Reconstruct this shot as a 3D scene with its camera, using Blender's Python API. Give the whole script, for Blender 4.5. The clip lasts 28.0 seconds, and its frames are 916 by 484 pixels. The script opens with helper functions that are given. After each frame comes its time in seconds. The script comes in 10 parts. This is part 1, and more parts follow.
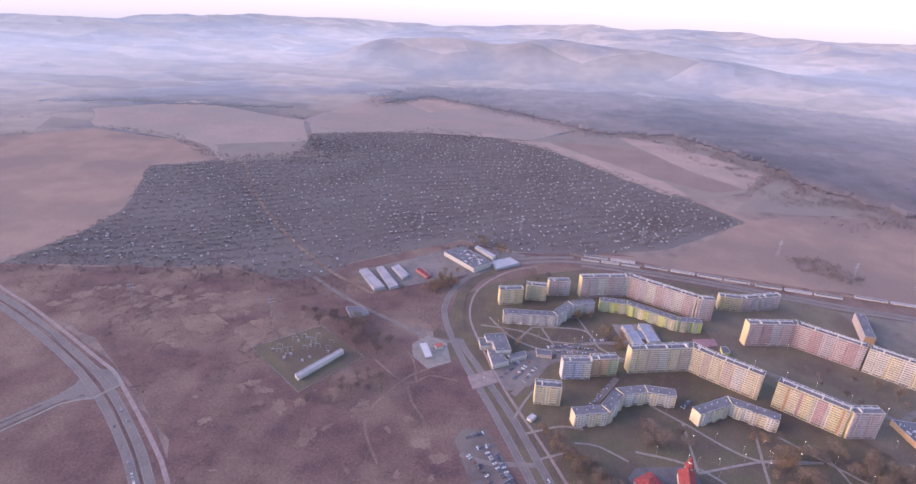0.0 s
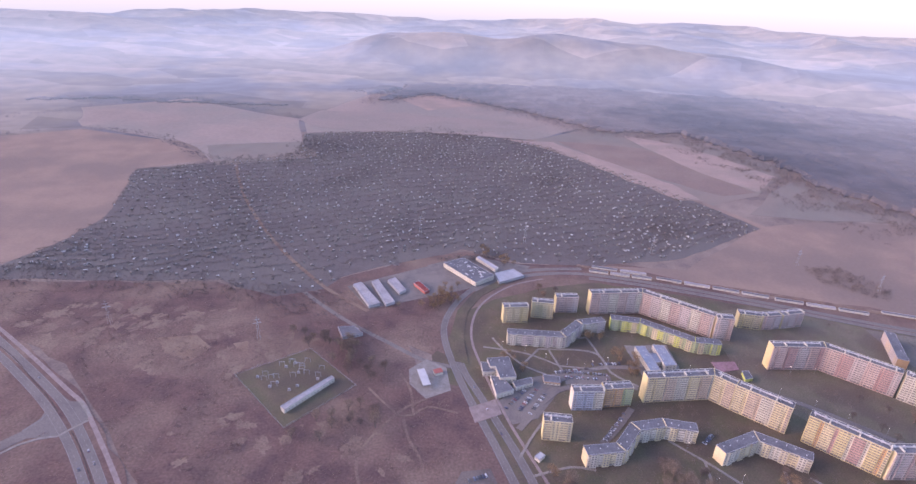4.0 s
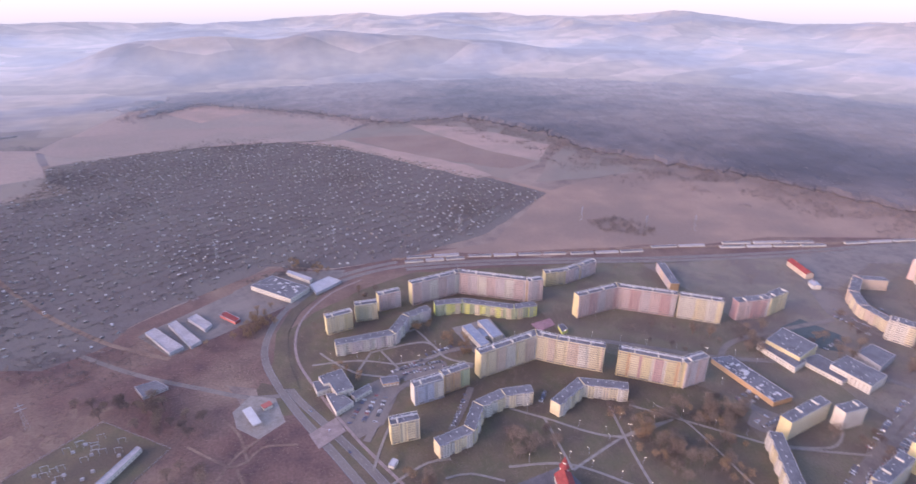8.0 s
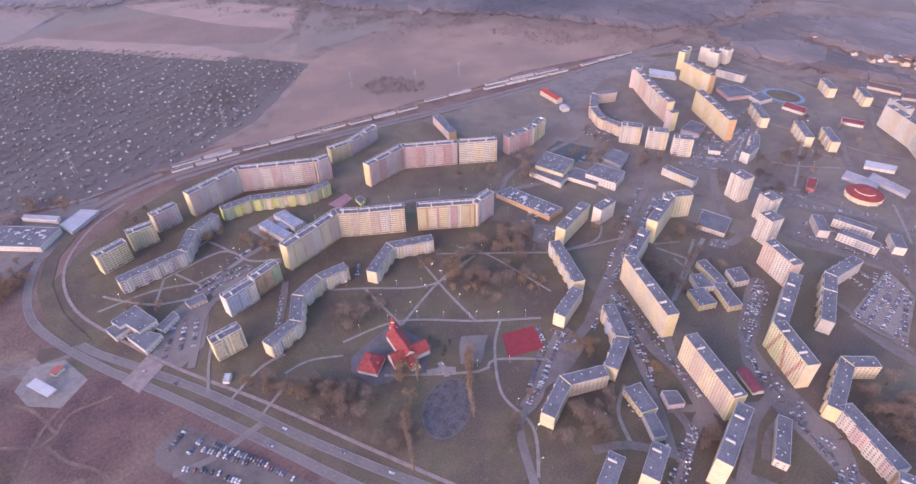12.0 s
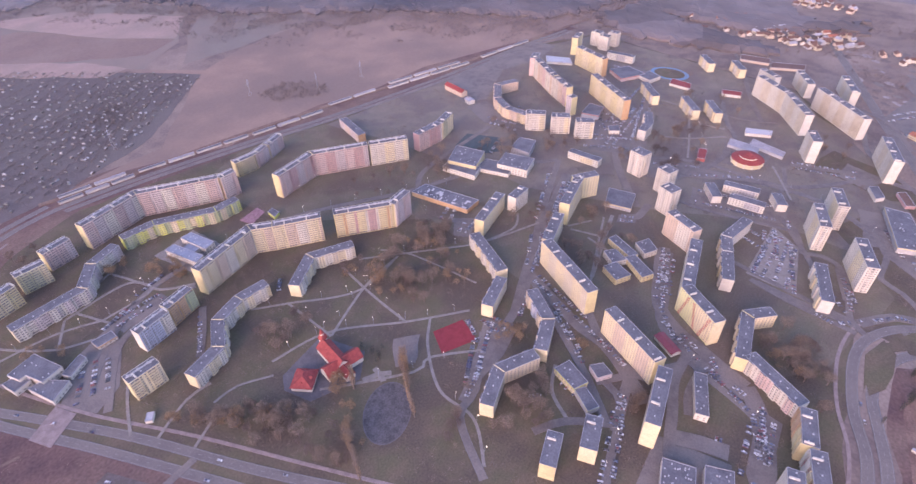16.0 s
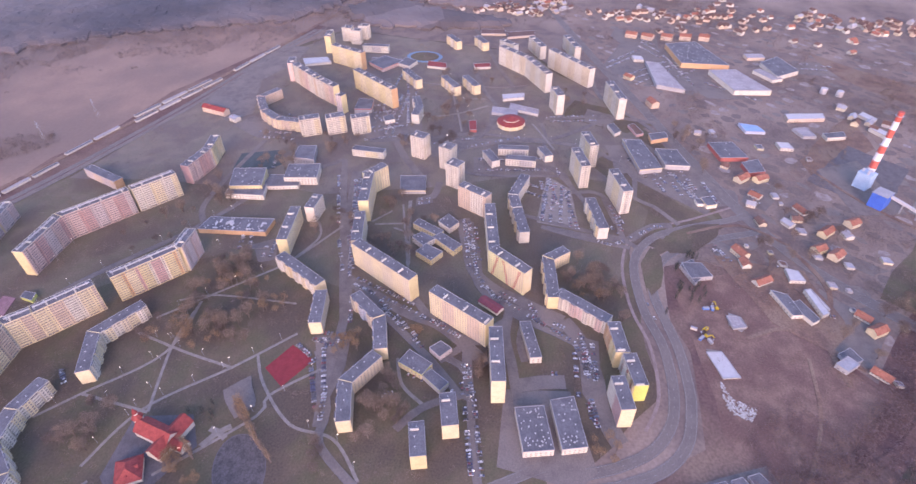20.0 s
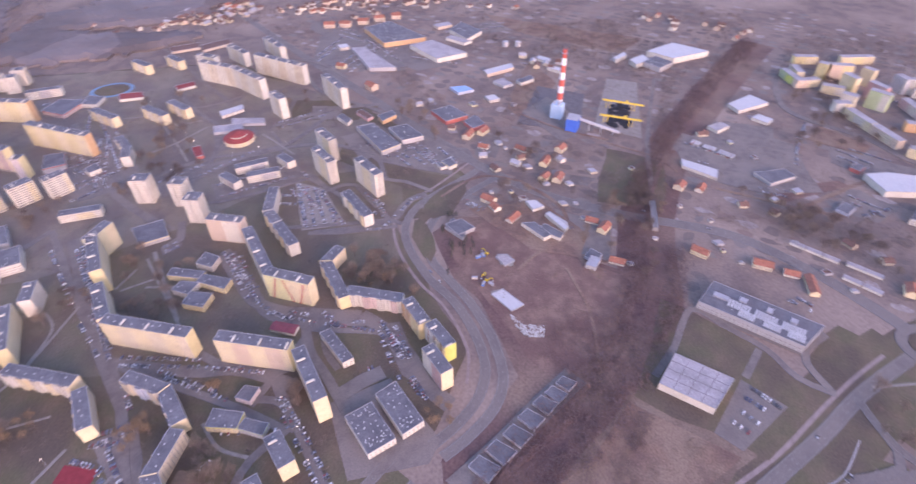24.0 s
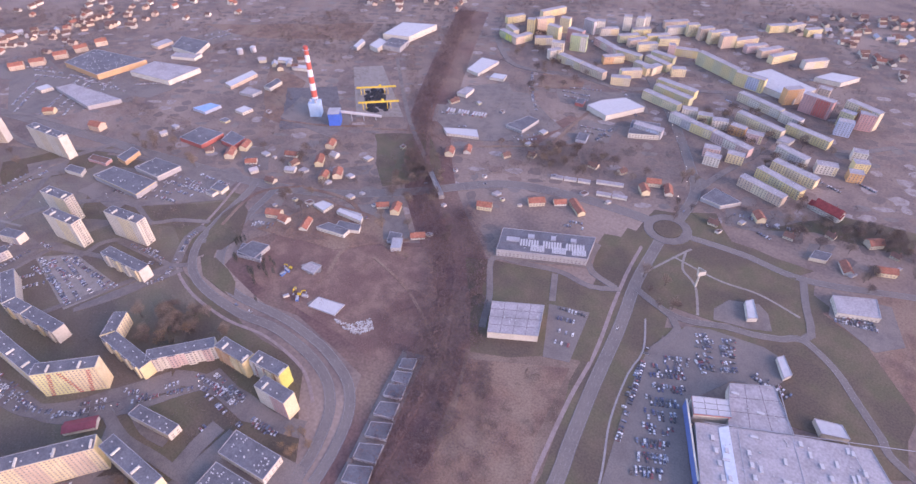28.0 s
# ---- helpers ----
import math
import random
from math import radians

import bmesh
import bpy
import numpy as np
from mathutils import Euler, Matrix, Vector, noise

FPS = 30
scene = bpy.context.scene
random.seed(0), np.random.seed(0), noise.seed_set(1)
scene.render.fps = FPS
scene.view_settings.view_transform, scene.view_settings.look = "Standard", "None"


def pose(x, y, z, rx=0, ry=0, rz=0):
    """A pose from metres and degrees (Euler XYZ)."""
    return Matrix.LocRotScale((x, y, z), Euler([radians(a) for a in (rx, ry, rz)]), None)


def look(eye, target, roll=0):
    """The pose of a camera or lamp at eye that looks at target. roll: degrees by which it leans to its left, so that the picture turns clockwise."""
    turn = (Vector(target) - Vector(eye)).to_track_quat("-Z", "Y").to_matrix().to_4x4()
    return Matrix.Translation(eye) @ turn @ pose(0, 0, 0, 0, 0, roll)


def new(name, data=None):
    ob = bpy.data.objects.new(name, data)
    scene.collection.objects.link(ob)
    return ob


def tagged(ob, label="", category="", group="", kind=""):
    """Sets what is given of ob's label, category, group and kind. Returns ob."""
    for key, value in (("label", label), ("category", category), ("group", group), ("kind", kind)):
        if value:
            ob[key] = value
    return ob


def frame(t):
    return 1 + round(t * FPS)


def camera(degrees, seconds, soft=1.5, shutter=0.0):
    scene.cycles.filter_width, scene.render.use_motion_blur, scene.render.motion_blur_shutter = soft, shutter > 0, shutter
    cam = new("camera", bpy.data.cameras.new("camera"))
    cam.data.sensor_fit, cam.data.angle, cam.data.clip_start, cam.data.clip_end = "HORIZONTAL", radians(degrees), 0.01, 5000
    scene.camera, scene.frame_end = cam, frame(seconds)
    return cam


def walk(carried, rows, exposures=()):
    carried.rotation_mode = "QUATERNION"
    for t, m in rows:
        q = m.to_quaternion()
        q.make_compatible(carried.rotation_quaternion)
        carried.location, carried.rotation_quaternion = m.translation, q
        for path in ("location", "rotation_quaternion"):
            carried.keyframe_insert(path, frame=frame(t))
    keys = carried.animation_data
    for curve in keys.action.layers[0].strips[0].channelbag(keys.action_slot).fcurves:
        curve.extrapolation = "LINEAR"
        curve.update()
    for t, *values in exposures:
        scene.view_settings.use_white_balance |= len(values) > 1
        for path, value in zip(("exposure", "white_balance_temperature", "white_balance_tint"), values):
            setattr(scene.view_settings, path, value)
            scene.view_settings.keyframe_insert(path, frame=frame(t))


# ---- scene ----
cam = camera(78.83, 28.0, soft=1.5, shutter=0.5)


def eye(x, y, z, yaw, pitch, roll):
    """A pose from a place, a heading to the left of +y, a tilt and a lean."""
    return pose(x, y, z, 90 + pitch, 0, yaw) @ pose(0, 0, 0, 0, 0, roll)


ROWS = [
    (0, 2.0, 2.3, 391.3, -0.34, -23.97, 2.51),
    (0.5, 2.4, 9.4, 393.0, -0.39, -24.23, 2.54),
    (1, 2.3, 16.4, 394.0, -0.29, -24.40, 2.59),
    (1.5, 1.8, 23.5, 394.3, -0.07, -24.51, 2.48),
    (2, 1.2, 31.0, 394.0, 0.01, -24.60, 2.51),
    (2.5, 1.0, 38.6, 393.7, -0.02, -24.64, 2.47),
    (4.5, 1.3, 67.2, 392.9, -0.76, -24.48, 2.32),
    (5, 1.7, 72.3, 393.0, -2.25, -24.40, 2.01),
    (5.5, 2.6, 75.9, 393.1, -3.60, -24.33, 1.73),
    (6, 3.5, 78.1, 393.0, -5.65, -24.21, 1.33),
    (6.5, 4.3, 79.6, 392.1, -8.79, -24.11, 0.94),
    (7, 5.0, 80.9, 390.4, -12.96, -24.12, 0.57),
    (7.5, 5.5, 81.9, 388.2, -16.81, -24.07, 0.39),
    (8, 5.6, 82.0, 386.5, -21.38, -24.45, 0.05),
    (8.5, 5.4, 81.9, 386.3, -26.10, -30.36, -0.23),
    (9, 5.3, 82.6, 386.9, -31.07, -37.02, -0.67),
    (9.5, 5.1, 83.9, 387.1, -36.39, -37.36, -0.86),
    (10, 5.1, 84.8, 387.4, -39.35, -37.51, -0.88),
    (10.5, 5.4, 84.9, 387.9, -41.20, -37.64, -0.94),
    (11, 5.6, 84.7, 388.7, -42.85, -37.74, -1.01),
    (11.5, 5.7, 84.5, 389.5, -44.25, -37.85, -1.08),
    (12, 5.8, 84.4, 390.0, -45.72, -37.98, -1.22),
    (12.5, 6.0, 84.4, 390.5, -47.07, -38.08, -1.25),
    (14.5, 6.1, 83.9, 393.1, -51.41, -38.41, -1.31),
    (15, 6.4, 83.8, 393.9, -52.61, -38.51, -1.30),
    (15.5, 6.7, 84.0, 394.7, -53.93, -38.64, -1.30),
    (16, 7.1, 84.1, 395.5, -55.86, -38.76, -1.33),
    (16.5, 7.5, 84.2, 396.1, -58.34, -38.87, -1.33),
    (17, 8.1, 84.4, 396.4, -61.46, -39.00, -1.35),
    (17.5, 8.6, 85.0, 396.2, -64.90, -39.09, -1.37),
    (18, 8.7, 85.5, 396.1, -68.18, -39.19, -1.33),
    (18.5, 8.7, 85.8, 396.2, -71.61, -39.29, -1.28),
    (19, 8.5, 85.8, 396.3, -74.94, -39.38, -1.19),
    (19.5, 8.7, 86.1, 396.4, -77.82, -39.43, -1.21),
    (20, 8.9, 86.3, 396.7, -80.90, -39.52, -1.14),
    (20.5, 8.7, 86.0, 397.2, -82.49, -39.56, -1.17),
    (22.5, 8.5, 85.0, 398.2, -89.12, -39.91, -1.10),
    (23, 8.7, 85.3, 398.5, -94.90, -40.07, -1.14),
    (23.5, 9.5, 86.2, 398.7, -102.04, -40.32, -1.11),
    (24, 10.5, 87.5, 398.6, -111.01, -40.57, -0.90),
    (24.5, 10.9, 89.1, 398.7, -118.45, -40.75, -1.02),
    (25, 11.0, 90.6, 399.2, -124.08, -40.88, -0.88),
    (25.5, 11.4, 91.5, 399.1, -130.06, -41.01, -0.73),
    (26, 11.8, 91.9, 398.7, -134.96, -41.07, -0.69),
    (26.5, 11.8, 92.2, 398.8, -136.68, -41.15, -0.59),
    (27, 11.7, 92.3, 399.0, -137.55, -41.28, -0.43),
    (27.5, 11.5, 92.5, 399.1, -138.01, -41.36, -0.35),
    (28, 11.4, 92.7, 399.3, -138.25, -41.44, -0.33),
]
walk(cam, [(r[0], eye(*r[1:])) for r in ROWS], exposures=[(0.0, 2.51, 7700, 43), (8.0, 2.51, 7690, 43), (10.0, 2.57, 7660, 45), (20.0, 2.59, 7600, 46), (28.0, 2.58, 7600, 45)])

# ---- world and sun ----
world = bpy.data.worlds.new("dusk_sky")
scene.world = world
world.use_nodes = True
wn = world.node_tree.nodes
sky = wn.new("ShaderNodeTexSky")
sky.sky_type = "NISHITA"
sky.sun_disc = False
sky.sun_elevation, sky.sun_rotation = radians(13), radians(264)
sky.air_density, sky.dust_density, sky.ozone_density = 1.0, 0.7, 3.0
world.node_tree.links.new(sky.outputs[0], wn["Background"].inputs[0])
wn["Background"].inputs[1].default_value = 0.15
sun = new("sun", bpy.data.lights.new("sun", "SUN"))
sun.data.energy, sun.data.angle, sun.data.color = 0.82, radians(50), (1.0, 0.82, 0.66)
sun.matrix_world = look((-495, -50, 118), (0, 0, 0))

# ---- materials ----


def material(name, colour, rough=0.85, vary=0.15, size=6.0, fine=0.7, bump=0.15, metal=0.0, tint=None, each=0.0, mix_at=(0.4, 0.65), far=None):
    """A surface with stains of the given size in metres, a fine grain, and with each a difference from piece to piece."""
    m = bpy.data.materials.new(name)
    m.use_nodes = True
    nt, b = m.node_tree, m.node_tree.nodes["Principled BSDF"]
    b.inputs["Roughness"].default_value, b.inputs["Metallic"].default_value = rough, metal
    if rough > 0.7:
        b.inputs["Specular IOR Level"].default_value = 0.2
    pos = nt.nodes.new("ShaderNodeNewGeometry").outputs["Position"]
    def tex(scale, detail):
        n = nt.nodes.new("ShaderNodeTexNoise")
        n.inputs["Scale"].default_value, n.inputs["Detail"].default_value = scale, detail
        nt.links.new(pos, n.inputs["Vector"])
        return n.outputs["Fac"]
    def ramp(fac, lo, hi, a, c):
        n = nt.nodes.new("ShaderNodeMapRange")
        for k, v in zip((1, 2, 3, 4), (lo, hi, a, c)):
            n.inputs[k].default_value = v
        nt.links.new(fac, n.inputs[0])
        return n.outputs[0]
    def mixed(kind, fac, a, c):
        n = nt.nodes.new("ShaderNodeMix")
        n.data_type, n.blend_type = "RGBA", kind
        for socket, v in ((n.inputs[0], fac), (n.inputs[6], a), (n.inputs[7], c)):
            if isinstance(v, tuple) or isinstance(v, float):
                socket.default_value = v
            else:
                nt.links.new(v, socket)
        return n.outputs[2]
    large, grain = tex(1.0 / size, 4), tex(1.0 / fine, 3)
    col = mixed("MIX", ramp(large, mix_at[0], mix_at[1], 0.0, 1.0), (*colour, 1.0), (*(tint or [c * (1 - vary) for c in colour]), 1.0))
    if far:
        col = mixed("MIX", ramp(tex(1.0 / far[0], 6), *(far[2:] or (0.45, 0.6)), 0.0, 1.0), col, (*far[1], 1.0))
    n = nt.nodes.new("ShaderNodeMath")
    n.operation = "ADD"
    nt.links.new(ramp(grain, 0.3, 0.7, 1 - vary, 1 + vary * 0.6), n.inputs[0])
    n.inputs[1].default_value = 0.0
    value = n.outputs[0]
    if each:
        info = nt.nodes.new("ShaderNodeObjectInfo").outputs["Random"]
        nt.links.new(ramp(info, 0, 1, -each, each), n.inputs[1])
    vm = nt.nodes.new("ShaderNodeVectorMath")
    vm.operation = "SCALE"
    nt.links.new(col, vm.inputs[0])
    nt.links.new(value, vm.inputs["Scale"])
    nt.links.new(vm.outputs[0], b.inputs["Base Color"])
    if bump:
        bp = nt.nodes.new("ShaderNodeBump")
        bp.inputs["Strength"].default_value, bp.inputs["Distance"].default_value = bump, fine * 0.5
        nt.links.new(grain, bp.inputs["Height"])
        nt.links.new(bp.outputs[0], b.inputs["Normal"])
    return m


def glass(name, colour, rough=0.12):
    m = bpy.data.materials.new(name)
    m.use_nodes = True
    b = m.node_tree.nodes["Principled BSDF"]
    b.inputs["Base Color"].default_value, b.inputs["Roughness"].default_value = (*colour, 1), rough
    return m


def lit(name, colour, strength):
    m = glass(name, colour)
    b = m.node_tree.nodes["Principled BSDF"]
    b.inputs["Emission Color"].default_value, b.inputs["Emission Strength"].default_value = (*colour, 1), strength
    return m


def pieces(name, colours, rough=0.9):
    """A surface whose loose pieces each take one of some colours."""
    m = bpy.data.materials.new(name)
    m.use_nodes = True
    nt, b = m.node_tree, m.node_tree.nodes["Principled BSDF"]
    b.inputs["Roughness"].default_value = rough
    r = nt.nodes.new("ShaderNodeValToRGB")
    r.color_ramp.interpolation = "CONSTANT"
    while len(r.color_ramp.elements) < len(colours):
        r.color_ramp.elements.new(0.5)
    for k, c in enumerate(colours):
        r.color_ramp.elements[k].position = k / len(colours)
        r.color_ramp.elements[k].color = (*c, 1)
    nt.links.new(nt.nodes.new("ShaderNodeNewGeometry").outputs["Random Per Island"], r.inputs[0])
    nt.links.new(r.outputs[0], b.inputs["Base Color"])
    return m


PAINT = {}


def paint(r, g, b):
    """House paint of one colour with streaks and joints, made once."""
    key = (r, g, b)
    if key not in PAINT:
        PAINT[key] = material("paint_%d_%d_%d" % tuple(int(c * 100) for c in key), tuple(c * 0.83 for c in key), 0.9, 0.12, 9.0, 1.2, 0.05, each=0.04)
    return PAINT[key]


CREAM, WHITE, PINK, ROSE, LILAC = (0.63, 0.52, 0.345), (0.58, 0.525, 0.45), (0.54, 0.39, 0.36), (0.48, 0.29, 0.275), (0.51, 0.425, 0.415)
YELLOW, ORANGE, GREEN, LIME, BLUE = (0.60, 0.49, 0.28), (0.54, 0.33, 0.19), (0.38, 0.43, 0.26), (0.57, 0.57, 0.17), (0.40, 0.43, 0.51)
LEMON = (0.58, 0.54, 0.30)
PEACH, BEIGE, GREY, RED, OLIVE = (0.55, 0.42, 0.33), (0.55, 0.465, 0.35), (0.38, 0.36, 0.365), (0.45, 0.14, 0.12), (0.49, 0.45, 0.30)

BITUMEN = material("roof_bitumen", (0.13, 0.126, 0.14), 0.9, 0.25, 12, 1.5, 0.1, each=0.02)
BITUMEN_LIGHT = material("roof_felt_light", (0.30, 0.272, 0.282), 0.85, 0.2, 14, 2.0, 0.1, each=0.02)
SEAM = material("roof_joint", (0.13, 0.10, 0.105), 0.9, 0.2, 3, 0.5, 0.0)
SLATE_BLUE = material("roof_sheet_blue", (0.20, 0.22, 0.27), 0.7, 0.15, 6, 1.2, 0.05)
ROOF_RED = material("roof_tiles_red", (0.265, 0.054, 0.05), 0.8, 0.25, 3, 0.5, 0.25)
ROOF_ORANGE = material("roof_tiles_orange", (0.30, 0.118, 0.082), 0.8, 0.25, 4, 0.6, 0.25, each=0.05)
METAL_WHITE = material("white_sheet_metal", (0.37, 0.355, 0.362), 0.6, 0.1, 4, 1.0, 0.03)
METAL_GREY = material("grey_sheet_metal", (0.28, 0.27, 0.29), 0.6, 0.15, 8, 1.5, 0.05)
CONCRETE = material("concrete", (0.24, 0.22, 0.215), 0.9, 0.2, 5, 0.6, 0.15)
KERB = material("kerbstone", (0.17, 0.155, 0.155), 0.9, 0.2, 5, 0.6, 0.1)
ASPHALT = material("asphalt", (0.15, 0.127, 0.119), 0.9, 0.16, 14, 1.2, 0.1, tint=(0.128, 0.108, 0.102), far=(40, (0.158, 0.132, 0.122)))
SCRUB_DARK = material("dark_weeds", (0.07, 0.05, 0.045), 0.95, 0.2, 6, 1.2, 0.3, tint=(0.1, 0.07, 0.06))
YARD_SOIL = material("worn_yard", (0.118, 0.095, 0.09), 0.93, 0.2, 7, 1.0, 0.15, tint=(0.095, 0.074, 0.068), far=(30, (0.14, 0.112, 0.1)))
ASPHALT_OLD = material("asphalt_worn", (0.158, 0.132, 0.123), 0.92, 0.18, 9, 1.0, 0.1, tint=(0.128, 0.106, 0.099), far=(35, (0.175, 0.144, 0.131)))
YARD_DARK = material("asphalt_dark", (0.12, 0.108, 0.112), 0.92, 0.2, 7, 1.0, 0.1)
PAVING = material("paving", (0.225, 0.194, 0.176), 0.92, 0.2, 6, 0.8, 0.1)
PAVING_RED = material("paving_red", (0.24, 0.18, 0.17), 0.92, 0.2, 6, 0.8, 0.1)
LINE = material("road_paint", (0.25, 0.232, 0.23), 0.8, 0.25, 2, 0.4, 0.0)
LAND = material("dry_land", (0.180, 0.130, 0.110), 0.95, 0.2, 30, 3.0, 0.25, tint=(0.128, 0.094, 0.086), far=(150, (0.237, 0.174, 0.147), 0.46, 0.66))
SCRUB_SOIL = material("scrub_soil", (0.135, 0.077, 0.068), 0.95, 0.24, 24, 2.5, 0.3, tint=(0.095, 0.056, 0.055), far=(90, (0.195, 0.132, 0.102), 0.44, 0.72))
LAWN = material("winter_lawn", (0.102, 0.088, 0.056), 0.95, 0.22, 22, 1.6, 0.25, tint=(0.130, 0.096, 0.069), far=(48, (0.094, 0.070, 0.055)))
FIELD = material("stubble_field", (0.24, 0.16, 0.128), 0.95, 0.07, 60, 5.0, 0.05, tint=(0.208, 0.138, 0.113), far=(190, (0.178, 0.125, 0.106)))
FIELD_GREEN = material("winter_crop", (0.172, 0.145, 0.126), 0.95, 0.06, 70, 5.0, 0.05, tint=(0.16, 0.13, 0.114), far=(160, (0.192, 0.145, 0.124)))
DRY_GRASS = material("dry_grass", (0.165, 0.108, 0.087), 0.95, 0.25, 12, 2.0, 0.3, tint=(0.145, 0.092, 0.076), far=(30, (0.19, 0.13, 0.1)))
SOIL = material("bare_soil", (0.185, 0.115, 0.086), 0.95, 0.25, 14, 1.6, 0.3, tint=(0.13, 0.08, 0.068), far=(42, (0.2, 0.135, 0.102)))
PLOTS = material("allotment_soil", (0.122, 0.1, 0.096), 0.95, 0.25, 14, 1.8, 0.3, tint=(0.106, 0.086, 0.082), far=(120, (0.125, 0.106, 0.098)))
FOREST_FLOOR = material("forest_floor", (0.105, 0.088, 0.09), 0.95, 0.3, 60, 6.0, 0.4, far=(200, (0.14, 0.11, 0.10)))
GLASS = glass("window_glass", (0.12, 0.108, 0.112), 0.3)
FRAME = material("window_frame", (0.38, 0.35, 0.33), 0.7, 0.1, 3, 0.5, 0.0)
LOGGIA = material("loggia_inside", (0.30, 0.27, 0.26), 0.9, 0.2, 3, 0.6, 0.0)
BARK = material("bark", (0.15, 0.115, 0.10), 0.95, 0.3, 1.5, 0.2, 0.4)
TWIGS = material("bare_twigs", (0.205, 0.15, 0.118), 0.95, 0.3, 3, 0.5, 0.2, each=0.02)
TWIGS_DARK = material("dark_twigs", (0.145, 0.106, 0.092), 0.95, 0.3, 3, 0.5, 0.2, each=0.015)
TWIGS_GOLD = material("golden_twigs", (0.25, 0.162, 0.1), 0.95, 0.3, 3, 0.5, 0.2, each=0.03)
NEEDLES = material("dark_needles", (0.06, 0.062, 0.052), 0.95, 0.3, 3, 0.5, 0.2)
LAMP_GLOW = lit("lamp_glow", (1.0, 0.88, 0.66), 1.5)
STEEL = material("galvanised_steel", (0.34, 0.34, 0.36), 0.5, 0.12, 2, 0.3, 0.0, metal=0.4)

# ---- building blocks of mesh ----


class Geo:
    """Collects faces in world coordinates, each with the number of its material."""

    def __init__(self):
        self.v, self.f, self.m = [], [], []

    def face(self, pts, mat=0):
        n = len(self.v)
        self.v += [tuple(p) for p in pts]
        self.f.append(tuple(range(n, n + len(pts))))
        self.m.append(mat)

    def prism(self, poly, z0, z1, mat=0, top=None, bottom=False):
        """Upright walls on a polygon that runs counter-clockwise, with a top of material top."""
        for a, b in zip(poly, poly[1:] + poly[:1]):
            self.face([(a[0], a[1], z0), (b[0], b[1], z0), (b[0], b[1], z1), (a[0], a[1], z1)], mat)
        self.face([(p[0], p[1], z1) for p in poly], mat if top is None else top)
        if bottom:
            self.face([(p[0], p[1], z0) for p in reversed(poly)], mat)

    def box(self, x, y, z0, dx, dy, dz, yaw=0.0, mat=0, top=None):
        c, s = math.cos(yaw), math.sin(yaw)
        poly = [(x + c * u * dx / 2 - s * w * dy / 2, y + s * u * dx / 2 + c * w * dy / 2) for u, w in ((-1, -1), (1, -1), (1, 1), (-1, 1))]
        self.prism(poly, z0, z0 + dz, mat, top)

    def cone(self, x, y, z0, z1, r0, r1, n=8, mat=0, tip=None):
        """A tapered upright tube; tip moves its upper end sideways."""
        tx, ty = tip or (0, 0)
        for k in range(n):
            a, b = 2 * math.pi * k / n, 2 * math.pi * (k + 1) / n
            self.face([(x + r0 * math.cos(a), y + r0 * math.sin(a), z0), (x + r0 * math.cos(b), y + r0 * math.sin(b), z0),
                       (x + tx + r1 * math.cos(b), y + ty + r1 * math.sin(b), z1), (x + tx + r1 * math.cos(a), y + ty + r1 * math.sin(a), z1)], mat)
        if r1 > 0.02:
            self.face([(x + tx + r1 * math.cos(2 * math.pi * k / n), y + ty + r1 * math.sin(2 * math.pi * k / n), z1) for k in range(n)], mat)

    def mesh(self, name, mats, base=(0, 0, 0)):
        me = bpy.data.meshes.new(name)
        me.from_pydata([(x - base[0], y - base[1], z - base[2]) for x, y, z in self.v], [], self.f)
        for m in mats:
            me.materials.append(m)
        if len(mats) > 1:
            me.polygons.foreach_set("material_index", self.m)
        me.update()
        return me

    def thing(self, name, mats, base, **tags):
        ob = new(name, self.mesh(name, mats, base))
        ob.location = base
        return tagged(ob, **tags)


WHERE = {}


def thing(name, base, **tags):
    """An empty at the base of a thing, which will hold its parts."""
    ob = new(name)
    ob.location = base
    WHERE[ob.name] = Vector(base)
    return tagged(ob, **tags)


def part(name, geo, mats, parent, label="", kind=""):
    """One mesh object under a thing or under a part."""
    mats = mats if isinstance(mats, (list, tuple)) else [mats]
    base = WHERE[parent.name]
    ob = new(name, geo.mesh(name, mats, base))
    ob.parent = parent
    WHERE[ob.name] = base
    return tagged(ob, label=label, kind=kind)


def shared(name, mesh, parent, x, y, z, yaw=0.0, scale=None):
    """A part that shares its mesh with others like it."""
    ob = new(name, mesh)
    ob.parent = parent
    base = WHERE[parent.name]
    ob.location, ob.rotation_euler[2] = (x - base[0], y - base[1], z - base[2]), yaw
    if scale:
        ob.scale = scale
    return ob


def offset(pts, d):
    """The polyline moved to its left by d, mitred at its bends."""
    out = []
    for i, p in enumerate(pts):
        dirs = [(Vector(pts[j + 1]) - Vector(pts[j])).normalized() for j in (i - 1, i) if 0 <= j < len(pts) - 1]
        n = [Vector((-u[1], u[0])) for u in dirs]
        k = (n[0] + n[-1]).normalized()
        out.append(tuple(Vector(p[:2]) + k * d / max(0.4, k.dot(n[0]))))
    return out


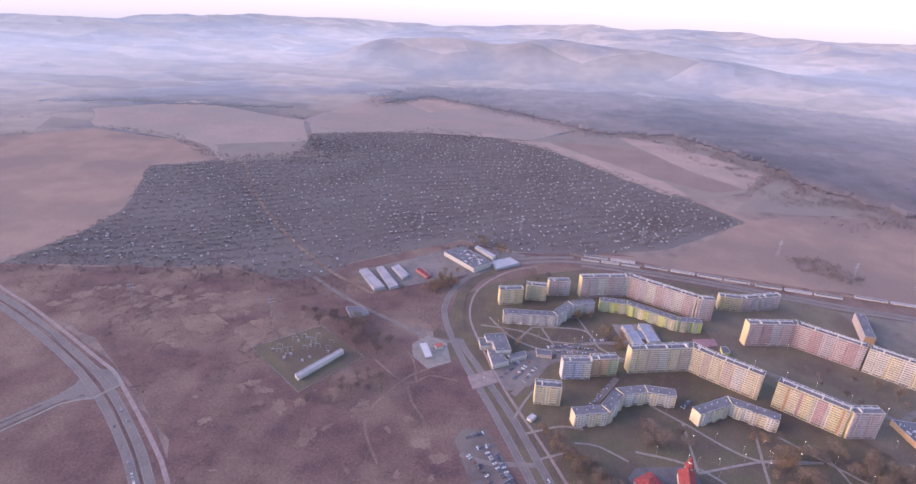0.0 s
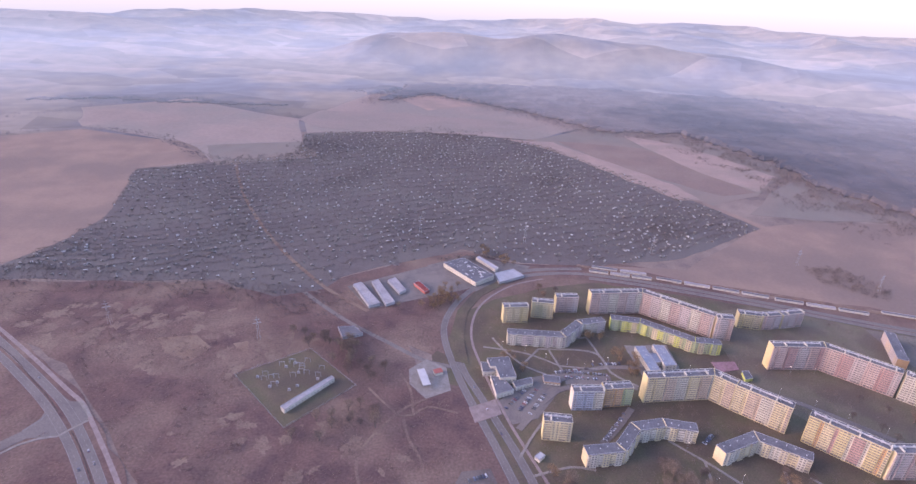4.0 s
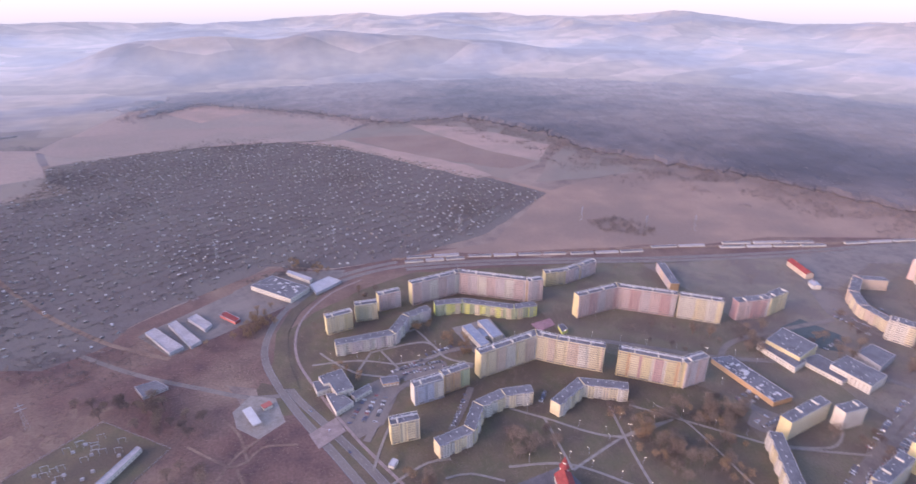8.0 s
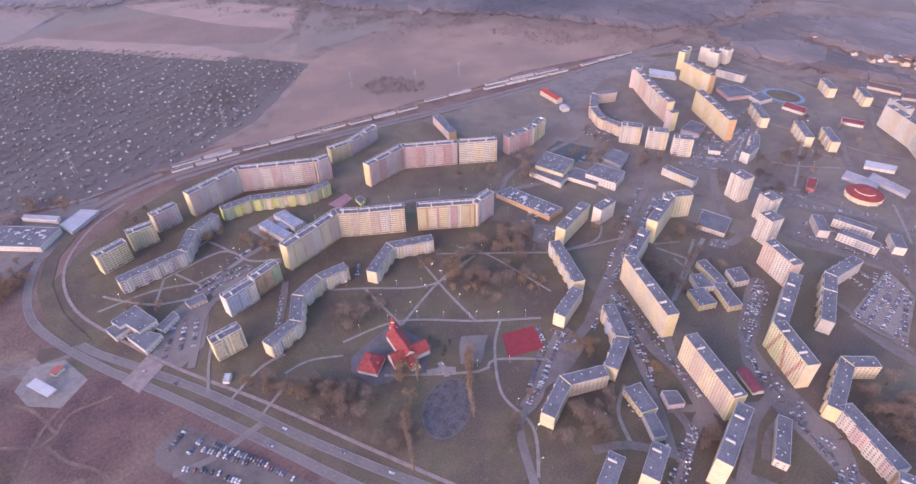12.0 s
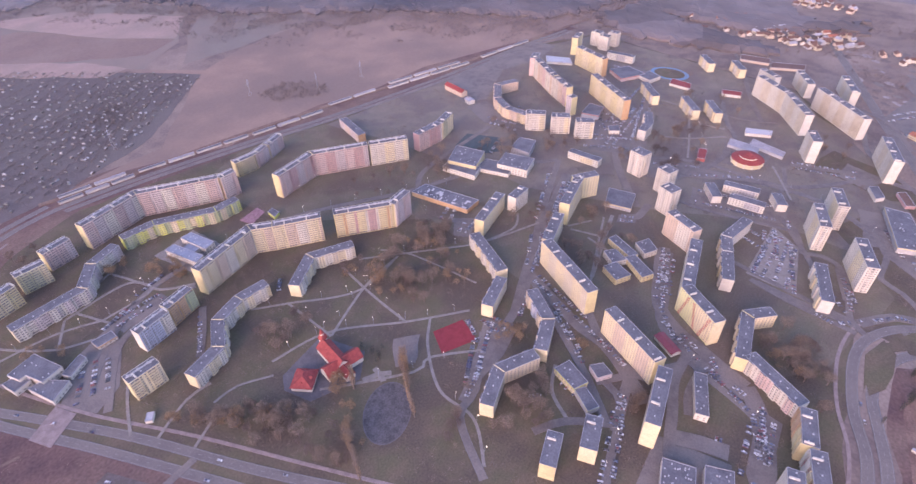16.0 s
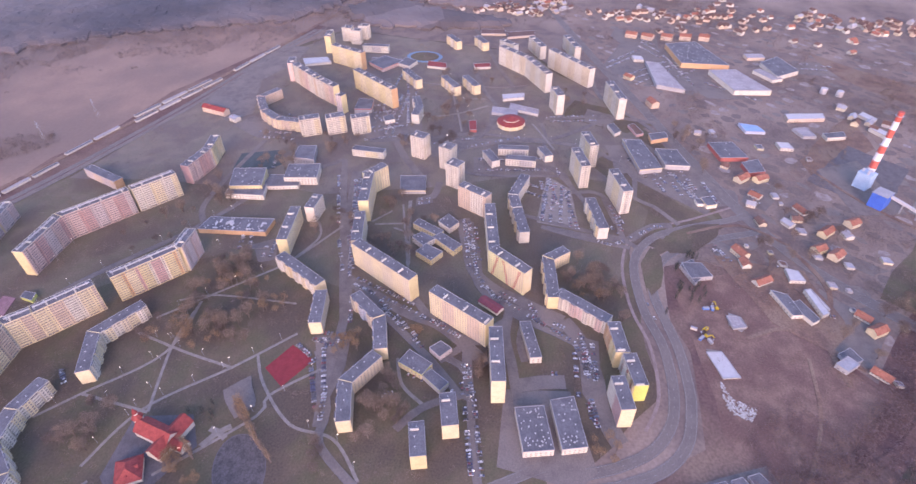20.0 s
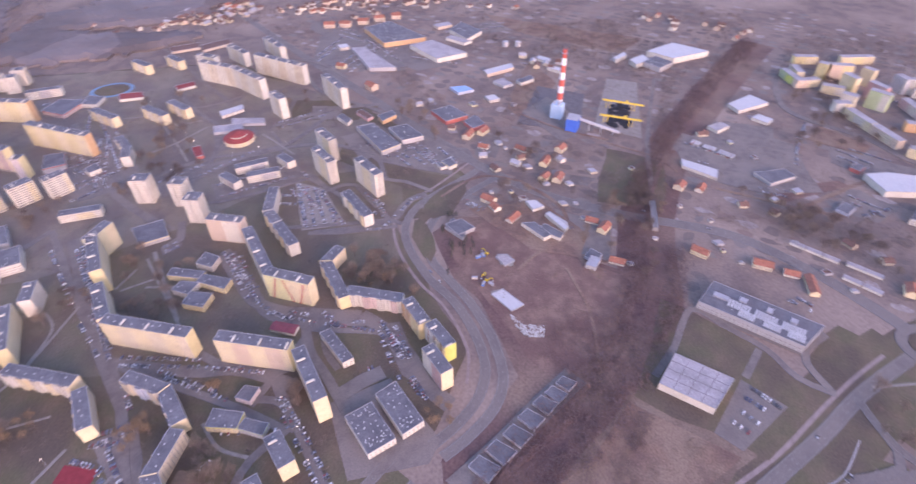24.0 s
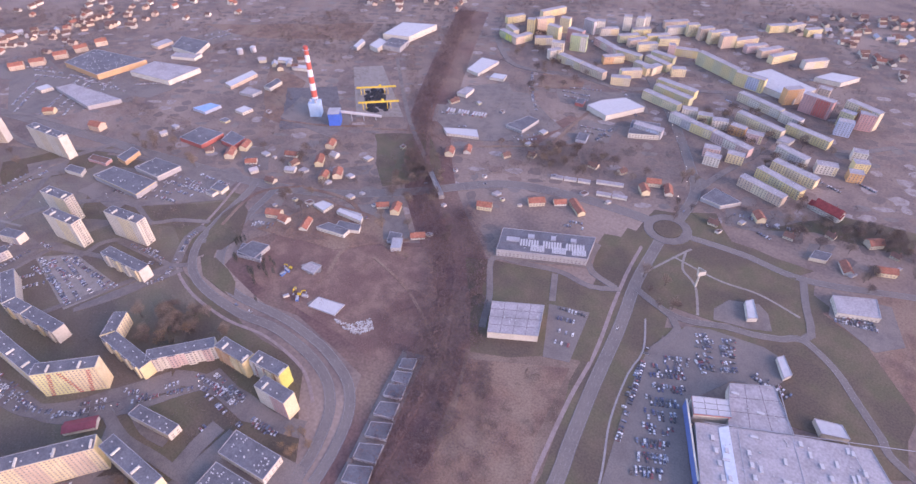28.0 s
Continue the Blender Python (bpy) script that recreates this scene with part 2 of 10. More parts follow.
def smooth(pts, step=8.0):
    """A soft line through the points."""
    out = []
    for i in range(len(pts) - 1):
        a, b, c, d = (Vector(pts[min(max(j, 0), len(pts) - 1)]) for j in (i - 1, i, i + 1, i + 2))
        n = max(1, int((c - b).length / step))
        for k in range(n):
            t = k / n
            out.append(tuple(0.5 * (2 * b + (c - a) * t + (2 * a - 5 * b + 4 * c - d) * t * t + (3 * b - a - 3 * c + d) * t ** 3)))
    return out + [tuple(pts[-1])]


def inside(x, y, poly):
    hit = False
    for (x1, y1), (x2, y2) in zip(poly, poly[1:] + poly[:1]):
        if (y1 > y) != (y2 > y) and x < (x2 - x1) * (y - y1) / (y2 - y1) + x1:
            hit = not hit
    return hit


def area(poly):
    return 0.5 * sum(a[0] * b[1] - b[0] * a[1] for a, b in zip(poly, poly[1:] + poly[:1]))


def ccw(poly):
    return list(poly) if area(poly) > 0 else list(reversed(poly))


def scatter(poly, n, rng, keep=None):
    xs, ys = [p[0] for p in poly], [p[1] for p in poly]
    out, tries = [], 0
    while len(out) < n and tries < n * 30:
        tries += 1
        x, y = rng.uniform(min(xs), max(xs)), rng.uniform(min(ys), max(ys))
        if inside(x, y, poly) and (keep is None or keep(x, y)):
            out.append((x, y))
    return out


# ---- ground, hills and sky's edge ----


CREST = [(-400, 3350, 110), (450, 3250, 150), (1000, 3150, 125), (1450, 2950, 80), (1950, 2600, 30)]


def ridge(x, y):
    """A long wooded ridge that falls off eastwards."""
    best = 0.0
    for (x0, y0, h0), (x1, y1, h1) in zip(CREST, CREST[1:]):
        l = (x1 - x0) ** 2 + (y1 - y0) ** 2
        t = min(max(((x - x0) * (x1 - x0) + (y - y0) * (y1 - y0)) / l, 0), 1)
        d = math.hypot(x - x0 - t * (x1 - x0), y - y0 - t * (y1 - y0))
        best = max(best, (h0 + (h1 - h0) * t) * math.exp(-(d / 260) ** 2))
    return best * (1 + 0.25 * noise.noise(Vector((x / 260, y / 260, 5.5))))


def relief(x, y):
    """Height of the land: level near, rising to misty hills far away."""
    r = math.hypot(x, y)
    far = min(max((r - 2500) / 2300, 0), 1)
    far = far * far * (3 - 2 * far)
    n = noise.fractal(Vector((x / 1500, y / 1500, 0.3)), 1.0, 2.0, 5)
    m = 1 - abs(noise.fractal(Vector((x / 1250, y / 1250, 4.3)), 1.0, 2.0, 4))
    west = 0.5 - 0.5 * math.sin(math.atan2(y, x) - 1.2)
    return far * (20 + 60 * n + 85 * m + 70 * west + 50 * far * far) + ridge(x, y)


def hazy_hills(name="misty_distance", open_land=(0.17, 0.125, 0.10, 1), wood=(0.085, 0.078, 0.09, 1), thin=1.0, plots=0.0045, patchy=0.2):
    """Backdrop land fading with distance: haze and valley mist are emission, thinner on hilltops."""
    m = bpy.data.materials.new(name)
    m.use_nodes = True
    nt, b = m.node_tree, m.node_tree.nodes["Principled BSDF"]
    b.inputs["Roughness"].default_value, b.inputs["Specular IOR Level"].default_value = 0.95, 0.1
    pos = nt.nodes.new("ShaderNodeNewGeometry").outputs["Position"]
    def node(kind, links, **values):
        n = nt.nodes.new(kind)
        for k, v in values.items():
            if k == "operation":
                n.operation = v
            elif k == "interpolation":
                n.interpolation_type = v
        for k, v in links.items():
            if isinstance(v, (int, float, tuple)):
                n.inputs[k].default_value = v
            else:
                nt.links.new(v, n.inputs[k])
        return n
    def ranged(v, a, c, lo, hi):
        return node("ShaderNodeMapRange", {0: v, 1: a, 2: c, 3: lo, 4: hi}, interpolation="SMOOTHSTEP").outputs[0]
    xyz = node("ShaderNodeSeparateXYZ", {0: pos}).outputs
    flat = node("ShaderNodeCombineXYZ", {0: xyz[0], 1: xyz[1]}).outputs[0]
    away = node("ShaderNodeVectorMath", {0: flat}, operation="LENGTH").outputs["Value"]
    woods = ranged(node("ShaderNodeTexNoise", {"Vector": flat, "Scale": 0.0016, "Detail": 6.0}).outputs[0], 0.42, 0.62, 0.0, 1.0)
    land = nt.nodes.new("ShaderNodeMix")
    land.data_type = "RGBA"
    land.inputs[6].default_value, land.inputs[7].default_value = open_land, wood
    nt.links.new(woods, land.inputs[0])
    cell = node("ShaderNodeTexVoronoi", {"Vector": node("ShaderNodeVectorMath", {0: flat, 1: (0.7, 1.5, 1.0)}, operation="MULTIPLY").outputs[0], "Scale": plots}).outputs["Color"]
    grain = node("ShaderNodeTexNoise", {"Vector": flat, "Scale": 0.012, "Detail": 5.0}).outputs[0]
    tone = node("ShaderNodeMath", {0: ranged(node("ShaderNodeSeparateColor", {0: cell}).outputs[0], 0.1, 0.9, 1.0 - patchy, 1.0 + patchy), 1: ranged(grain, 0.3, 0.7, 0.87, 1.13)}, operation="MULTIPLY").outputs[0]
    toned = node("ShaderNodeVectorMath", {0: land.outputs[2], 1: node("ShaderNodeCombineXYZ", {0: tone, 1: tone, 2: tone}).outputs[0]}, operation="MULTIPLY").outputs[0]
    nt.links.new(toned, b.inputs["Base Color"])
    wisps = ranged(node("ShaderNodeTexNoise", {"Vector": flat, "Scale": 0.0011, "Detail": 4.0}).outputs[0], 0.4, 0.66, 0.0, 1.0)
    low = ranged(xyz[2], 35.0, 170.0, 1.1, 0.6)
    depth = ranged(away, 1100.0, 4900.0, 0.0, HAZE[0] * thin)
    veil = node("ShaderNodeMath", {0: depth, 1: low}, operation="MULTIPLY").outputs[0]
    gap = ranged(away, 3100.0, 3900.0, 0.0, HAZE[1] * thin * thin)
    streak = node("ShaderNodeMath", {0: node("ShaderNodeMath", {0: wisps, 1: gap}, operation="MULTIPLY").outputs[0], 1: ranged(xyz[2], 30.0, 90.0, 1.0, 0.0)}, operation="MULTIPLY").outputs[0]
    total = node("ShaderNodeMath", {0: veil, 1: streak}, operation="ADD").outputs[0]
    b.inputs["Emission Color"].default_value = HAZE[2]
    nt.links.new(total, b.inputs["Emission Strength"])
    return m


# Strength of the painted distance haze and mist streaks, and their glow colour.
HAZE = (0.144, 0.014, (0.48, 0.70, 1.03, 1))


def ring_sheet(name, radii, n, mat, label):
    g = Geo()
    hs = [[(r * math.cos(2 * math.pi * k / n), r * math.sin(2 * math.pi * k / n), relief(r * math.cos(2 * math.pi * k / n), r * math.sin(2 * math.pi * k / n)) - 0.02) for k in range(n)] for r in radii if r]
    if radii[0] == 0:
        for k in range(n):
            g.face([(0, 0, -0.02), hs[0][k], hs[0][(k + 1) % n]])
    for a, b in zip(hs, hs[1:]):
        for k in range(n):
            g.face([a[k], b[k], b[(k + 1) % n], a[(k + 1) % n]])
    ob = g.thing(name, [mat], (0, 0, 0), label=label, kind="structure")
    for p in ob.data.polygons:
        p.use_smooth = True


ring_sheet("ground", [0, 150, 400, 800, 1300, 1700], 240, LAND, "brown winter land round the estate")
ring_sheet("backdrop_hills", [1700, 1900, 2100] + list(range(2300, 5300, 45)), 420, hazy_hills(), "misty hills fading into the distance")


def sky_edge():
    """The pale hazy sky just over the horizon, a plain band far behind everything."""
    m = bpy.data.materials.new("pale_sky_edge")
    m.use_nodes = True
    nt = m.node_tree
    nt.nodes.remove(nt.nodes["Principled BSDF"])
    glow = nt.nodes.new("ShaderNodeEmission")
    xyz = nt.nodes.new("ShaderNodeSeparateXYZ")
    nt.links.new(nt.nodes.new("ShaderNodeNewGeometry").outputs["Position"], xyz.inputs[0])
    up, ramp = nt.nodes.new("ShaderNodeMapRange"), nt.nodes.new("ShaderNodeValToRGB")
    up.inputs[1].default_value, up.inputs[2].default_value = 60, 330
    nt.links.new(xyz.outputs[2], up.inputs[0])
    ramp.color_ramp.elements[0].color, ramp.color_ramp.elements[1].color = (0.48, 0.63, 0.87, 1), (0.84, 0.95, 1.0, 1)
    nt.links.new(up.outputs[0], ramp.inputs[0])
    nt.links.new(ramp.outputs[0], glow.inputs[0])
    glow.inputs[1].default_value = 0.205
    nt.links.new(glow.outputs[0], nt.nodes["Material Output"].inputs[0])
    g = Geo()
    ring = [(4960 * math.cos(a), 4960 * math.sin(a)) for a in np.linspace(0, 2 * math.pi, 97)]
    for p, q in zip(ring, ring[1:]):
        g.face([(*p, -20), (*q, -20), (*q, 620), (*p, 620)])
    g.thing("backdrop_sky", [m], (0, 0, 0), label="pale lilac sky over the horizon", kind="structure")


sky_edge()


LEVEL = [0]
PAVED, WAYS = [], []


def lifted(z):
    """Each piece of ground lies a little over the last one."""
    LEVEL[0] += 1
    return z + 0.0021 * LEVEL[0]


def patch(name, pts, mat, z, label, kind="structure", parent=None, lip=0.0, rough=0.0):
    """A level piece of ground with a small edge."""
    g = Geo()
    z = lifted(z)
    line = ccw(pts)
    if name.split("_")[0] in ("yard", "car", "paved", "forecourt", "square", "sports", "water", "churchyard", "pitch"):
        PAVED.append(line)
    if rough:
        fine = []
        for a, b in zip(line, line[1:] + line[:1]):
            n = max(1, int(math.hypot(b[0] - a[0], b[1] - a[1]) / (rough * 3)))
            fine += [(a[0] + (b[0] - a[0]) * k / n, a[1] + (b[1] - a[1]) * k / n) for k in range(n)]
        line = [(x + rough * noise.noise(Vector((x / rough / 6, y / rough / 6, 1.5))), y + rough * noise.noise(Vector((x / rough / 6, y / rough / 6, 8.5)))) for x, y in fine]
    g.prism(line, -0.01, z + lip, 0)
    if parent:
        return part(name, g, mat, parent, label)
    return g.thing(name, [mat], (pts[0][0], pts[0][1], 0), label=label, kind=kind)


def ribbon(name, pts, width, mat, z, label, kerb=True, lines=0, parent=None, step=8.0):
    """A road or path along a line, with raised kerbs and lane paint."""
    z = lifted(z)
    line = smooth(pts, step)
    if name.split("_")[0] in ("road", "street", "path", "pavement", "drive", "railway"):
        WAYS.extend((x, y, width / 2 + 2.5) for x, y in line)
    l, r = offset(line, width / 2), offset(line, -width / 2)
    g = Geo()
    for i in range(len(line) - 1):
        g.face([(*r[i], z), (*r[i + 1], z), (*l[i + 1], z), (*l[i], z)])
        for e, f in ((r[i], r[i + 1]), (l[i + 1], l[i])):
            g.face([(*e, -0.01), (*f, -0.01), (*f, z), (*e, z)])
    base = (line[0][0], line[0][1], 0)
    road = thing(name, base, label=label, kind="structure")
    part("surface", g, mat, road)
    if kerb:
        for side in (1, -1):
            a, b = offset(line, side * width / 2), offset(line, side * (width / 2 + 0.35))
            if side > 0:
                a, b = b, a
            k = Geo()
            for i in range(len(line) - 1):
                k.face([(*b[i], z + 0.12), (*b[i + 1], z + 0.12), (*a[i + 1], z + 0.12), (*a[i], z + 0.12)])
                for e, f in ((b[i], b[i + 1]), (a[i + 1], a[i])):
                    k.face([(*e, -0.01), (*f, -0.01), (*f, z + 0.12), (*e, z + 0.12)])
            part("kerb", k, KERB, road)
    if lines:
        fine = smooth(pts, 3.0)
        m = Geo()
        for j in range(lines):
            off = (j + 1) * width / (lines + 1) - width / 2
            a, b = offset(fine, off - 0.12), offset(fine, off + 0.12)
            for i in range(0, len(fine) - 1, 3):
                m.face([(*a[i], z + 0.02), (*a[i + 1], z + 0.02), (*b[i + 1], z + 0.02), (*b[i], z + 0.02)])
        for off in (-width / 2 + 0.4, width / 2 - 0.4):
            a, b = offset(fine, off - 0.1), offset(fine, off + 0.1)
            for i in range(len(fine) - 1):
                m.face([(*a[i], z + 0.02), (*a[i + 1], z + 0.02), (*b[i + 1], z + 0.02), (*b[i], z + 0.02)])
        part("lane_marking", m, LINE, road)
    return road


# ---- apartment houses ----
VENT = Geo()
VENT.box(0, 0, 0, 0.8, 0.7, 0.8)
VENT.box(0, 0, 0.8, 1.0, 0.9, 0.12)
VENT_MESH = VENT.mesh("vent", [METAL_WHITE])
HATCH = Geo()
HATCH.box(0, 0, 0, 1.3, 6.5, 1.5, 0, 0, 0)
HATCH.box(0, 3.3, 0, 1.5, 0.12, 1.6, 0, 0, 0)
HATCH_MESH = HATCH.mesh("stair_head", [paint(*WHITE), BITUMEN])
STOREY = 2.8


def facade(holder, a, b, z0, floors, paints, pattern, bay, rng, front=True, band=5):
    """Windows storey by storey and stacks of balconies on the wall from a to b; the street lies to its right."""
    a, b = Vector(a), Vector(b)
    d = b - a
    length = d.length
    if length < 3:
        return
    d.normalize()
    out = Vector((d[1], -d[0]))
    n = max(1, round((length - 1.0) / bay))
    step = (length - 1.0) / n
    off = rng.randrange(len(pattern))
    kinds = [pattern[(k + off) % len(pattern)] for k in range(n)]

    def at(s, o, z):
        p = a + d * s + out * o
        return (p[0], p[1], z)

    def plate(g, s0, s1, o, za, zb, mat, deep=0.0):
        g.face([at(s0, o, za), at(s1, o, za), at(s1, o, zb), at(s0, o, zb)], mat)
        if deep:
            g.face([at(s0, o - deep, zb), at(s0, o, zb), at(s1, o, zb), at(s1, o - deep, zb)][::-1], mat)
            g.face([at(s0, o - deep, za), at(s0, o, za), at(s0, o, zb), at(s0, o - deep, zb)], mat)
            g.face([at(s1, o, za), at(s1, o - deep, za), at(s1, o - deep, zb), at(s1, o, zb)], mat)

    g = Geo()
    for fl in range(floors):
        z = z0 + fl * STOREY
        for k, kind in enumerate(kinds):
            s = 0.5 + (k + 0.5) * step
            w = step * (0.2 if kind == "w" else 0.42)
            lo = 0.9 if kind == "w" else 0.1
            top = 2.2 if kind == "w" else 2.5
            plate(g, s - w - 0.05, s + w + 0.05, 0.05, z + lo - 0.05, z + top + 0.05, 1, 0.05)
            plate(g, s - w, s - 0.04, 0.08, z + lo, z + top, 0)
            plate(g, s + 0.04, s + w, 0.08, z + lo, z + top, 0)
    part("glazing", g, [GLASS, FRAME], holder, kind="stuff")
    k = 0
    while k < n:
        e = k
        while e < n and kinds[e] == kinds[k]:
            e += 1
        if kinds[k] == "b":
            s0, s1 = 0.5 + k * step + 0.1, 0.5 + e * step - 0.1
            g = Geo()
            for fl in range(1 if floors > 2 else 0, floors):
                z = z0 + fl * STOREY
                plate(g, s0, s1, 1.15, z - 0.12, z + 1.05, 0, 1.15)
                g.face([at(s0, 0, z - 0.12), at(s1, 0, z - 0.12), at(s1, 1.15, z - 0.12), at(s0, 1.15, z - 0.12)], 0)
            for x0 in (s0, s1 - 0.14):
                plate(g, x0, x0 + 0.14, 1.0, z0, z0 + floors * STOREY, 0, 1.0)
            tone = paints[(k // band) % len(paints)]
            part("balcony_tower", g, paint(*[round(c * 0.92 + 0.05, 3) for c in tone]), holder, kind="stuff")
        k = e
    if len(paints) > 1:
        for j in range(0, n, band):
            tone = paints[(j // band) % len(paints)]
            if tone is paints[0]:
                continue
            g = Geo()
            plate(g, 0.5 + j * step, 0.5 + min(n, j + band) * step, 0.03, z0, z0 + floors * STOREY - 0.3, 0, 0.03)
            part("colour_band", g, paint(*tone), holder)


def stair_bay(house, a, d, s, h, floors, tone, roof):
    """A narrow bay that stands out of a long front, with its own windows and roof."""
    out, yaw = Vector((d[1], -d[0])), math.atan2(d[1], d[0])
    g = Geo()
    c = Vector(a) + d * s + out * 0.65
    g.box(c[0], c[1], 0, 6.2, 1.4, h + 0.02, yaw, 0, 1)
    for fl in range(floors):
        z = 0.9 + fl * STOREY
        for u in (-1.5, 1.5):
            w = c + d * u + out * 0.7
            g.box(w[0], w[1], z + 0.75, 1.9, 0.08, 1.5, yaw, 2)
            w = w + out * 0.04
            g.box(w[0], w[1], z + 0.85, 1.6, 0.06, 1.3, yaw, 3)
    part("stair_bay", g, [paint(*tone), roof, FRAME, GLASS], house)


def apartment_block(pts, floors, paints, label, depth=11.5, pattern="wbb", bay=3.6, end=None, seed=0, back=True, plinth=0.9, ridge=False, hatches=True, band=5, group="housing estate blocks", roof=None, stripe=0):
    """A long house of panels along its street front, from its right-hand end as seen from behind; it bends at each point."""
    rng = random.Random(seed * 7 + 3)
    if group == "city blocks":
        roof = roof or BITUMEN_LIGHT
        # Haze over the far city is put into its paints, brightened by 1.12.
        paints = [tuple(round(min(1, max(0.04, (sum(p) / 3 + (c - sum(p) / 3) * 1.15) * 1.12)), 3) for c in p) for p in paints]
    h = plinth + floors * STOREY + 0.5 + 0.015 * (seed % 12)
    rear = offset(pts, depth)
    mid = Vector(pts[len(pts) // 2])
    if ridge and pattern == "wbb":
        pattern, bay, band = "bbbw", 3.1, stripe or 4
    house = thing("apartment_block", (mid[0], mid[1], 0), label=label, category="apartment building", group=group)
    roof = roof or BITUMEN
    for i in range(len(pts) - 1):
        a, b, c, e = pts[i], pts[i + 1], rear[i + 1], rear[i]
        wall = Geo()
        wall.prism([a, b, c, e], 0, h, 0, 0)
        holder = part("wall_section", wall, paint(*paints[0]), house)
        d = (Vector(b) - Vector(a)).normalized()
        nrm = Vector((-d[1], d[0]))
        r = Geo()
        r.face([(*p, h + 0.05) for p in (a, b, c, e)])
        for p, q in ((a, b), (b, c), (c, e), (e, a)):
            r.face([(*p, h), (*q, h), (*q, h + 0.05), (*p, h + 0.05)])
        part("roof", r, roof, house)
        lip = Geo()
        for p, q in ((a, b), (c, e)) + (((b, c),) if i == len(pts) - 2 else ()) + (((e, a),) if i == 0 else ()):
            u, v = Vector(p), Vector(q)
            w = (u + v) / 2
            lip.box(w[0], w[1], h + 0.05, (v - u).length, 0.3, 0.32, math.atan2(v[1] - u[1], v[0] - u[0]))
        part("parapet", lip, METAL_GREY if not ridge else paint(*WHITE), house)
        facade(holder, a, b, plinth, floors, paints, pattern, bay, rng, band=band)
        if group in ("grey-white slabs", "white towers", "white cube blocks"):
            facade(holder, b, c, plinth, floors, paints[:1], "bw", 3.4, rng)
            facade(holder, e, a, plinth, floors, paints[:1], "bw", 3.4, rng)
        if back:
            facade(holder, c, e, plinth, floors, paints[:1], "ww", 3.8, rng)
        length = (Vector(b) - Vector(a)).length
        yaw = math.atan2(d[1], d[0])
        if floors == 5 and length > 18:
            n = max(1, round(length / 13.5))
            for k in range(n):
                stair_bay(house, a, d, (k + 0.5) * length / n, h, floors, paints[(k + i) % len(paints)], roof)
        for s in np.arange(4, length - 2, 9 if back else 40):
            p = Vector(a) + d * (s + rng.uniform(-1.5, 1.5)) + nrm * depth * rng.choice((0.35, 0.5, 0.65))
            shared("vent", VENT_MESH, house, p[0], p[1], h + 0.05, yaw)
        if hatches and floors >= 6:
            for s in np.arange(length * 0.25, length, 24):
                p = Vector(a) + d * s + nrm * depth * 0.36
                shared("stair_head", HATCH_MESH, house, p[0], p[1], h + 0.05, yaw)
        if ridge:
            g = Geo()
            p = Vector(a) + d * length / 2 + nrm * depth * 0.62
            g.box(p[0], p[1], h + 0.05, length * 0.92, 0.9, 1.2, yaw)
            for s in np.arange(3, length - 2, 9):
                q = Vector(a) + d * s + nrm * depth * 0.62
                g.box(q[0], q[1], h + 0.05, 1.6, 1.8, 1.9, yaw)
            part("attic_ridge", g, METAL_WHITE, house)
    for i in range(1, len(pts) - 1) if end else ():
        u, v = Vector(pts[i]), Vector(rear[i])
        w = u.lerp(v, 0.47)
        g = Geo()
        g.box(w[0], w[1], h - 0.6, (v - u).length * 0.96, 0.45, 1.5, math.atan2(v[1] - u[1], v[0] - u[0]))
        part("party_wall", g, paint(*end), house)
    for i, j in ((0, 0), (len(pts) - 1, len(pts) - 2)):
        if end:
            p, q = (rear[0], pts[0]) if i == 0 else (pts[-1], rear[-1])
            u, v = Vector(p), Vector(q)
            o = Vector(((v - u)[1], -(v - u)[0])).normalized()
            g = Geo()
            w = (u + v) / 2 + o * 0.04
            g.box(w[0], w[1], 0.02, (v - u).length + 0.1, 0.16, h + 0.3, math.atan2(v[1] - u[1], v[0] - u[0]))
            part("end_wall", g, paint(*end), house)
    return house


HALLS = []


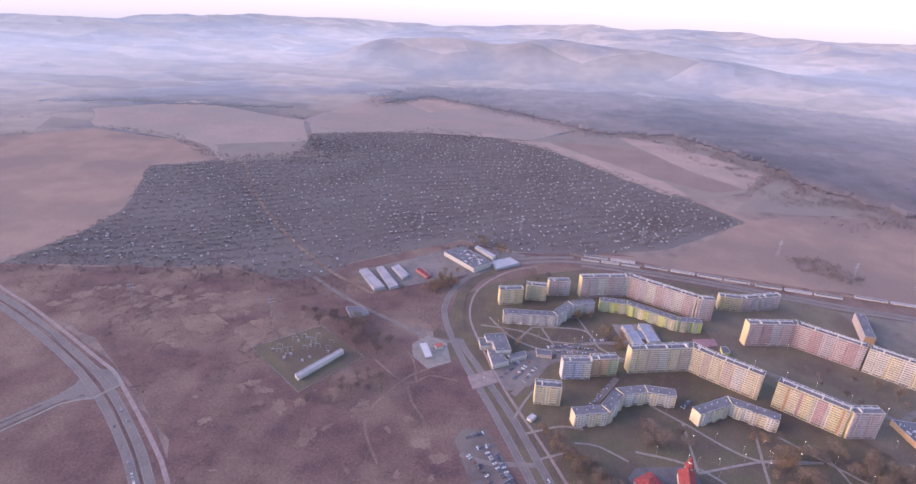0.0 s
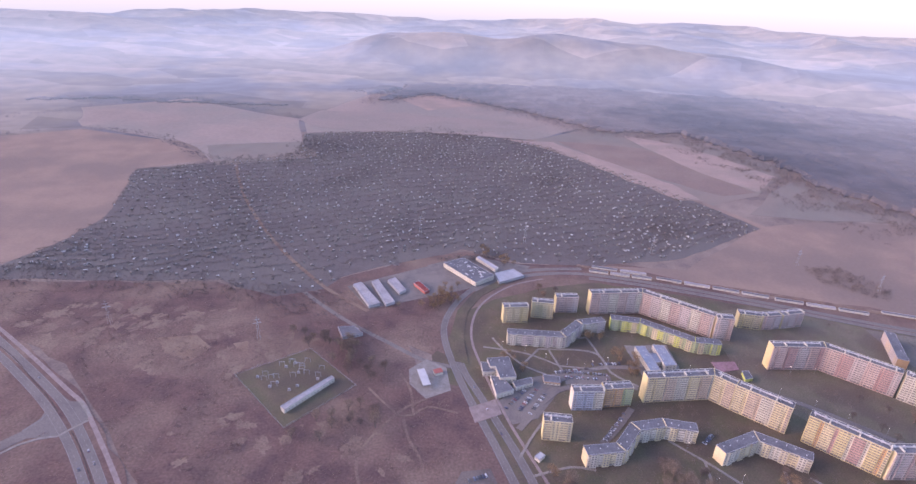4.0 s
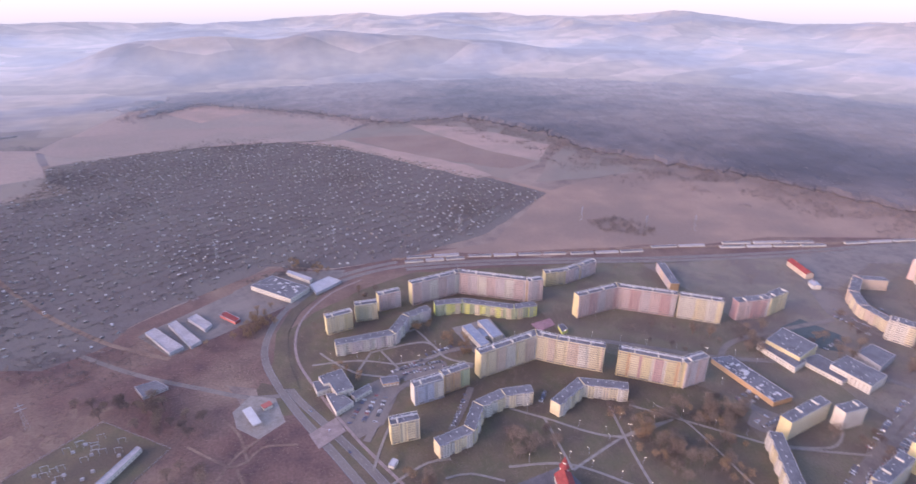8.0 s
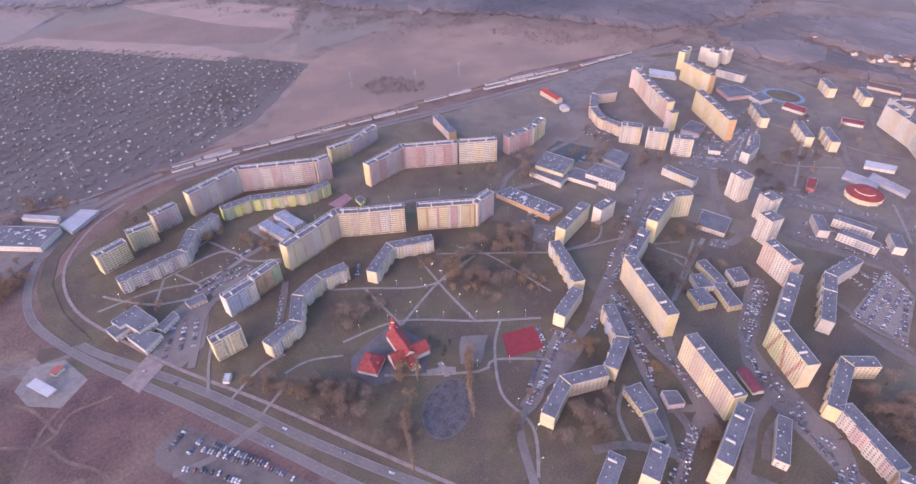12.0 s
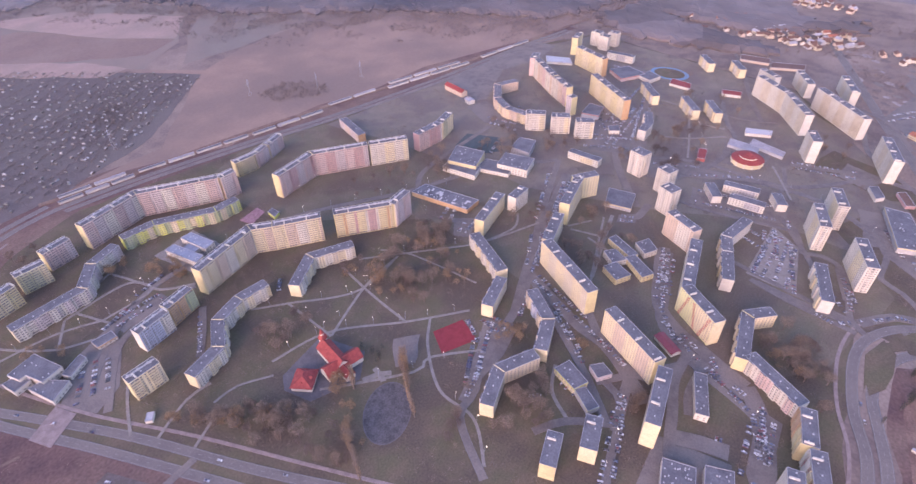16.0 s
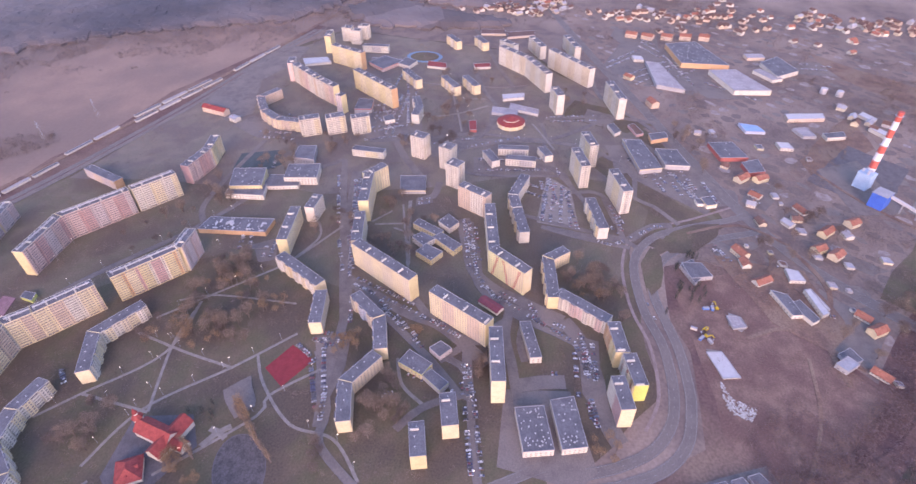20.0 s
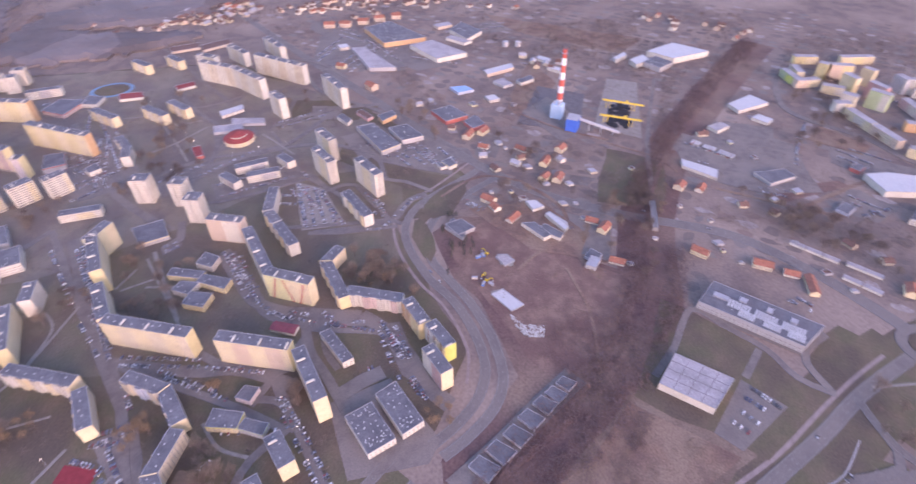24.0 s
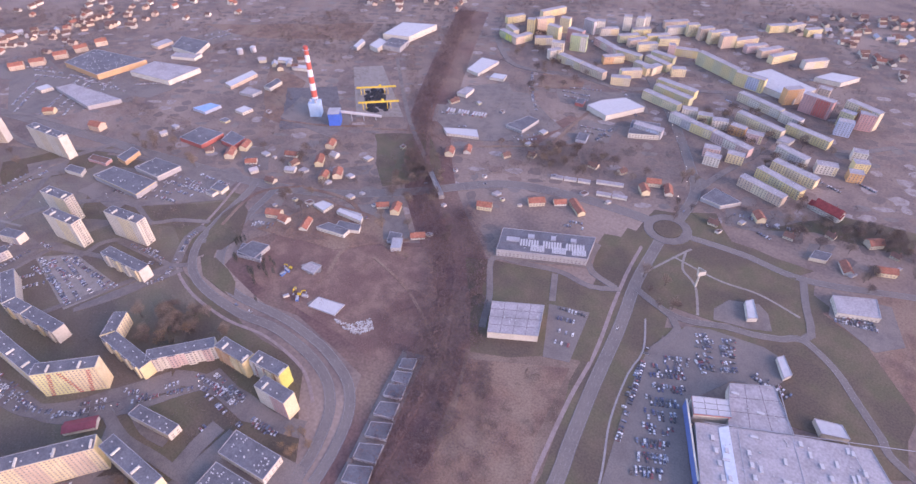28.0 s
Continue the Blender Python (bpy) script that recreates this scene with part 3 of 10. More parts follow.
def flat_hall(name, poly, height, wall, label, roof=BITUMEN, category="building", windows=True, lights=0, seed=0, trim=None, seams=0, skylights=0):
    """A low house with a flat roof on a four-cornered plan."""
    poly = ccw(poly)
    rng = random.Random(seed + 11)
    base = Vector(poly[0])
    hall = thing(name, (base[0], base[1], 0), label=label, category=category)
    HALLS.append((hall, poly))
    g = Geo()
    g.prism(poly, 0, height, 0, 0)
    holder = part("wall", g, paint(*wall), hall)
    r = Geo()
    r.prism(poly, height + 0.004, height + 0.06)
    part("roof", r, roof, hall)
    lip, edge = Geo(), Geo()
    for a, b in zip(poly, poly[1:] + poly[:1]):
        u, v = Vector(a), Vector(b)
        w = (u + v) / 2
        lip.box(w[0], w[1], height + 0.06, (v - u).length, 0.35, 0.5, math.atan2(v[1] - u[1], v[0] - u[0]))
        if trim:
            o = Vector(((v - u)[1], -(v - u)[0])).normalized() * 0.12
            edge.box(w[0] + o[0], w[1] + o[1], height - 1.0, (v - u).length, 0.3, 1.06, math.atan2(v[1] - u[1], v[0] - u[0]))
        if windows:
            facade(holder, a, b, 0.4, max(1, int(height // 3.2)), [wall], "w", 4.0, rng)
    part("parapet", lip, METAL_GREY, hall)
    if trim:
        part("fascia", edge, paint(*trim), hall)
    cx, cy = sum(p[0] for p in poly) / len(poly), sum(p[1] for p in poly) / len(poly)
    d = Vector(poly[1]) - Vector(poly[0])
    yaw = math.atan2(d[1], d[0])
    inner = [((p[0] - cx) * 0.86 + cx, (p[1] - cy) * 0.86 + cy) for p in poly]
    if seams:
        a, b = (Vector(poly[0]), Vector(poly[1]))
        c, d = (Vector(poly[-1]), Vector(poly[2]))
        for k in range(1, seams):
            t = k / seams
            for p, q in ((a.lerp(b, t), c.lerp(d, t)), (a.lerp(c, t), b.lerp(d, t))):
                w = (p + q) / 2
                g = Geo()
                g.box(w[0], w[1], height + 0.064, (q - p).length * 0.98, 0.35, 0.08, math.atan2(q[1] - p[1], q[0] - p[0]))
                part("roof_seam", g, SEAM, hall)
    for x, y in scatter(inner, skylights, rng):
        g = Geo()
        g.box(x, y, height + 0.06, 5.5, 2.2, 0.8, yaw + (0 if rng.random() < 0.5 else math.pi / 2))
        part("skylight", g, METAL_WHITE, hall)
    for x, y in scatter(inner, lights, rng):
        shared("vent", VENT_MESH, hall, x, y, height + 0.06, yaw)
    return hall


for pts in (
    [(264, 252), (291, 249), (331, 253), (328, 282), (320, 293), (288, 257)],
    [(279, 227), (319, 183), (298, 158), (268, 169), (245, 195)],
    [(525, 224), (551, 217), (548, 193), (524, 195), (510, 217)],
    [(451, 390), (465, 365), (430, 355), (422, 372)],
    [(129, 574), (182, 574), (183, 559), (129, 557)],
    [(561, 226), (574, 209), (555, 204), (545, 223)],
    [(664, -105), (626, -164), (597, -163), (581, -121), (612, -78), (653, -66)],
    [(530, -120), (489, -156), (463, -137), (497, -114)],
    [(457, -207), (405, -252), (362, -219), (358, -197), (394, -179)],
    [(531, -441), (478, -512), (452, -487), (510, -425)],
    [(441, -620), (405, -665), (362, -612), (407, -585)],
    [(358, -557), (306, -581), (294, -529), (334, -504)],
    [(414, -465), (387, -511), (370, -473), (389, -446)],
    [(559, -517), (509, -588), (454, -532), (508, -473)],
    [(657, -193), (634, -223), (586, -190), (603, -167)],
    [(1068, -363), (1057, -431), (1001, -421), (1009, -341)],
    [(120, -494), (41, -528), (36, -492), (108, -462)],
    [(28, -493), (5, -507), (8, -474), (23, -467)],
):
    patch("yard_asphalt", pts, ASPHALT_OLD, 0.05, "grey asphalt yard", rough=3)
for pts in (
    [(408, -83), (419, -120), (396, -164), (363, -168), (343, -119), (369, -96)],
    [(485, -652), (417, -668), (420, -638), (464, -605)],
    [(1114, -401), (863, -619), (814, -546), (996, -417)],
    [(857, -374), (757, -373), (649, -271), (709, -263)],
):
    patch("ground_bare", pts, SOIL, 0.05, "bare pinkish soil", rough=8)
for pts in (
    [(709, -17), (627, -57), (566, -82), (566, -54), (667, 7)],
    [(860, 32), (839, -24), (789, -87), (761, -38), (802, 49)],
    [(622, -62), (549, -133), (501, -59), (507, -42)],
    [(550, -336), (489, -390), (409, -328), (451, -258)],
    [(76, -483), (25, -515), (-59, -539), (-56, -585), (14, -565)],
):
    patch("lawn_outskirts", pts, LAWN, 0.04, "dull winter grass", rough=8)
for pts in ([(822, 375), (838, 304), (702, 265), (690, 320), (757, 359)], [(704, 252), (726, 169), (703, 160), (653, 236)], [(667, 168), (680, 59), (642, 58), (629, 163)], [(1021, 415), (1009, 322), (958, 335), (961, 391)], [(723, -11), (726, -35), (662, -63), (647, -23)], [(834, 9), (810, -35), (774, -14), (790, 16)]):
    patch("yard_estate", pts, ASPHALT_OLD, 0.1, "grey asphalt yard between the blocks", rough=3)
for pts in ([(806, 162), (836, 118), (799, 98), (746, 109), (748, 151)],):
    patch("paved_square", pts, ASPHALT_OLD, 0.12, "grey asphalt forecourt of the hall", rough=2)
patch("scrub_depot", [(-110, 695), (-60, 640), (-5, 600), (-8, 650), (0, 703), (27, 757), (70, 803), (60, 845), (20, 880), (-40, 860), (-150, 790), (-200, 750)], SCRUB_SOIL, 0.015, "brown overgrown land round the depot", rough=8)

# ---- the estate north of the park ----
STEP = [0]


def block(pts, floors, paints, label, **more):
    STEP[0] += 1
    return apartment_block([tuple(map(float, p)) for p in pts], floors, paints, label, seed=STEP[0], **more)


block([(67, 674), (99, 678)], 8, [CREAM, YELLOW], "cream and yellow eight-storey block by the bend", ridge=True, end=YELLOW, pattern="bbw")
block([(105, 691), (133, 688)], 8, [OLIVE, CREAM], "pale green and cream eight-storey block", ridge=True, end=YELLOW, pattern="bbw")
block([(139, 705), (169, 707)], 8, [PINK, LILAC], "dusty pink eight-storey block with yellow end", ridge=True, end=YELLOW, pattern="bbw")
block([(184, 704), (254, 712), (329, 658)], 11, [PINK, LILAC, WHITE], "long pink and lilac eleven-storey slab", end=YELLOW, ridge=True)
block([(331, 655), (352, 653)], 11, [LILAC, PINK], "short lilac end of the pink slab", end=PEACH, ridge=True)
block([(69, 627), (139, 624), (165, 654), (196, 663)], 5, [WHITE, LILAC], "low grey five-storey block in a wave", end=CREAM)
block([(204, 669), (239, 663), (295, 624), (326, 621)], 5, [GREEN, LIME, CREAM], "low green and lime five-storey block", end=LIME)
block([(207, 530), (280, 539), (296, 524), (337, 491)], 11, [CREAM, PEACH, WHITE], "cream eleven-storey slab bent round the kindergarten", end=YELLOW, ridge=True)
block([(348, 482), (398, 439)], 11, [YELLOW, ORANGE, CREAM, ROSE, YELLOW, WHITE, ROSE, WHITE], "yellow and pink striped eleven-storey slab", end=YELLOW, ridge=True, stripe=2)
block([(400, 437), (431, 438)], 11, [LILAC, PINK], "lilac and pink wing of the striped slab", end=CREAM, ridge=True)
block([(128, 438), (164, 444), (185, 472), (212, 478), (241, 473)], 5, [WHITE, CREAM], "low white five-storey block in a wave", end=CREAM)
block([(256, 446), (295, 464), (333, 441)], 5, [WHITE, CREAM, BEIGE], "low cream five-storey block bent at its middle", end=CREAM)
block([(92, 471), (119, 469)], 8, [CREAM, BEIGE], "beige eight-storey block beside the main road", ridge=True, end=YELLOW, pattern="wbbw")
block([(128, 514), (160, 516)], 8, [BLUE, WHITE], "pale blue eight-storey block", ridge=True, end=WHITE, pattern="bbw")
block([(162, 520), (192, 524)], 8, [ORANGE, GREEN], "orange and green eight-storey block", ridge=True, end=YELLOW, pattern="bbw")
block([(372, 597), (433, 599), (490, 554)], 11, [PINK, ROSE, LILAC], "long rose eleven-storey slab bent once", end=YELLOW, ridge=True)
block([(492, 552), (532, 519)], 11, [WHITE, CREAM], "cream eleven-storey end of the rose slab", end=CREAM, ridge=True)
block([(375, 686), (403, 681)], 7, [YELLOW, CREAM], "yellow stepped seven-storey block", ridge=True, end=YELLOW)
block([(405, 681), (431, 686)], 7, [PINK, LILAC], "pink stepped seven-storey block", ridge=True, end=CREAM)
block([(433, 686), (464, 694)], 7, [LILAC, PINK], "lilac stepped seven-storey block", ridge=True, end=YELLOW)
block([(557, 519), (602, 511)], 9, [PINK, ROSE, WHITE], "pink nine-storey panel block", end=ROSE)
block([(604, 511), (639, 517)], 9, [OLIVE, CREAM], "pale green nine-storey panel block", end=CREAM)

block([(556, 670), (531, 610)], 4, [LILAC, PEACH], "lilac four-storey house with an orange end", end=ORANGE, pattern="w", back=False)

# ---- the estate round the spine street ----
block([(417, 346), (380, 289)], 5, [WHITE, CREAM], "low cream block with loggias by the park", end=CREAM)
block([(374, 287), (332, 279)], 5, [BEIGE, CREAM], "low grey-roofed block by the red court", end=CREAM, pattern="ww")
block([(498, 360), (438, 353)], 7, [CREAM, YELLOW], "yellow seven-storey panel block", end=YELLOW, pattern="wb")
block([(526, 342), (499, 344)], 7, [WHITE, CREAM], "small white seven-storey block", end=WHITE, pattern="ww")
block([(432, 266), (385, 195)], 10, [CREAM, BEIGE], "plain cream ten-storey slab", end=YELLOW, pattern="w", bay=3.0)
block([(494, 281), (443, 271)], 8, [BEIGE, CREAM], "cream eight-storey slab on the spine street", end=CREAM, pattern="w")
block([(570, 290), (507, 281)], 10, [CREAM, BEIGE], "cream ten-storey slab on the spine street", end=YELLOW, pattern="w")
block([(560, 284), (585, 265)], 10, [OLIVE, CREAM], "olive ten-storey block at the street's end", end=OLIVE, pattern="w")
block([(373, 173), (338, 116)], 10, [CREAM, PEACH], "plain cream ten-storey slab with red window bands", end=YELLOW, pattern="w", bay=3.0)
block([(337, 113), (280, 105)], 10, [CREAM, BEIGE], "cream ten-storey panel wing", end=CREAM, pattern="w", bay=3.0)
block([(552, 172), (531, 137)], 10, [PEACH, WHITE], "pale pink ten-storey slab", end=PEACH, pattern="w")
block([(523, 137), (442, 124)], 9, [WHITE, CREAM], "white nine-storey panel wing", end=YELLOW, pattern="w")
zigzag = block([(440, 124), (409, 86)], 10, [LEMON, CREAM], "pale yellow slab with red diagonal bands", end=CREAM, pattern="w", bay=3.0, band=8)


def diagonal_bands(house, a, b, floors, lanes, tone, name):
    """Storey-high coloured panels that climb a front in diagonal bands; each lane is a start and a direction."""
    u, d = Vector(a), (Vector(b) - Vector(a)).normalized()
    out, yaw = Vector((d[1], -d[0])), math.atan2(d[1], d[0])
    for fl in range(floors):
        for lane, way, wide, lean in lanes:
            c = u + d * (lane + (fl if way > 0 else floors - 1 - fl) * lean) + out * 0.1
            g = Geo()
            g.box(c[0], c[1], 0.9 + fl * STOREY - 0.55, wide, 0.16, 1.3, yaw)
            part(name, g, paint(*tone), house)


diagonal_bands(zigzag, (440, 124), (409, 86), 10, ((6.0, 1, 3.2, 0.75), (21.0, -1, 3.2, 0.75), (36.0, 1, 3.2, 0.75)), RED, "red_panel")
block([(609, 100), (562, 113), (535, 106), (490, 95)], 5, [WHITE, CREAM], "low white five-storey block in a wave", end=WHITE, pattern="ww")
block([(473, 48), (454, 69), (394, 62)], 5, [CREAM, BEIGE], "low grey-roofed block bent once", end=YELLOW, pattern="ww")
block([(399, 55), (368, 9)], 5, [WHITE, PINK], "low white and pink block", end=WHITE, pattern="ww")
striped = block([(364, 9), (330, 3)], 7, [ORANGE, YELLOW], "orange and yellow stepped block", end=YELLOW)
diagonal_bands(striped, (364, 9), (330, 3), 7, ((3.0, 1, 3.4, 1.0), (13.0, 1, 3.4, 1.0), (23.0, 1, 3.4, 1.0)), CREAM, "cream_panel")
banded = block([(329, -2), (297, -9)], 7, [WHITE, CREAM], "white block with red bands and a lime end", end=LIME)
diagonal_bands(banded, (329, -2), (297, -9), 7, ((2.5, 1, 3.0, 0.8), (10.0, 1, 3.0, 0.8), (17.5, 1, 3.0, 0.8), (25.0, 1, 3.0, 0.5)), (0.5, 0.16, 0.15), "red_panel")
block([(302, 10), (271, 4)], 8, [WHITE, ROSE], "white and rose chequered block", end=CREAM, pattern="w", bay=3.0)
block([(271, 146), (242, 139)], 6, [WHITE, CREAM], "grey-roofed block with cream end", end=CREAM, pattern="ww", depth=13)
block([(242, 165), (214, 158)], 6, [WHITE, CREAM], "grey-roofed block with pale yellow end", end=YELLOW, pattern="ww", depth=12)
block([(371, 251), (345, 221), (310, 211)], 5, [BEIGE, BLUE], "low block with a painted court side", end=CREAM, pattern="ww")
block([(309, 212), (275, 232), (236, 222)], 5, [BEIGE, WHITE], "low grey-roofed block with cream end", end=CREAM, pattern="ww")
for p, q in (((659, 252), (652, 233)), ((635, 209), (628, 193)), ((595, 194), (587, 178))):
    block([p, q], 11, [WHITE, CREAM], "white eleven-storey tower with cut corners", depth=16, pattern="wbw", group="white towers")
for p, q in (((696, 26), (659, 15)), ((651, 39), (608, 27)), ((605, -5), (559, -19))):
    block([p, q], 11, [WHITE, CREAM], "grey-white eleven-storey slab on a lawn", pattern="w", group="grey-white slabs")
block([(565, 22), (508, 9)], 5, [WHITE, CREAM], "low white block beside the car park", end=WHITE, pattern="w")

# ---- the far estate ----
block([(972, 467), (939, 402)], 11, [YELLOW, CREAM], "yellow eleven-storey panel slab", end=ORANGE, pattern="w")
block([(867, 394), (797, 312)], 11, [YELLOW, CREAM], "long yellow eleven-storey slab", end=ORANGE, pattern="w")
block([(880, 505), (826, 445), (797, 406)], 11, [WHITE, PEACH, PINK], "white and pink eleven-storey slab in steps", end=YELLOW)
block([(821, 511), (786, 531), (738, 503), (713, 471), (708, 428)], 5, [PEACH, CREAM], "low peach block curved round a yard", end=PEACH)
for p, q in (((693, 422), (705, 397)), ((703, 385), (715, 362)), ((707, 348), (719, 327))):
    block([p, q], 9, [WHITE, CREAM], "white nine-storey cube of flats", depth=14, group="white cube blocks")
block([(998, 163), (948, 113), (883, 77)], 11, [WHITE, BEIGE], "long grey-white eleven-storey slab", end=WHITE, pattern="w")
block([(993, 75), (910, 7)], 11, [WHITE, BEIGE], "long grey-white eleven-storey slab", end=WHITE, pattern="w")
block([(835, 69), (805, 58)], 11, [WHITE, BEIGE], "white eleven-storey panel block", end=WHITE, pattern="w")
block([(866, -16), (801, -32)], 11, [WHITE, BEIGE], "white eleven-storey panel slab", end=WHITE, pattern="w")

ribbon("verge_main_road", [(222, 60), (172, 150), (126, 255), (92, 344), (60, 442), (27, 524), (4, 582), (0, 643), (8, 698), (32, 748), (74, 794), (127, 822), (202, 830)], 44, LAWN, 0.0, "grass verges of the main road", kerb=False)
patch("scrub_bend", [(470, -62), (430, -52), (357, -64), (300, -66), (262, -58), (238, -28), (226, 4), (214, 28), (150, 40), (165, -10), (185, -70), (205, -125), (262, -185), (330, -225), (386, -180), (470, -130), (490, -100)], SCRUB_SOIL, 0.0, "dark reddish overgrown ground inside the bend", rough=6)
patch("scrub_ring", [(150, 850), (195, 800), (430, 740), (600, 685), (1000, 585), (1160, 545), (1165, 600), (880, 690), (600, 770), (430, 815), (240, 870)], SCRUB_SOIL, 0.0, "brown overgrown strip along the ring road", rough=5)
ribbon("verge_south_road", [(150, -392), (139, -319), (122, -254), (107, -183), (93, -126), (84, -93), (60, 20)], 74, LAWN, 0.0, "grass verges of the south road", kerb=False)
ribbon("scrub_railway", [(183, 20), (200, -58), (221, -115), (257, -174), (298, -225), (349, -257), (423, -315), (520, -420), (640, -600), (760, -800)], 62, SCRUB_SOIL, 0.0, "dark overgrown strip of the old railway", kerb=False)
patch("meadow_hypermarket", [(108, -268), (48, -322), (5, -418), (-90, -376), (-110, -266), (-82, -242), (9, -287)], LAWN, 0.0, "dull grass round the hypermarket", rough=6)
patch("meadow_crossroads", [(190, -322), (177, -385), (182, -436), (122, -474), (88, -438), (9, -448), (88, -324), (147, -283)], LAWN, 0.0, "mown grass round the roundabout", rough=6)
patch("scrub_garden_edge", [(-760, 690), (-670, 730), (-418, 745), (-333, 752), (-241, 712), (-172, 740), (-155, 780), (13, 888), (102, 848), (218, 843), (300, 850), (250, 800), (120, 770), (20, 700), (-20, 600), (-190, 690), (-420, 730), (-700, 670)], SCRUB_SOIL, 0.0, "brown overgrown strip below the gardens", rough=8)

WASTE = material("waste_earth", (0.152, 0.104, 0.082), 0.95, 0.22, 11, 1.6, 0.3, tint=(0.112, 0.074, 0.062), far=(34, (0.178, 0.126, 0.098)))
patch("waste_land", [(212, -142), (141, -204), (127, -197), (115, -159), (103, -116), (94, -89), (85, -40), (150, -25), (186, -87)], WASTE, 0.0, "brown trampled waste land beside the road", rough=6)
# ---- roads ----
MAIN = [(135, 257), (102, 344), (70, 442), (37, 524), (14, 582), (8, 643), (16, 698), (39, 746), (78, 790), (129, 814), (202, 821), (306, 798), (433, 758), (592, 702), (782, 648), (975, 605), (1141, 560)]
ribbon("road_main", [(230, 60), (180, 150)] + MAIN, 7.5, ASPHALT, 0.1, "grey asphalt carriageway", lines=1)
ribbon("road_main_second", [(205, 50), (160, 135), (104, 286), (80, 361), (47, 460), (13, 555), (-8, 643), (0, 703), (27, 757), (70, 803), (126, 829), (200, 838)], 7.5, ASPHALT, 0.1, "grey asphalt carriageway", lines=1)
ribbon("road_branch", [(8, 578), (-29, 589), (-70, 618), (-150, 680), (-260, 790)], 6, ASPHALT_OLD, 0.08, "narrow worn asphalt lane", kerb=False)
ribbon("road_bend", [(216, 24), (223, 2), (240, -30), (265, -50), (300, -58), (321, -59), (357, -57), (391, -50), (426, -43), (456, -47), (483, -60), (501, -79), (523, -117), (539, -158), (548, -178)], 8.5, ASPHALT, 0.1, "grey asphalt carriageway in a bend", lines=1)
ribbon("road_bend_second", [(228, 29), (237, 5), (253, -21), (274, -37), (297, -44), (326, -46), (363, -43), (400, -32), (444, -27), (477, -29), (501, -39), (524, -59), (542, -93), (563, -144), (575, -165)], 8.5, ASPHALT, 0.1, "grey asphalt carriageway in a bend", lines=1)
ribbon("road_link", [(523, -62), (505, -76)], 6, ASPHALT, 0.1, "short asphalt link over the grass island", kerb=False)
ribbon("road_east_west", [(1400, 100), (1019, -16), (871, -66), (695, -122), (573, -164), (490, -208), (418, -274), (343, -361), (265, -397), (203, -411), (172, -415)], 14, ASPHALT, 0.1, "wide asphalt road", lines=3)
ribbon("road_city", [(150, -435), (158, -499), (190, -554), (261, -653), (350, -755), (480, -900)], 12, ASPHALT, 0.1, "asphalt street into the city", lines=1)
ribbon("road_south", [(150, -392), (139, -319), (122, -254), (107, -183), (93, -126), (84, -93), (60, 20)], 11, ASPHALT, 0.1, "asphalt road", lines=2)
ribbon("path_south", [(160, -369), (152, -323), (140, -274), (124, -215), (115, -160), (103, -105), (85, -30)], 3.5, PAVING_RED, 0.08, "reddish paved cycle path", kerb=False)
ribbon("road_east", [(140, -414), (75, -427), (12, -431), (-75, -475), (-200, -540)], 8, ASPHALT, 0.1, "asphalt road", lines=1)


# ---- the city blocks beyond the roundabout ----
block([(260, -639), (226, -632)], 4, [WHITE, GREY], "white four-storey block by the street", back=False, hatches=False, pattern="w", bay=3.6, group="city blocks")
block([(225, -631), (195, -627)], 4, [YELLOW, CREAM], "yellow four-storey block by the street", back=False, hatches=False, pattern="w", bay=3.6, group="city blocks")
block([(194, -626), (140, -613)], 4, [PINK, WHITE], "pale pink four-storey block", back=False, hatches=False, pattern="w", bay=3.6, group="city blocks")
block([(252, -662), (233, -669)], 4, [WHITE, CREAM], "small white four-storey city house", back=False, hatches=False, pattern="w", bay=3.6, group="city blocks")
block([(228, -660), (210, -667)], 4, [OLIVE, CREAM], "small pale green four-storey city house", back=False, hatches=False, pattern="w", bay=3.6, group="city blocks")
block([(206, -658), (187, -666)], 4, [WHITE, CREAM], "small white four-storey city house", back=False, hatches=False, pattern="w", bay=3.6, group="city blocks")
block([(183, -661), (163, -661)], 4, [ORANGE, CREAM], "small orange four-storey city house", back=False, hatches=False, pattern="w", bay=3.6, group="city blocks")
block([(159, -655), (138, -659)], 4, [PINK, CREAM], "small pink four-storey city house", back=False, hatches=False, pattern="w", bay=3.6, group="city blocks")
block([(186, -582), (167, -588)], 4, [PINK, CREAM], "small pink four-storey city house", back=False, hatches=False, pattern="w", bay=3.6, group="city blocks")
block([(178, -564), (159, -568)], 4, [WHITE, CREAM], "small white four-storey city house", back=False, hatches=False, pattern="w", bay=3.6, group="city blocks")
block([(158, -588), (138, -592)], 4, [CREAM, CREAM], "small cream four-storey city house", back=False, hatches=False, pattern="w", bay=3.6, group="city blocks")
block([(64, -636), (42, -645)], 4, [WHITE, CREAM], "small white four-storey city house", back=False, hatches=False, pattern="w", bay=3.6, group="city blocks")
block([(38, -697), (22, -702)], 4, [WHITE, CREAM], "small white four-storey city house", back=False, hatches=False, pattern="w", bay=3.6, group="city blocks")
block([(29, -669), (14, -678)], 4, [YELLOW, CREAM], "small yellow four-storey city house", back=False, hatches=False, pattern="w", bay=3.6, group="city blocks")
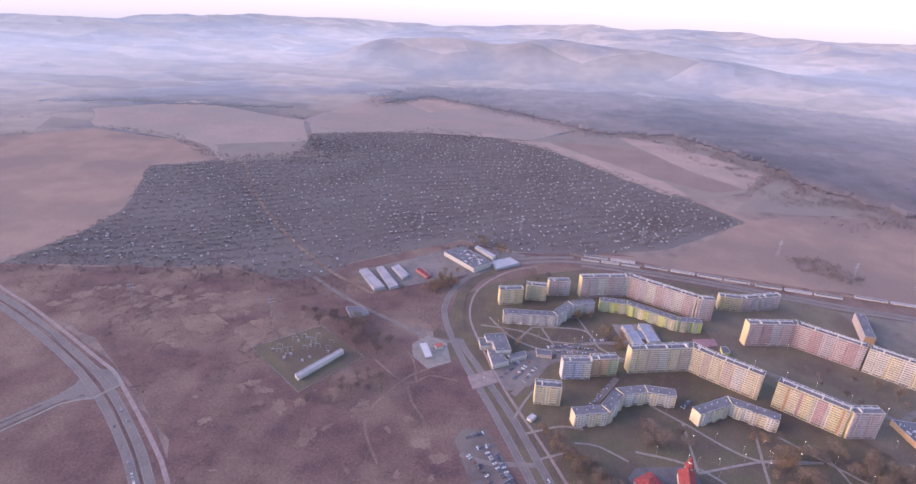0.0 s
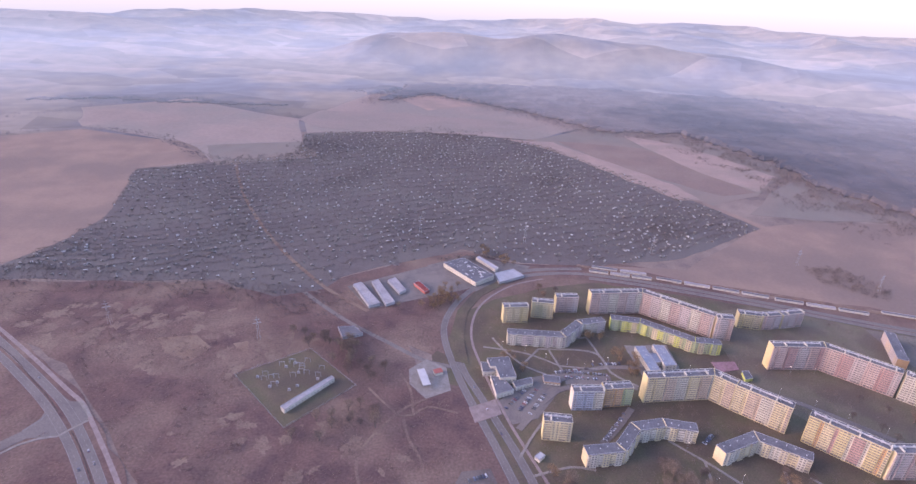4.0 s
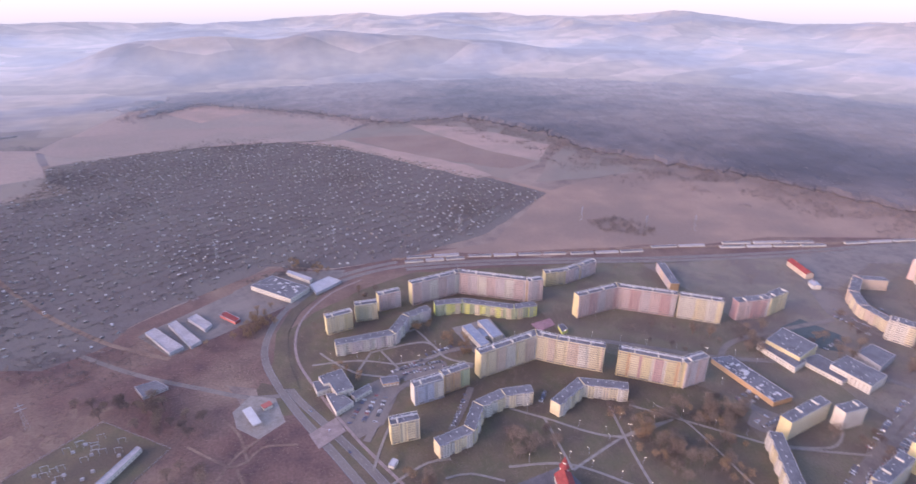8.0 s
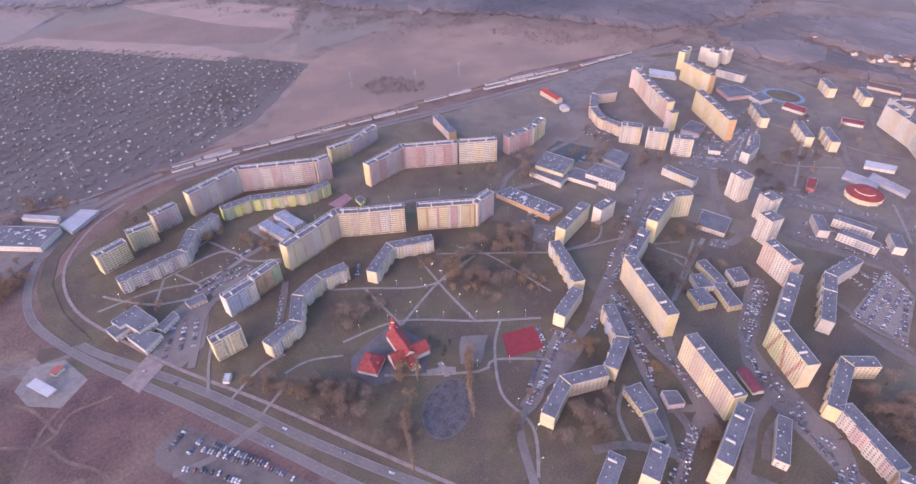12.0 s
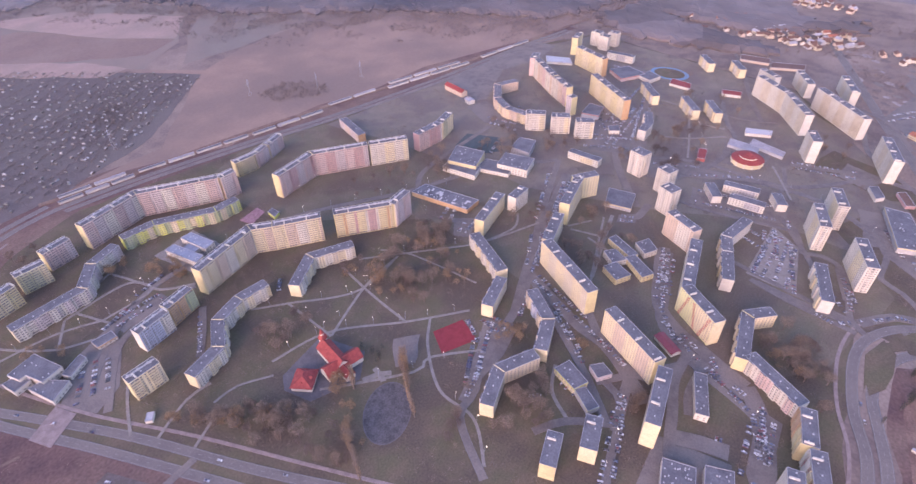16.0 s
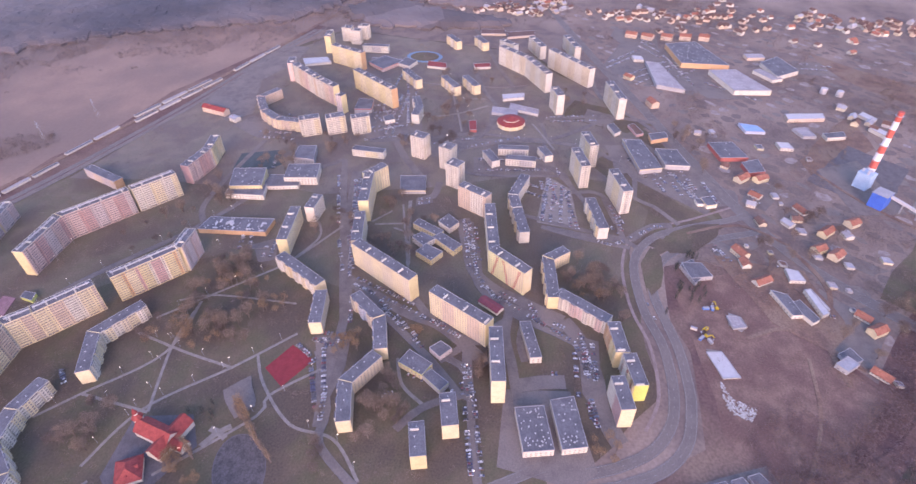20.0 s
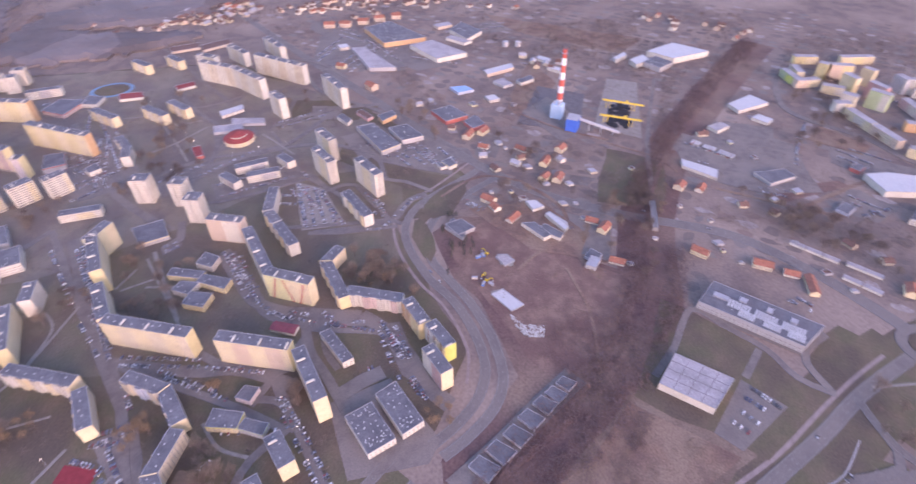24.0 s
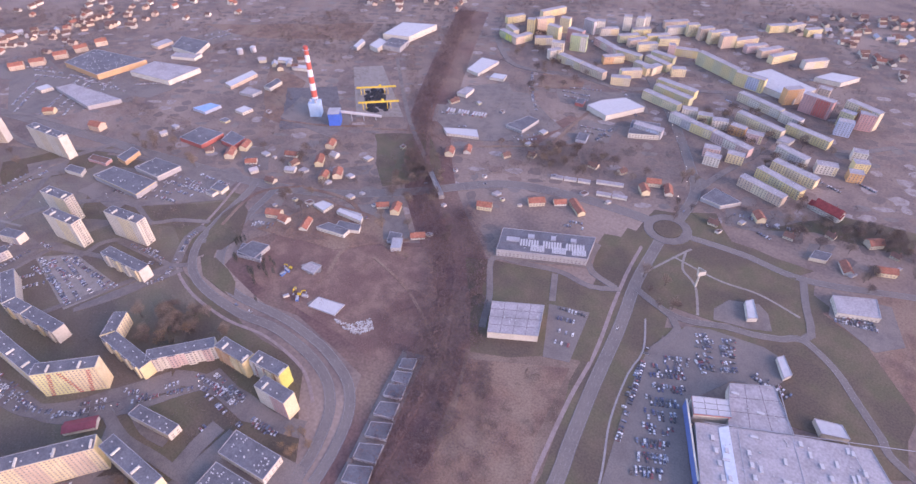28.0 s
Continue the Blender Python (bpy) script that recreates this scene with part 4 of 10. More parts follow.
block([(29, -642), (14, -648)], 4, [ORANGE, CREAM], "small orange four-storey city house", back=False, hatches=False, pattern="w", bay=3.6, group="city blocks")
block([(190, -703), (124, -688)], 4, [BEIGE, CREAM], "long beige four-storey city block", back=False, hatches=False, pattern="w", bay=3.6, group="city blocks")
block([(126, -713), (68, -702)], 4, [YELLOW, CREAM], "long yellow four-storey city block", back=False, hatches=False, pattern="w", bay=3.6, group="city blocks")
block([(143, -741), (114, -734)], 4, [WHITE, GREY], "long white four-storey city block", back=False, hatches=False, pattern="w", bay=3.6, group="city blocks")
block([(117, -647), (78, -636)], 4, [WHITE, GREY], "long grey-white four-storey city block", back=False, hatches=False, pattern="w", bay=3.6, group="city blocks")
block([(109, -608), (55, -597)], 4, [CREAM, BEIGE], "long cream four-storey city block", back=False, hatches=False, pattern="w", bay=3.6, group="city blocks")
block([(118, -580), (62, -562)], 4, [YELLOW, OLIVE], "long yellow four-storey city block", back=False, hatches=False, pattern="w", bay=3.6, group="city blocks")
block([(127, -547), (73, -535)], 4, [PEACH, BEIGE], "long peach four-storey city block", back=False, hatches=False, pattern="w", bay=3.6, group="city blocks")
block([(211, -765), (145, -746)], 4, [BEIGE, WHITE], "long brownish four-storey city block", back=False, hatches=False, pattern="w", bay=3.6, group="city blocks")
block([(322, -677), (262, -667)], 4, [CREAM, OLIVE], "long cream four-storey city block", back=False, hatches=False, pattern="w", bay=3.6, group="city blocks")
block([(318, -706), (257, -696)], 4, [OLIVE, YELLOW], "long olive four-storey city block", back=False, hatches=False, pattern="w", bay=3.6, group="city blocks")
block([(324, -727), (260, -722)], 4, [YELLOW, CREAM], "long yellow four-storey city block", back=False, hatches=False, pattern="w", bay=3.6, group="city blocks")
block([(381, -686), (355, -700)], 4, [CREAM, BEIGE], "long cream four-storey city block", back=False, hatches=False, pattern="w", bay=3.6, group="city blocks")
block([(379, -716), (356, -741)], 4, [CREAM, BEIGE], "long cream four-storey city block", back=False, hatches=False, pattern="w", bay=3.6, group="city blocks")
block([(383, -762), (346, -756)], 4, [BEIGE, PEACH], "long beige four-storey city block", back=False, hatches=False, pattern="w", bay=3.6, group="city blocks")
block([(380, -796), (335, -784)], 4, [CREAM, BEIGE], "long cream four-storey city block", back=False, hatches=False, pattern="w", bay=3.6, group="city blocks")
block([(380, -818), (339, -816)], 4, [OLIVE, CREAM], "long olive four-storey city block", back=False, hatches=False, pattern="w", bay=3.6, group="city blocks")
block([(495, -706), (447, -698)], 4, [CREAM, WHITE], "long cream four-storey city block", back=False, hatches=False, pattern="w", bay=3.6, group="city blocks")
block([(445, -697), (399, -690)], 4, [PEACH, BEIGE], "long peach four-storey city block", back=False, hatches=False, pattern="w", bay=3.6, group="city blocks")
block([(486, -809), (429, -786)], 4, [PINK, WHITE], "long pale pink four-storey city block", back=False, hatches=False, pattern="w", bay=3.6, group="city blocks")
block([(428, -745), (405, -772)], 4, [ORANGE, CREAM], "long orange four-storey city block", back=False, hatches=False, pattern="w", bay=3.6, group="city blocks")
block([(428, -787), (385, -786)], 4, [OLIVE, CREAM], "long olive four-storey city block", back=False, hatches=False, pattern="w", bay=3.6, group="city blocks")
block([(497, -851), (473, -875)], 4, [WHITE, CREAM], "long white four-storey city block", back=False, hatches=False, pattern="w", bay=3.6, group="city blocks")
block([(454, -844), (430, -872)], 4, [OLIVE, YELLOW], "long olive four-storey city block", back=False, hatches=False, pattern="w", bay=3.6, group="city blocks")
block([(429, -837), (411, -867)], 4, [PEACH, CREAM], "long peach four-storey city block", back=False, hatches=False, pattern="w", bay=3.6, group="city blocks")
block([(409, -831), (386, -857)], 4, [CREAM, WHITE], "long cream four-storey city block", back=False, hatches=False, pattern="w", bay=3.6, group="city blocks")
block([(416, -877), (388, -908)], 4, [YELLOW, CREAM], "long yellow four-storey city block", back=False, hatches=False, pattern="w", bay=3.6, group="city blocks")
block([(394, -878), (368, -904)], 4, [OLIVE, CREAM], "long olive four-storey city block", back=False, hatches=False, pattern="w", bay=3.6, group="city blocks")
block([(450, -887), (427, -911)], 4, [OLIVE, YELLOW], "long olive four-storey city block", back=False, hatches=False, pattern="w", bay=3.6, group="city blocks")
block([(638, -728), (599, -718)], 4, [GREEN, LIME], "long green four-storey city block", back=False, hatches=False, pattern="w", bay=3.6, group="city blocks")
block([(644, -755), (615, -741)], 4, [BEIGE, CREAM], "long beige four-storey city block", back=False, hatches=False, pattern="w", bay=3.6, group="city blocks")
block([(590, -715), (580, -752)], 4, [PEACH, CREAM], "long peach four-storey city block", back=False, hatches=False, pattern="w", bay=3.6, group="city blocks")
block([(564, -738), (540, -758)], 4, [CREAM, WHITE], "long cream four-storey city block", back=False, hatches=False, pattern="w", bay=3.6, group="city blocks")
block([(288, -959), (263, -998)], 4, [CREAM, PEACH], "long cream four-storey city block", back=False, hatches=False, pattern="w", bay=3.6, group="city blocks")
block([(264, -946), (240, -977)], 4, [PINK, WHITE], "long pink four-storey city block", back=False, hatches=False, pattern="w", bay=3.6, group="city blocks")
block([(238, -942), (216, -981)], 4, [PEACH, PINK], "long peach four-storey city block", back=False, hatches=False, pattern="w", bay=3.6, group="city blocks")
block([(215, -930), (192, -975)], 4, [CREAM, YELLOW], "long cream four-storey city block", back=False, hatches=False, pattern="w", bay=3.6, group="city blocks")
block([(168, -943), (142, -978)], 4, [WHITE, CREAM], "long white four-storey city block", back=False, hatches=False, pattern="w", bay=3.6, group="city blocks")
block([(267, -1069), (244, -1096)], 4, [YELLOW, CREAM], "long yellow four-storey city block", back=False, hatches=False, pattern="w", bay=3.6, group="city blocks")
block([(241, -1091), (222, -1123)], 4, [CREAM, WHITE], "long cream four-storey city block", back=False, hatches=False, pattern="w", bay=3.6, group="city blocks")
block([(208, -1093), (190, -1117)], 4, [YELLOW, CREAM], "long yellow four-storey city block", back=False, hatches=False, pattern="w", bay=3.6, group="city blocks")
block([(361, -855), (320, -870)], 4, [YELLOW, CREAM], "long yellow four-storey city block", back=False, hatches=False, pattern="w", bay=3.6, group="city blocks")
block([(353, -750), (340, -779)], 4, [CREAM, BEIGE], "long cream four-storey city block", back=False, hatches=False, pattern="w", bay=3.6, group="city blocks")
block([(322, -777), (304, -789)], 4, [CREAM, BEIGE], "long cream four-storey city block", back=False, hatches=False, pattern="w", bay=3.6, group="city blocks")
block([(423, -961), (392, -996)], 4, [PEACH, BEIGE], "long peach four-storey city block", back=False, hatches=False, pattern="w", bay=3.6, group="city blocks")
block([(406, -937), (380, -967)], 4, [WHITE, BEIGE], "long white four-storey city block", back=False, hatches=False, pattern="w", bay=3.6, group="city blocks")
block([(663, -786), (647, -821)], 4, [YELLOW, CREAM], "long yellow four-storey city block", back=False, hatches=False, pattern="w", bay=3.6, group="city blocks")
block([(630, -857), (610, -909)], 4, [CREAM, YELLOW], "long cream four-storey city block", back=False, hatches=False, pattern="w", bay=3.6, group="city blocks")
block([(132, -792), (91, -788)], 9, [ROSE, RED], "tall red city block of panels", back=False, hatches=False, pattern="w", bay=3.6, group="city blocks")
block([(153, -794), (136, -815)], 8, [ORANGE, PEACH], "tall orange city block of panels", back=False, hatches=False, pattern="w", bay=3.6, group="city blocks")
block([(122, -832), (106, -832)], 8, [PEACH, ORANGE], "tall orange city block of panels", back=False, hatches=False, pattern="w", bay=3.6, group="city blocks")
block([(80, -809), (35, -795)], 9, [BEIGE, ORANGE], "tall brown city block of panels", back=False, hatches=False, pattern="w", bay=3.6, group="city blocks")
block([(79, -783), (61, -781)], 7, [OLIVE, CREAM], "tall olive city block of panels", back=False, hatches=False, pattern="w", bay=3.6, group="city blocks")
block([(73, -752), (54, -756)], 7, [BLUE, WHITE], "tall blue and white city block of panels", back=False, hatches=False, pattern="w", bay=3.6, group="city blocks")
block([(55, -786), (36, -792)], 8, [ROSE, WHITE], "tall red and white city block of panels", back=False, hatches=False, pattern="w", bay=3.6, group="city blocks")
block([(314, -850), (237, -820)], 7, [OLIVE, YELLOW], "tall olive city block of panels", back=False, hatches=False, pattern="w", bay=3.6, group="city blocks")
block([(236, -813), (191, -811)], 7, [YELLOW, BLUE], "tall yellow and blue city block of panels", back=False, hatches=False, pattern="w", bay=3.6, group="city blocks")
block([(607, -771), (595, -777)], 9, [YELLOW, CREAM], "tall yellow city block of panels", back=False, hatches=False, pattern="w", bay=3.6, group="city blocks")
block([(564, -773), (539, -772)], 9, [CREAM, YELLOW], "tall cream city block of panels", back=False, hatches=False, pattern="w", bay=3.6, group="city blocks")
block([(592, -783), (574, -811)], 9, [PEACH, YELLOW], "tall peach city block of panels", back=False, hatches=False, pattern="w", bay=3.6, group="city blocks")
block([(566, -818), (548, -822)], 9, [CREAM, BLUE], "tall cream city block of panels", back=False, hatches=False, pattern="w", bay=3.6, group="city blocks")
block([(531, -789), (501, -790)], 8, [ROSE, PINK], "tall rose city block of panels", back=False, hatches=False, pattern="w", bay=3.6, group="city blocks")
block([(505, -759), (478, -768)], 9, [GREEN, WHITE], "tall green and white city block of panels", back=False, hatches=False, pattern="w", bay=3.6, group="city blocks")
block([(533, -849), (510, -846)], 8, [GREY, WHITE], "tall grey city block of panels", back=False, hatches=False, pattern="w", bay=3.6, group="city blocks")
block([(510, -853), (496, -861)], 8, [WHITE, GREY], "tall white city block of panels", back=False, hatches=False, pattern="w", bay=3.6, group="city blocks")
block([(479, -901), (467, -908)], 9, [WHITE, GREY], "tall white city block of panels", back=False, hatches=False, pattern="w", bay=3.6, group="city blocks")
block([(459, -910), (445, -914)], 9, [WHITE, LILAC], "tall white city block of panels", back=False, hatches=False, pattern="w", bay=3.6, group="city blocks")
block([(451, -925), (441, -930)], 9, [WHITE, LILAC], "tall white city block of panels", back=False, hatches=False, pattern="w", bay=3.6, group="city blocks")
block([(361, -844), (352, -849)], 7, [PINK, WHITE], "tall pink city block of panels", back=False, hatches=False, pattern="w", bay=3.6, group="city blocks")
block([(375, -953), (361, -969)], 7, [CREAM, GREEN], "tall cream city block of panels", back=False, hatches=False, pattern="w", bay=3.6, group="city blocks")
block([(350, -948), (334, -970)], 7, [PEACH, CREAM], "tall peach city block of panels", back=False, hatches=False, pattern="w", bay=3.6, group="city blocks")
block([(329, -944), (308, -973)], 7, [CREAM, BLUE], "tall cream city block of panels", back=False, hatches=False, pattern="w", bay=3.6, group="city blocks")
block([(306, -940), (290, -960)], 7, [PEACH, CREAM], "tall peach city block of panels", back=False, hatches=False, pattern="w", bay=3.6, group="city blocks")
block([(524, -730), (505, -739)], 6, [WHITE, CREAM], "tall white city block of panels", back=False, hatches=False, pattern="w", bay=3.6, group="city blocks")
block([(506, -701), (497, -721)], 5, [WHITE, CREAM], "tall white city block of panels", back=False, hatches=False, pattern="w", bay=3.6, group="city blocks")
block([(284, -577), (245, -582)], 4, [GREY, BLUE], "grey-blue four-storey office house", back=False, hatches=False, pattern="w", bay=3.6, group="city blocks")

# ---- stores and halls of the city ----
flat_hall("store", [(365, -590), (328, -580), (299, -640), (334, -648), (357, -618)], 8, WHITE, "low store with a pale roof", roof=METAL_WHITE, windows=False, lights=2)
flat_hall("hall", [(199, -820), (142, -805), (128, -862), (205, -889), (223, -856)], 9, WHITE, "long white-roofed works hall", roof=METAL_WHITE, windows=False, lights=12)
flat_hall("store", [(143, -909), (106, -914), (88, -954), (127, -945)], 7, WHITE, "white-roofed store with yellow sign", roof=METAL_WHITE, windows=False)
flat_hall("store", [(1106, -143), (1014, -158), (1011, -238), (1122, -200)], 9, ORANGE, "large store with orange walls and a grey roof", roof=BITUMEN, windows=False, lights=70, trim=ORANGE)
flat_hall("store", [(989, -200), (908, -224), (914, -282), (996, -245)], 8, WHITE, "wide store with a lilac ribbed roof", roof=BITUMEN_LIGHT, windows=False, lights=20)
flat_hall("hall", [(1023, -98), (922, -105), (906, -148), (1017, -121)], 6, GREY, "grey flat-roofed hall with a flat roof", roof=BITUMEN_LIGHT, windows=False, lights=5)
flat_hall("hall", [(1050, -77), (1032, -79), (1031, -96), (1049, -94)], 5, WHITE, "small white hall with a flat roof", roof=METAL_WHITE)
flat_hall("store", [(729, -35), (650, -51), (658, -80), (729, -60)], 7, GREY, "blue-roofed store with a yellow front", roof=BITUMEN, windows=False, lights=14, trim=YELLOW)
flat_hall("store", [(708, -77), (666, -85), (667, -116), (708, -105)], 7, GREY, "dark-roofed store with a flat roof", roof=BITUMEN, windows=False, lights=8, trim=WHITE)
flat_hall("market_hall", [(735, -151), (695, -160), (700, -196), (740, -184)], 6, RED, "market hall with red walls and blue roof", roof=BITUMEN, windows=False, lights=4, trim=RED)
flat_hall("market_hall", [(686, -184), (661, -188), (667, -209), (697, -207)], 6, RED, "small market hall with red walls", roof=BITUMEN, windows=False, trim=RED)
flat_hall("warehouse", [(1035, -296), (975, -308), (1004, -350), (1067, -332)], 7, WHITE, "grey-roofed warehouse with a flat roof", roof=BITUMEN, windows=False, lights=6)
flat_hall("factory_hall", [(790, -576), (744, -598), (747, -675), (804, -642)], 10, WHITE, "white-roofed factory hall with a flat roof", roof=METAL_WHITE, windows=False, lights=6)
flat_hall("factory_hall", [(774, -529), (752, -528), (761, -561), (784, -563)], 8, WHITE, "white factory hall with a flat roof", roof=METAL_WHITE)
flat_hall("factory_hall", [(757, -544), (724, -555), (736, -590), (770, -579)], 8, GREY, "dark-roofed factory hall with a flat roof", roof=BITUMEN, windows=False, lights=10)
flat_hall("warehouse", [(797, -512), (785, -509), (798, -540), (811, -543)], 6, WHITE, "small white store hall", roof=METAL_WHITE)
flat_hall("sports_hall", [(583, -573), (558, -571), (562, -631), (594, -625)], 5, WHITE, "white-roofed sports hall with a flat roof", roof=METAL_WHITE, windows=False)
flat_hall("storehouse", [(839, -282), (821, -281), (830, -335), (847, -337)], 5, PEACH, "long cream storehouse with a flat roof", roof=METAL_WHITE)
flat_hall("storehouse", [(782, -316), (769, -318), (776, -345), (791, -346)], 5, WHITE, "small storehouse with dark roof")
flat_hall("storehouse", [(795, -280), (772, -288), (774, -306), (800, -299)], 4, GREY, "pale flat-roofed storehouse with a flat roof", roof=BITUMEN_LIGHT)
flat_hall("storehouse", [(751, -245), (734, -247), (734, -264), (751, -261)], 4, WHITE, "small white storehouse with a flat roof", roof=METAL_WHITE)
flat_hall("shed", [(485, -409), (471, -400), (431, -421), (446, -435)], 4, WHITE, "white-roofed long shed with a flat roof", roof=METAL_WHITE)
flat_hall("workshop", [(423, -471), (396, -472), (396, -512), (414, -512)], 5, GREY, "dark-roofed workshop with a flat roof", trim=WHITE)
flat_hall("pavilion", [(147, -487), (123, -487), (108, -509), (142, -516)], 5, GREY, "blue-roofed market pavilion with a flat roof", roof=BITUMEN, windows=False, trim=WHITE)

# ---- works and stores beside the railway ----
works = flat_hall("factory", [(284, -287), (268, -255), (189, -304), (200, -339)], 9, GREY, "long grey factory with rows of white roof lights", roof=BITUMEN, lights=8, seams=3)
flat_hall("supermarket", [(226, -196), (206, -164), (169, -190), (186, -224)], 8, WHITE, "supermarket with white walls and lilac roof", roof=BITUMEN_LIGHT, windows=False, lights=10, seams=4, trim=WHITE)
flat_hall("hypermarket", [(28, -198), (-1, -143), (-108, -237), (-94, -244), (-78, -262), (-34, -237)], 12, WHITE, "huge flat-roofed hypermarket with a flat roof", roof=BITUMEN_LIGHT, windows=False, lights=24, skylights=16, trim=GREY)
flat_hall("hypermarket_wing", [(22, -251), (8, -213), (-32, -238), (-6, -272)], 11, WHITE, "side hall of the hypermarket", roof=BITUMEN_LIGHT, windows=False, lights=4, seams=3, skylights=2, trim=GREY)
flat_hall("entrance_hall", [(40, -218), (32, -204), (9, -220), (17, -233)], 13, WHITE, "entrance hall with a white roof and red edge", roof=METAL_WHITE, windows=False, seams=3, trim=RED)
flat_hall("showroom", [(-13, -418), (-23, -398), (-55, -416), (-46, -440)], 6, WHITE, "white car showroom with a flat roof", roof=BITUMEN_LIGHT)
flat_hall("tent_hall", [(2, -310), (-10, -292), (-14, -300), (-2, -316)], 4, WHITE, "long white tent hall", roof=METAL_WHITE, windows=False)
flat_hall("loading_house", [(-40, -268), (-48, -258), (-66, -267), (-58, -276)], 5, WHITE, "low white loading building", roof=METAL_WHITE, windows=False)
flat_hall("filling_station", [(47, -357), (37, -337), (30, -343), (42, -364)], 5, WHITE, "filling station canopy hall", roof=METAL_WHITE, windows=False)
flat_hall("workshop", [(480, -180), (461, -180), (462, -195), (477, -192)], 4, WHITE, "small house with a pale blue flat roof", roof=METAL_WHITE)
flat_hall("shed", [(447, -189), (414, -195), (418, -202), (450, -195)], 5, WHITE, "long shed with a pale roof", roof=METAL_WHITE)
flat_hall("workshop", [(443, -156), (410, -167), (412, -177), (439, -170)], 5, WHITE, "dark-roofed workshop with white walls")
flat_hall("shed", [(356, -186), (348, -193), (358, -206), (366, -199)], 5, GREY, "grey-roofed shed with a flat roof", roof=METAL_GREY)
flat_hall("pavilion", [(474, -76), (451, -82), (456, -104), (476, -96)], 5, GREY, "dark flat-roofed house among trees")
flat_hall("foundation", [(405, -107), (389, -110), (392, -122), (405, -118)], 2, GREY, "raw concrete foundation with a flat roof", roof=BITUMEN_LIGHT, windows=False)
flat_hall("foundation", [(358, -80), (330, -89), (333, -104), (360, -94)], 1, WHITE, "white concrete slab on the building site", roof=METAL_WHITE, windows=False)
flat_hall("garage_row", [(241, -87), (230, -93), (235, -104), (245, -96)], 3, GREY, "row of dark-roofed garages with white doors", roof=BITUMEN)
flat_hall("garage_row", [(236, -74), (223, -80), (228, -91), (240, -83)], 3, GREY, "row of dark-roofed garages with white doors", roof=BITUMEN)
flat_hall("garage_row", [(231, -60), (217, -67), (223, -79), (235, -70)], 3, GREY, "row of dark-roofed garages with white doors", roof=BITUMEN)
flat_hall("garage_row", [(224, -43), (209, -50), (215, -63), (228, -54)], 3, GREY, "row of dark-roofed garages with white doors", roof=BITUMEN)
flat_hall("garage_row", [(215, -26), (200, -34), (206, -47), (220, -37)], 3, GREY, "row of dark-roofed garages with white doors", roof=BITUMEN)
flat_hall("garage_row", [(208, -8), (192, -16), (198, -30), (213, -19)], 3, GREY, "row of dark-roofed garages with white doors", roof=BITUMEN)
flat_hall("garage_row", [(201, 9), (184, 0), (191, -13), (206, -2)], 3, GREY, "row of dark-roofed garages with white doors", roof=BITUMEN)

for run in (0.24, 0.49, 0.74):
    for k in range(7):
        c = Vector((276, -271)).lerp(Vector((195, -321)), run + k * 0.03)
        g = Geo()
        g.box(c[0] - 1.5, c[1] + 2.4, 9.06, 2.0, 10.0, 0.9, 0.552)
        part("roof_light", g, METAL_WHITE, works)

# ---- low houses of the estate ----
flat_hall("shopping_pavilion", [(273, 85), (235, 76), (240, 53), (278, 62)], 8, WHITE, "shopping pavilion with a dark roof", lights=45, trim=WHITE)
flat_hall("shopping_pavilion", [(284, 57), (241, 47), (246, 28), (290, 38)], 8, WHITE, "second wing of the shopping pavilion", lights=30, trim=WHITE)
flat_hall("office", [(366, 87), (325, 75), (327, 65), (368, 77)], 8, WHITE, "long two-storey office with dark roof", lights=10)
flat_hall("nursery_school", [(306, 189), (295, 166), (308, 159), (321, 182)], 7, CREAM, "nursery school with a yellow edge", trim=LIME, lights=4)
flat_hall("nursery_school", [(296, 166), (282, 148), (291, 142), (303, 159)], 6, GREY, "lower wing of the nursery school", trim=GREEN)
flat_hall("nursery_annexe", [(326, 165), (317, 154), (328, 145), (335, 156)], 6, LILAC, "lilac annexe of the nursery school")
flat_hall("school_wing", [(502, 217), (484, 186), (493, 180), (512, 212)], 7, YELLOW, "two-storey school wing with dark flat roof", lights=3)
flat_hall("school_wing", [(510, 189), (497, 174), (511, 165), (525, 179)], 7, WHITE, "two-storey school wing with dark flat roof", lights=3)
flat_hall("school_wing", [(478, 213), (465, 198), (478, 187), (488, 204)], 7, WHITE, "two-storey school wing with dark flat roof", lights=3)
flat_hall("school_wing", [(454, 204), (441, 185), (457, 175), (468, 195)], 7, YELLOW, "two-storey school wing with dark flat roof", lights=3)
flat_hall("school_wing", [(481, 190), (459, 164), (471, 156), (490, 183)], 7, YELLOW, "two-storey school wing with dark flat roof", lights=3)
flat_hall("market_hall", [(568, 247), (572, 216), (606, 222), (602, 255)], 5, GREY, "flat dark-roofed market hall", trim=YELLOW)
block([(651, 334), (647, 289)], 3, [WHITE, CREAM], "low white clinic beside the street", pattern="w", back=False, hatches=False)
block([(676, 135), (678, 94)], 3, [WHITE, GREY], "white three-storey row house", pattern="w", back=False, hatches=False)
block([(651, 123), (650, 83)], 3, [WHITE, GREY], "white three-storey row house", pattern="w", back=False, hatches=False)
block([(669, 156), (642, 140)], 3, [WHITE, LILAC], "white and lilac three-storey house", pattern="w", back=False, hatches=False)
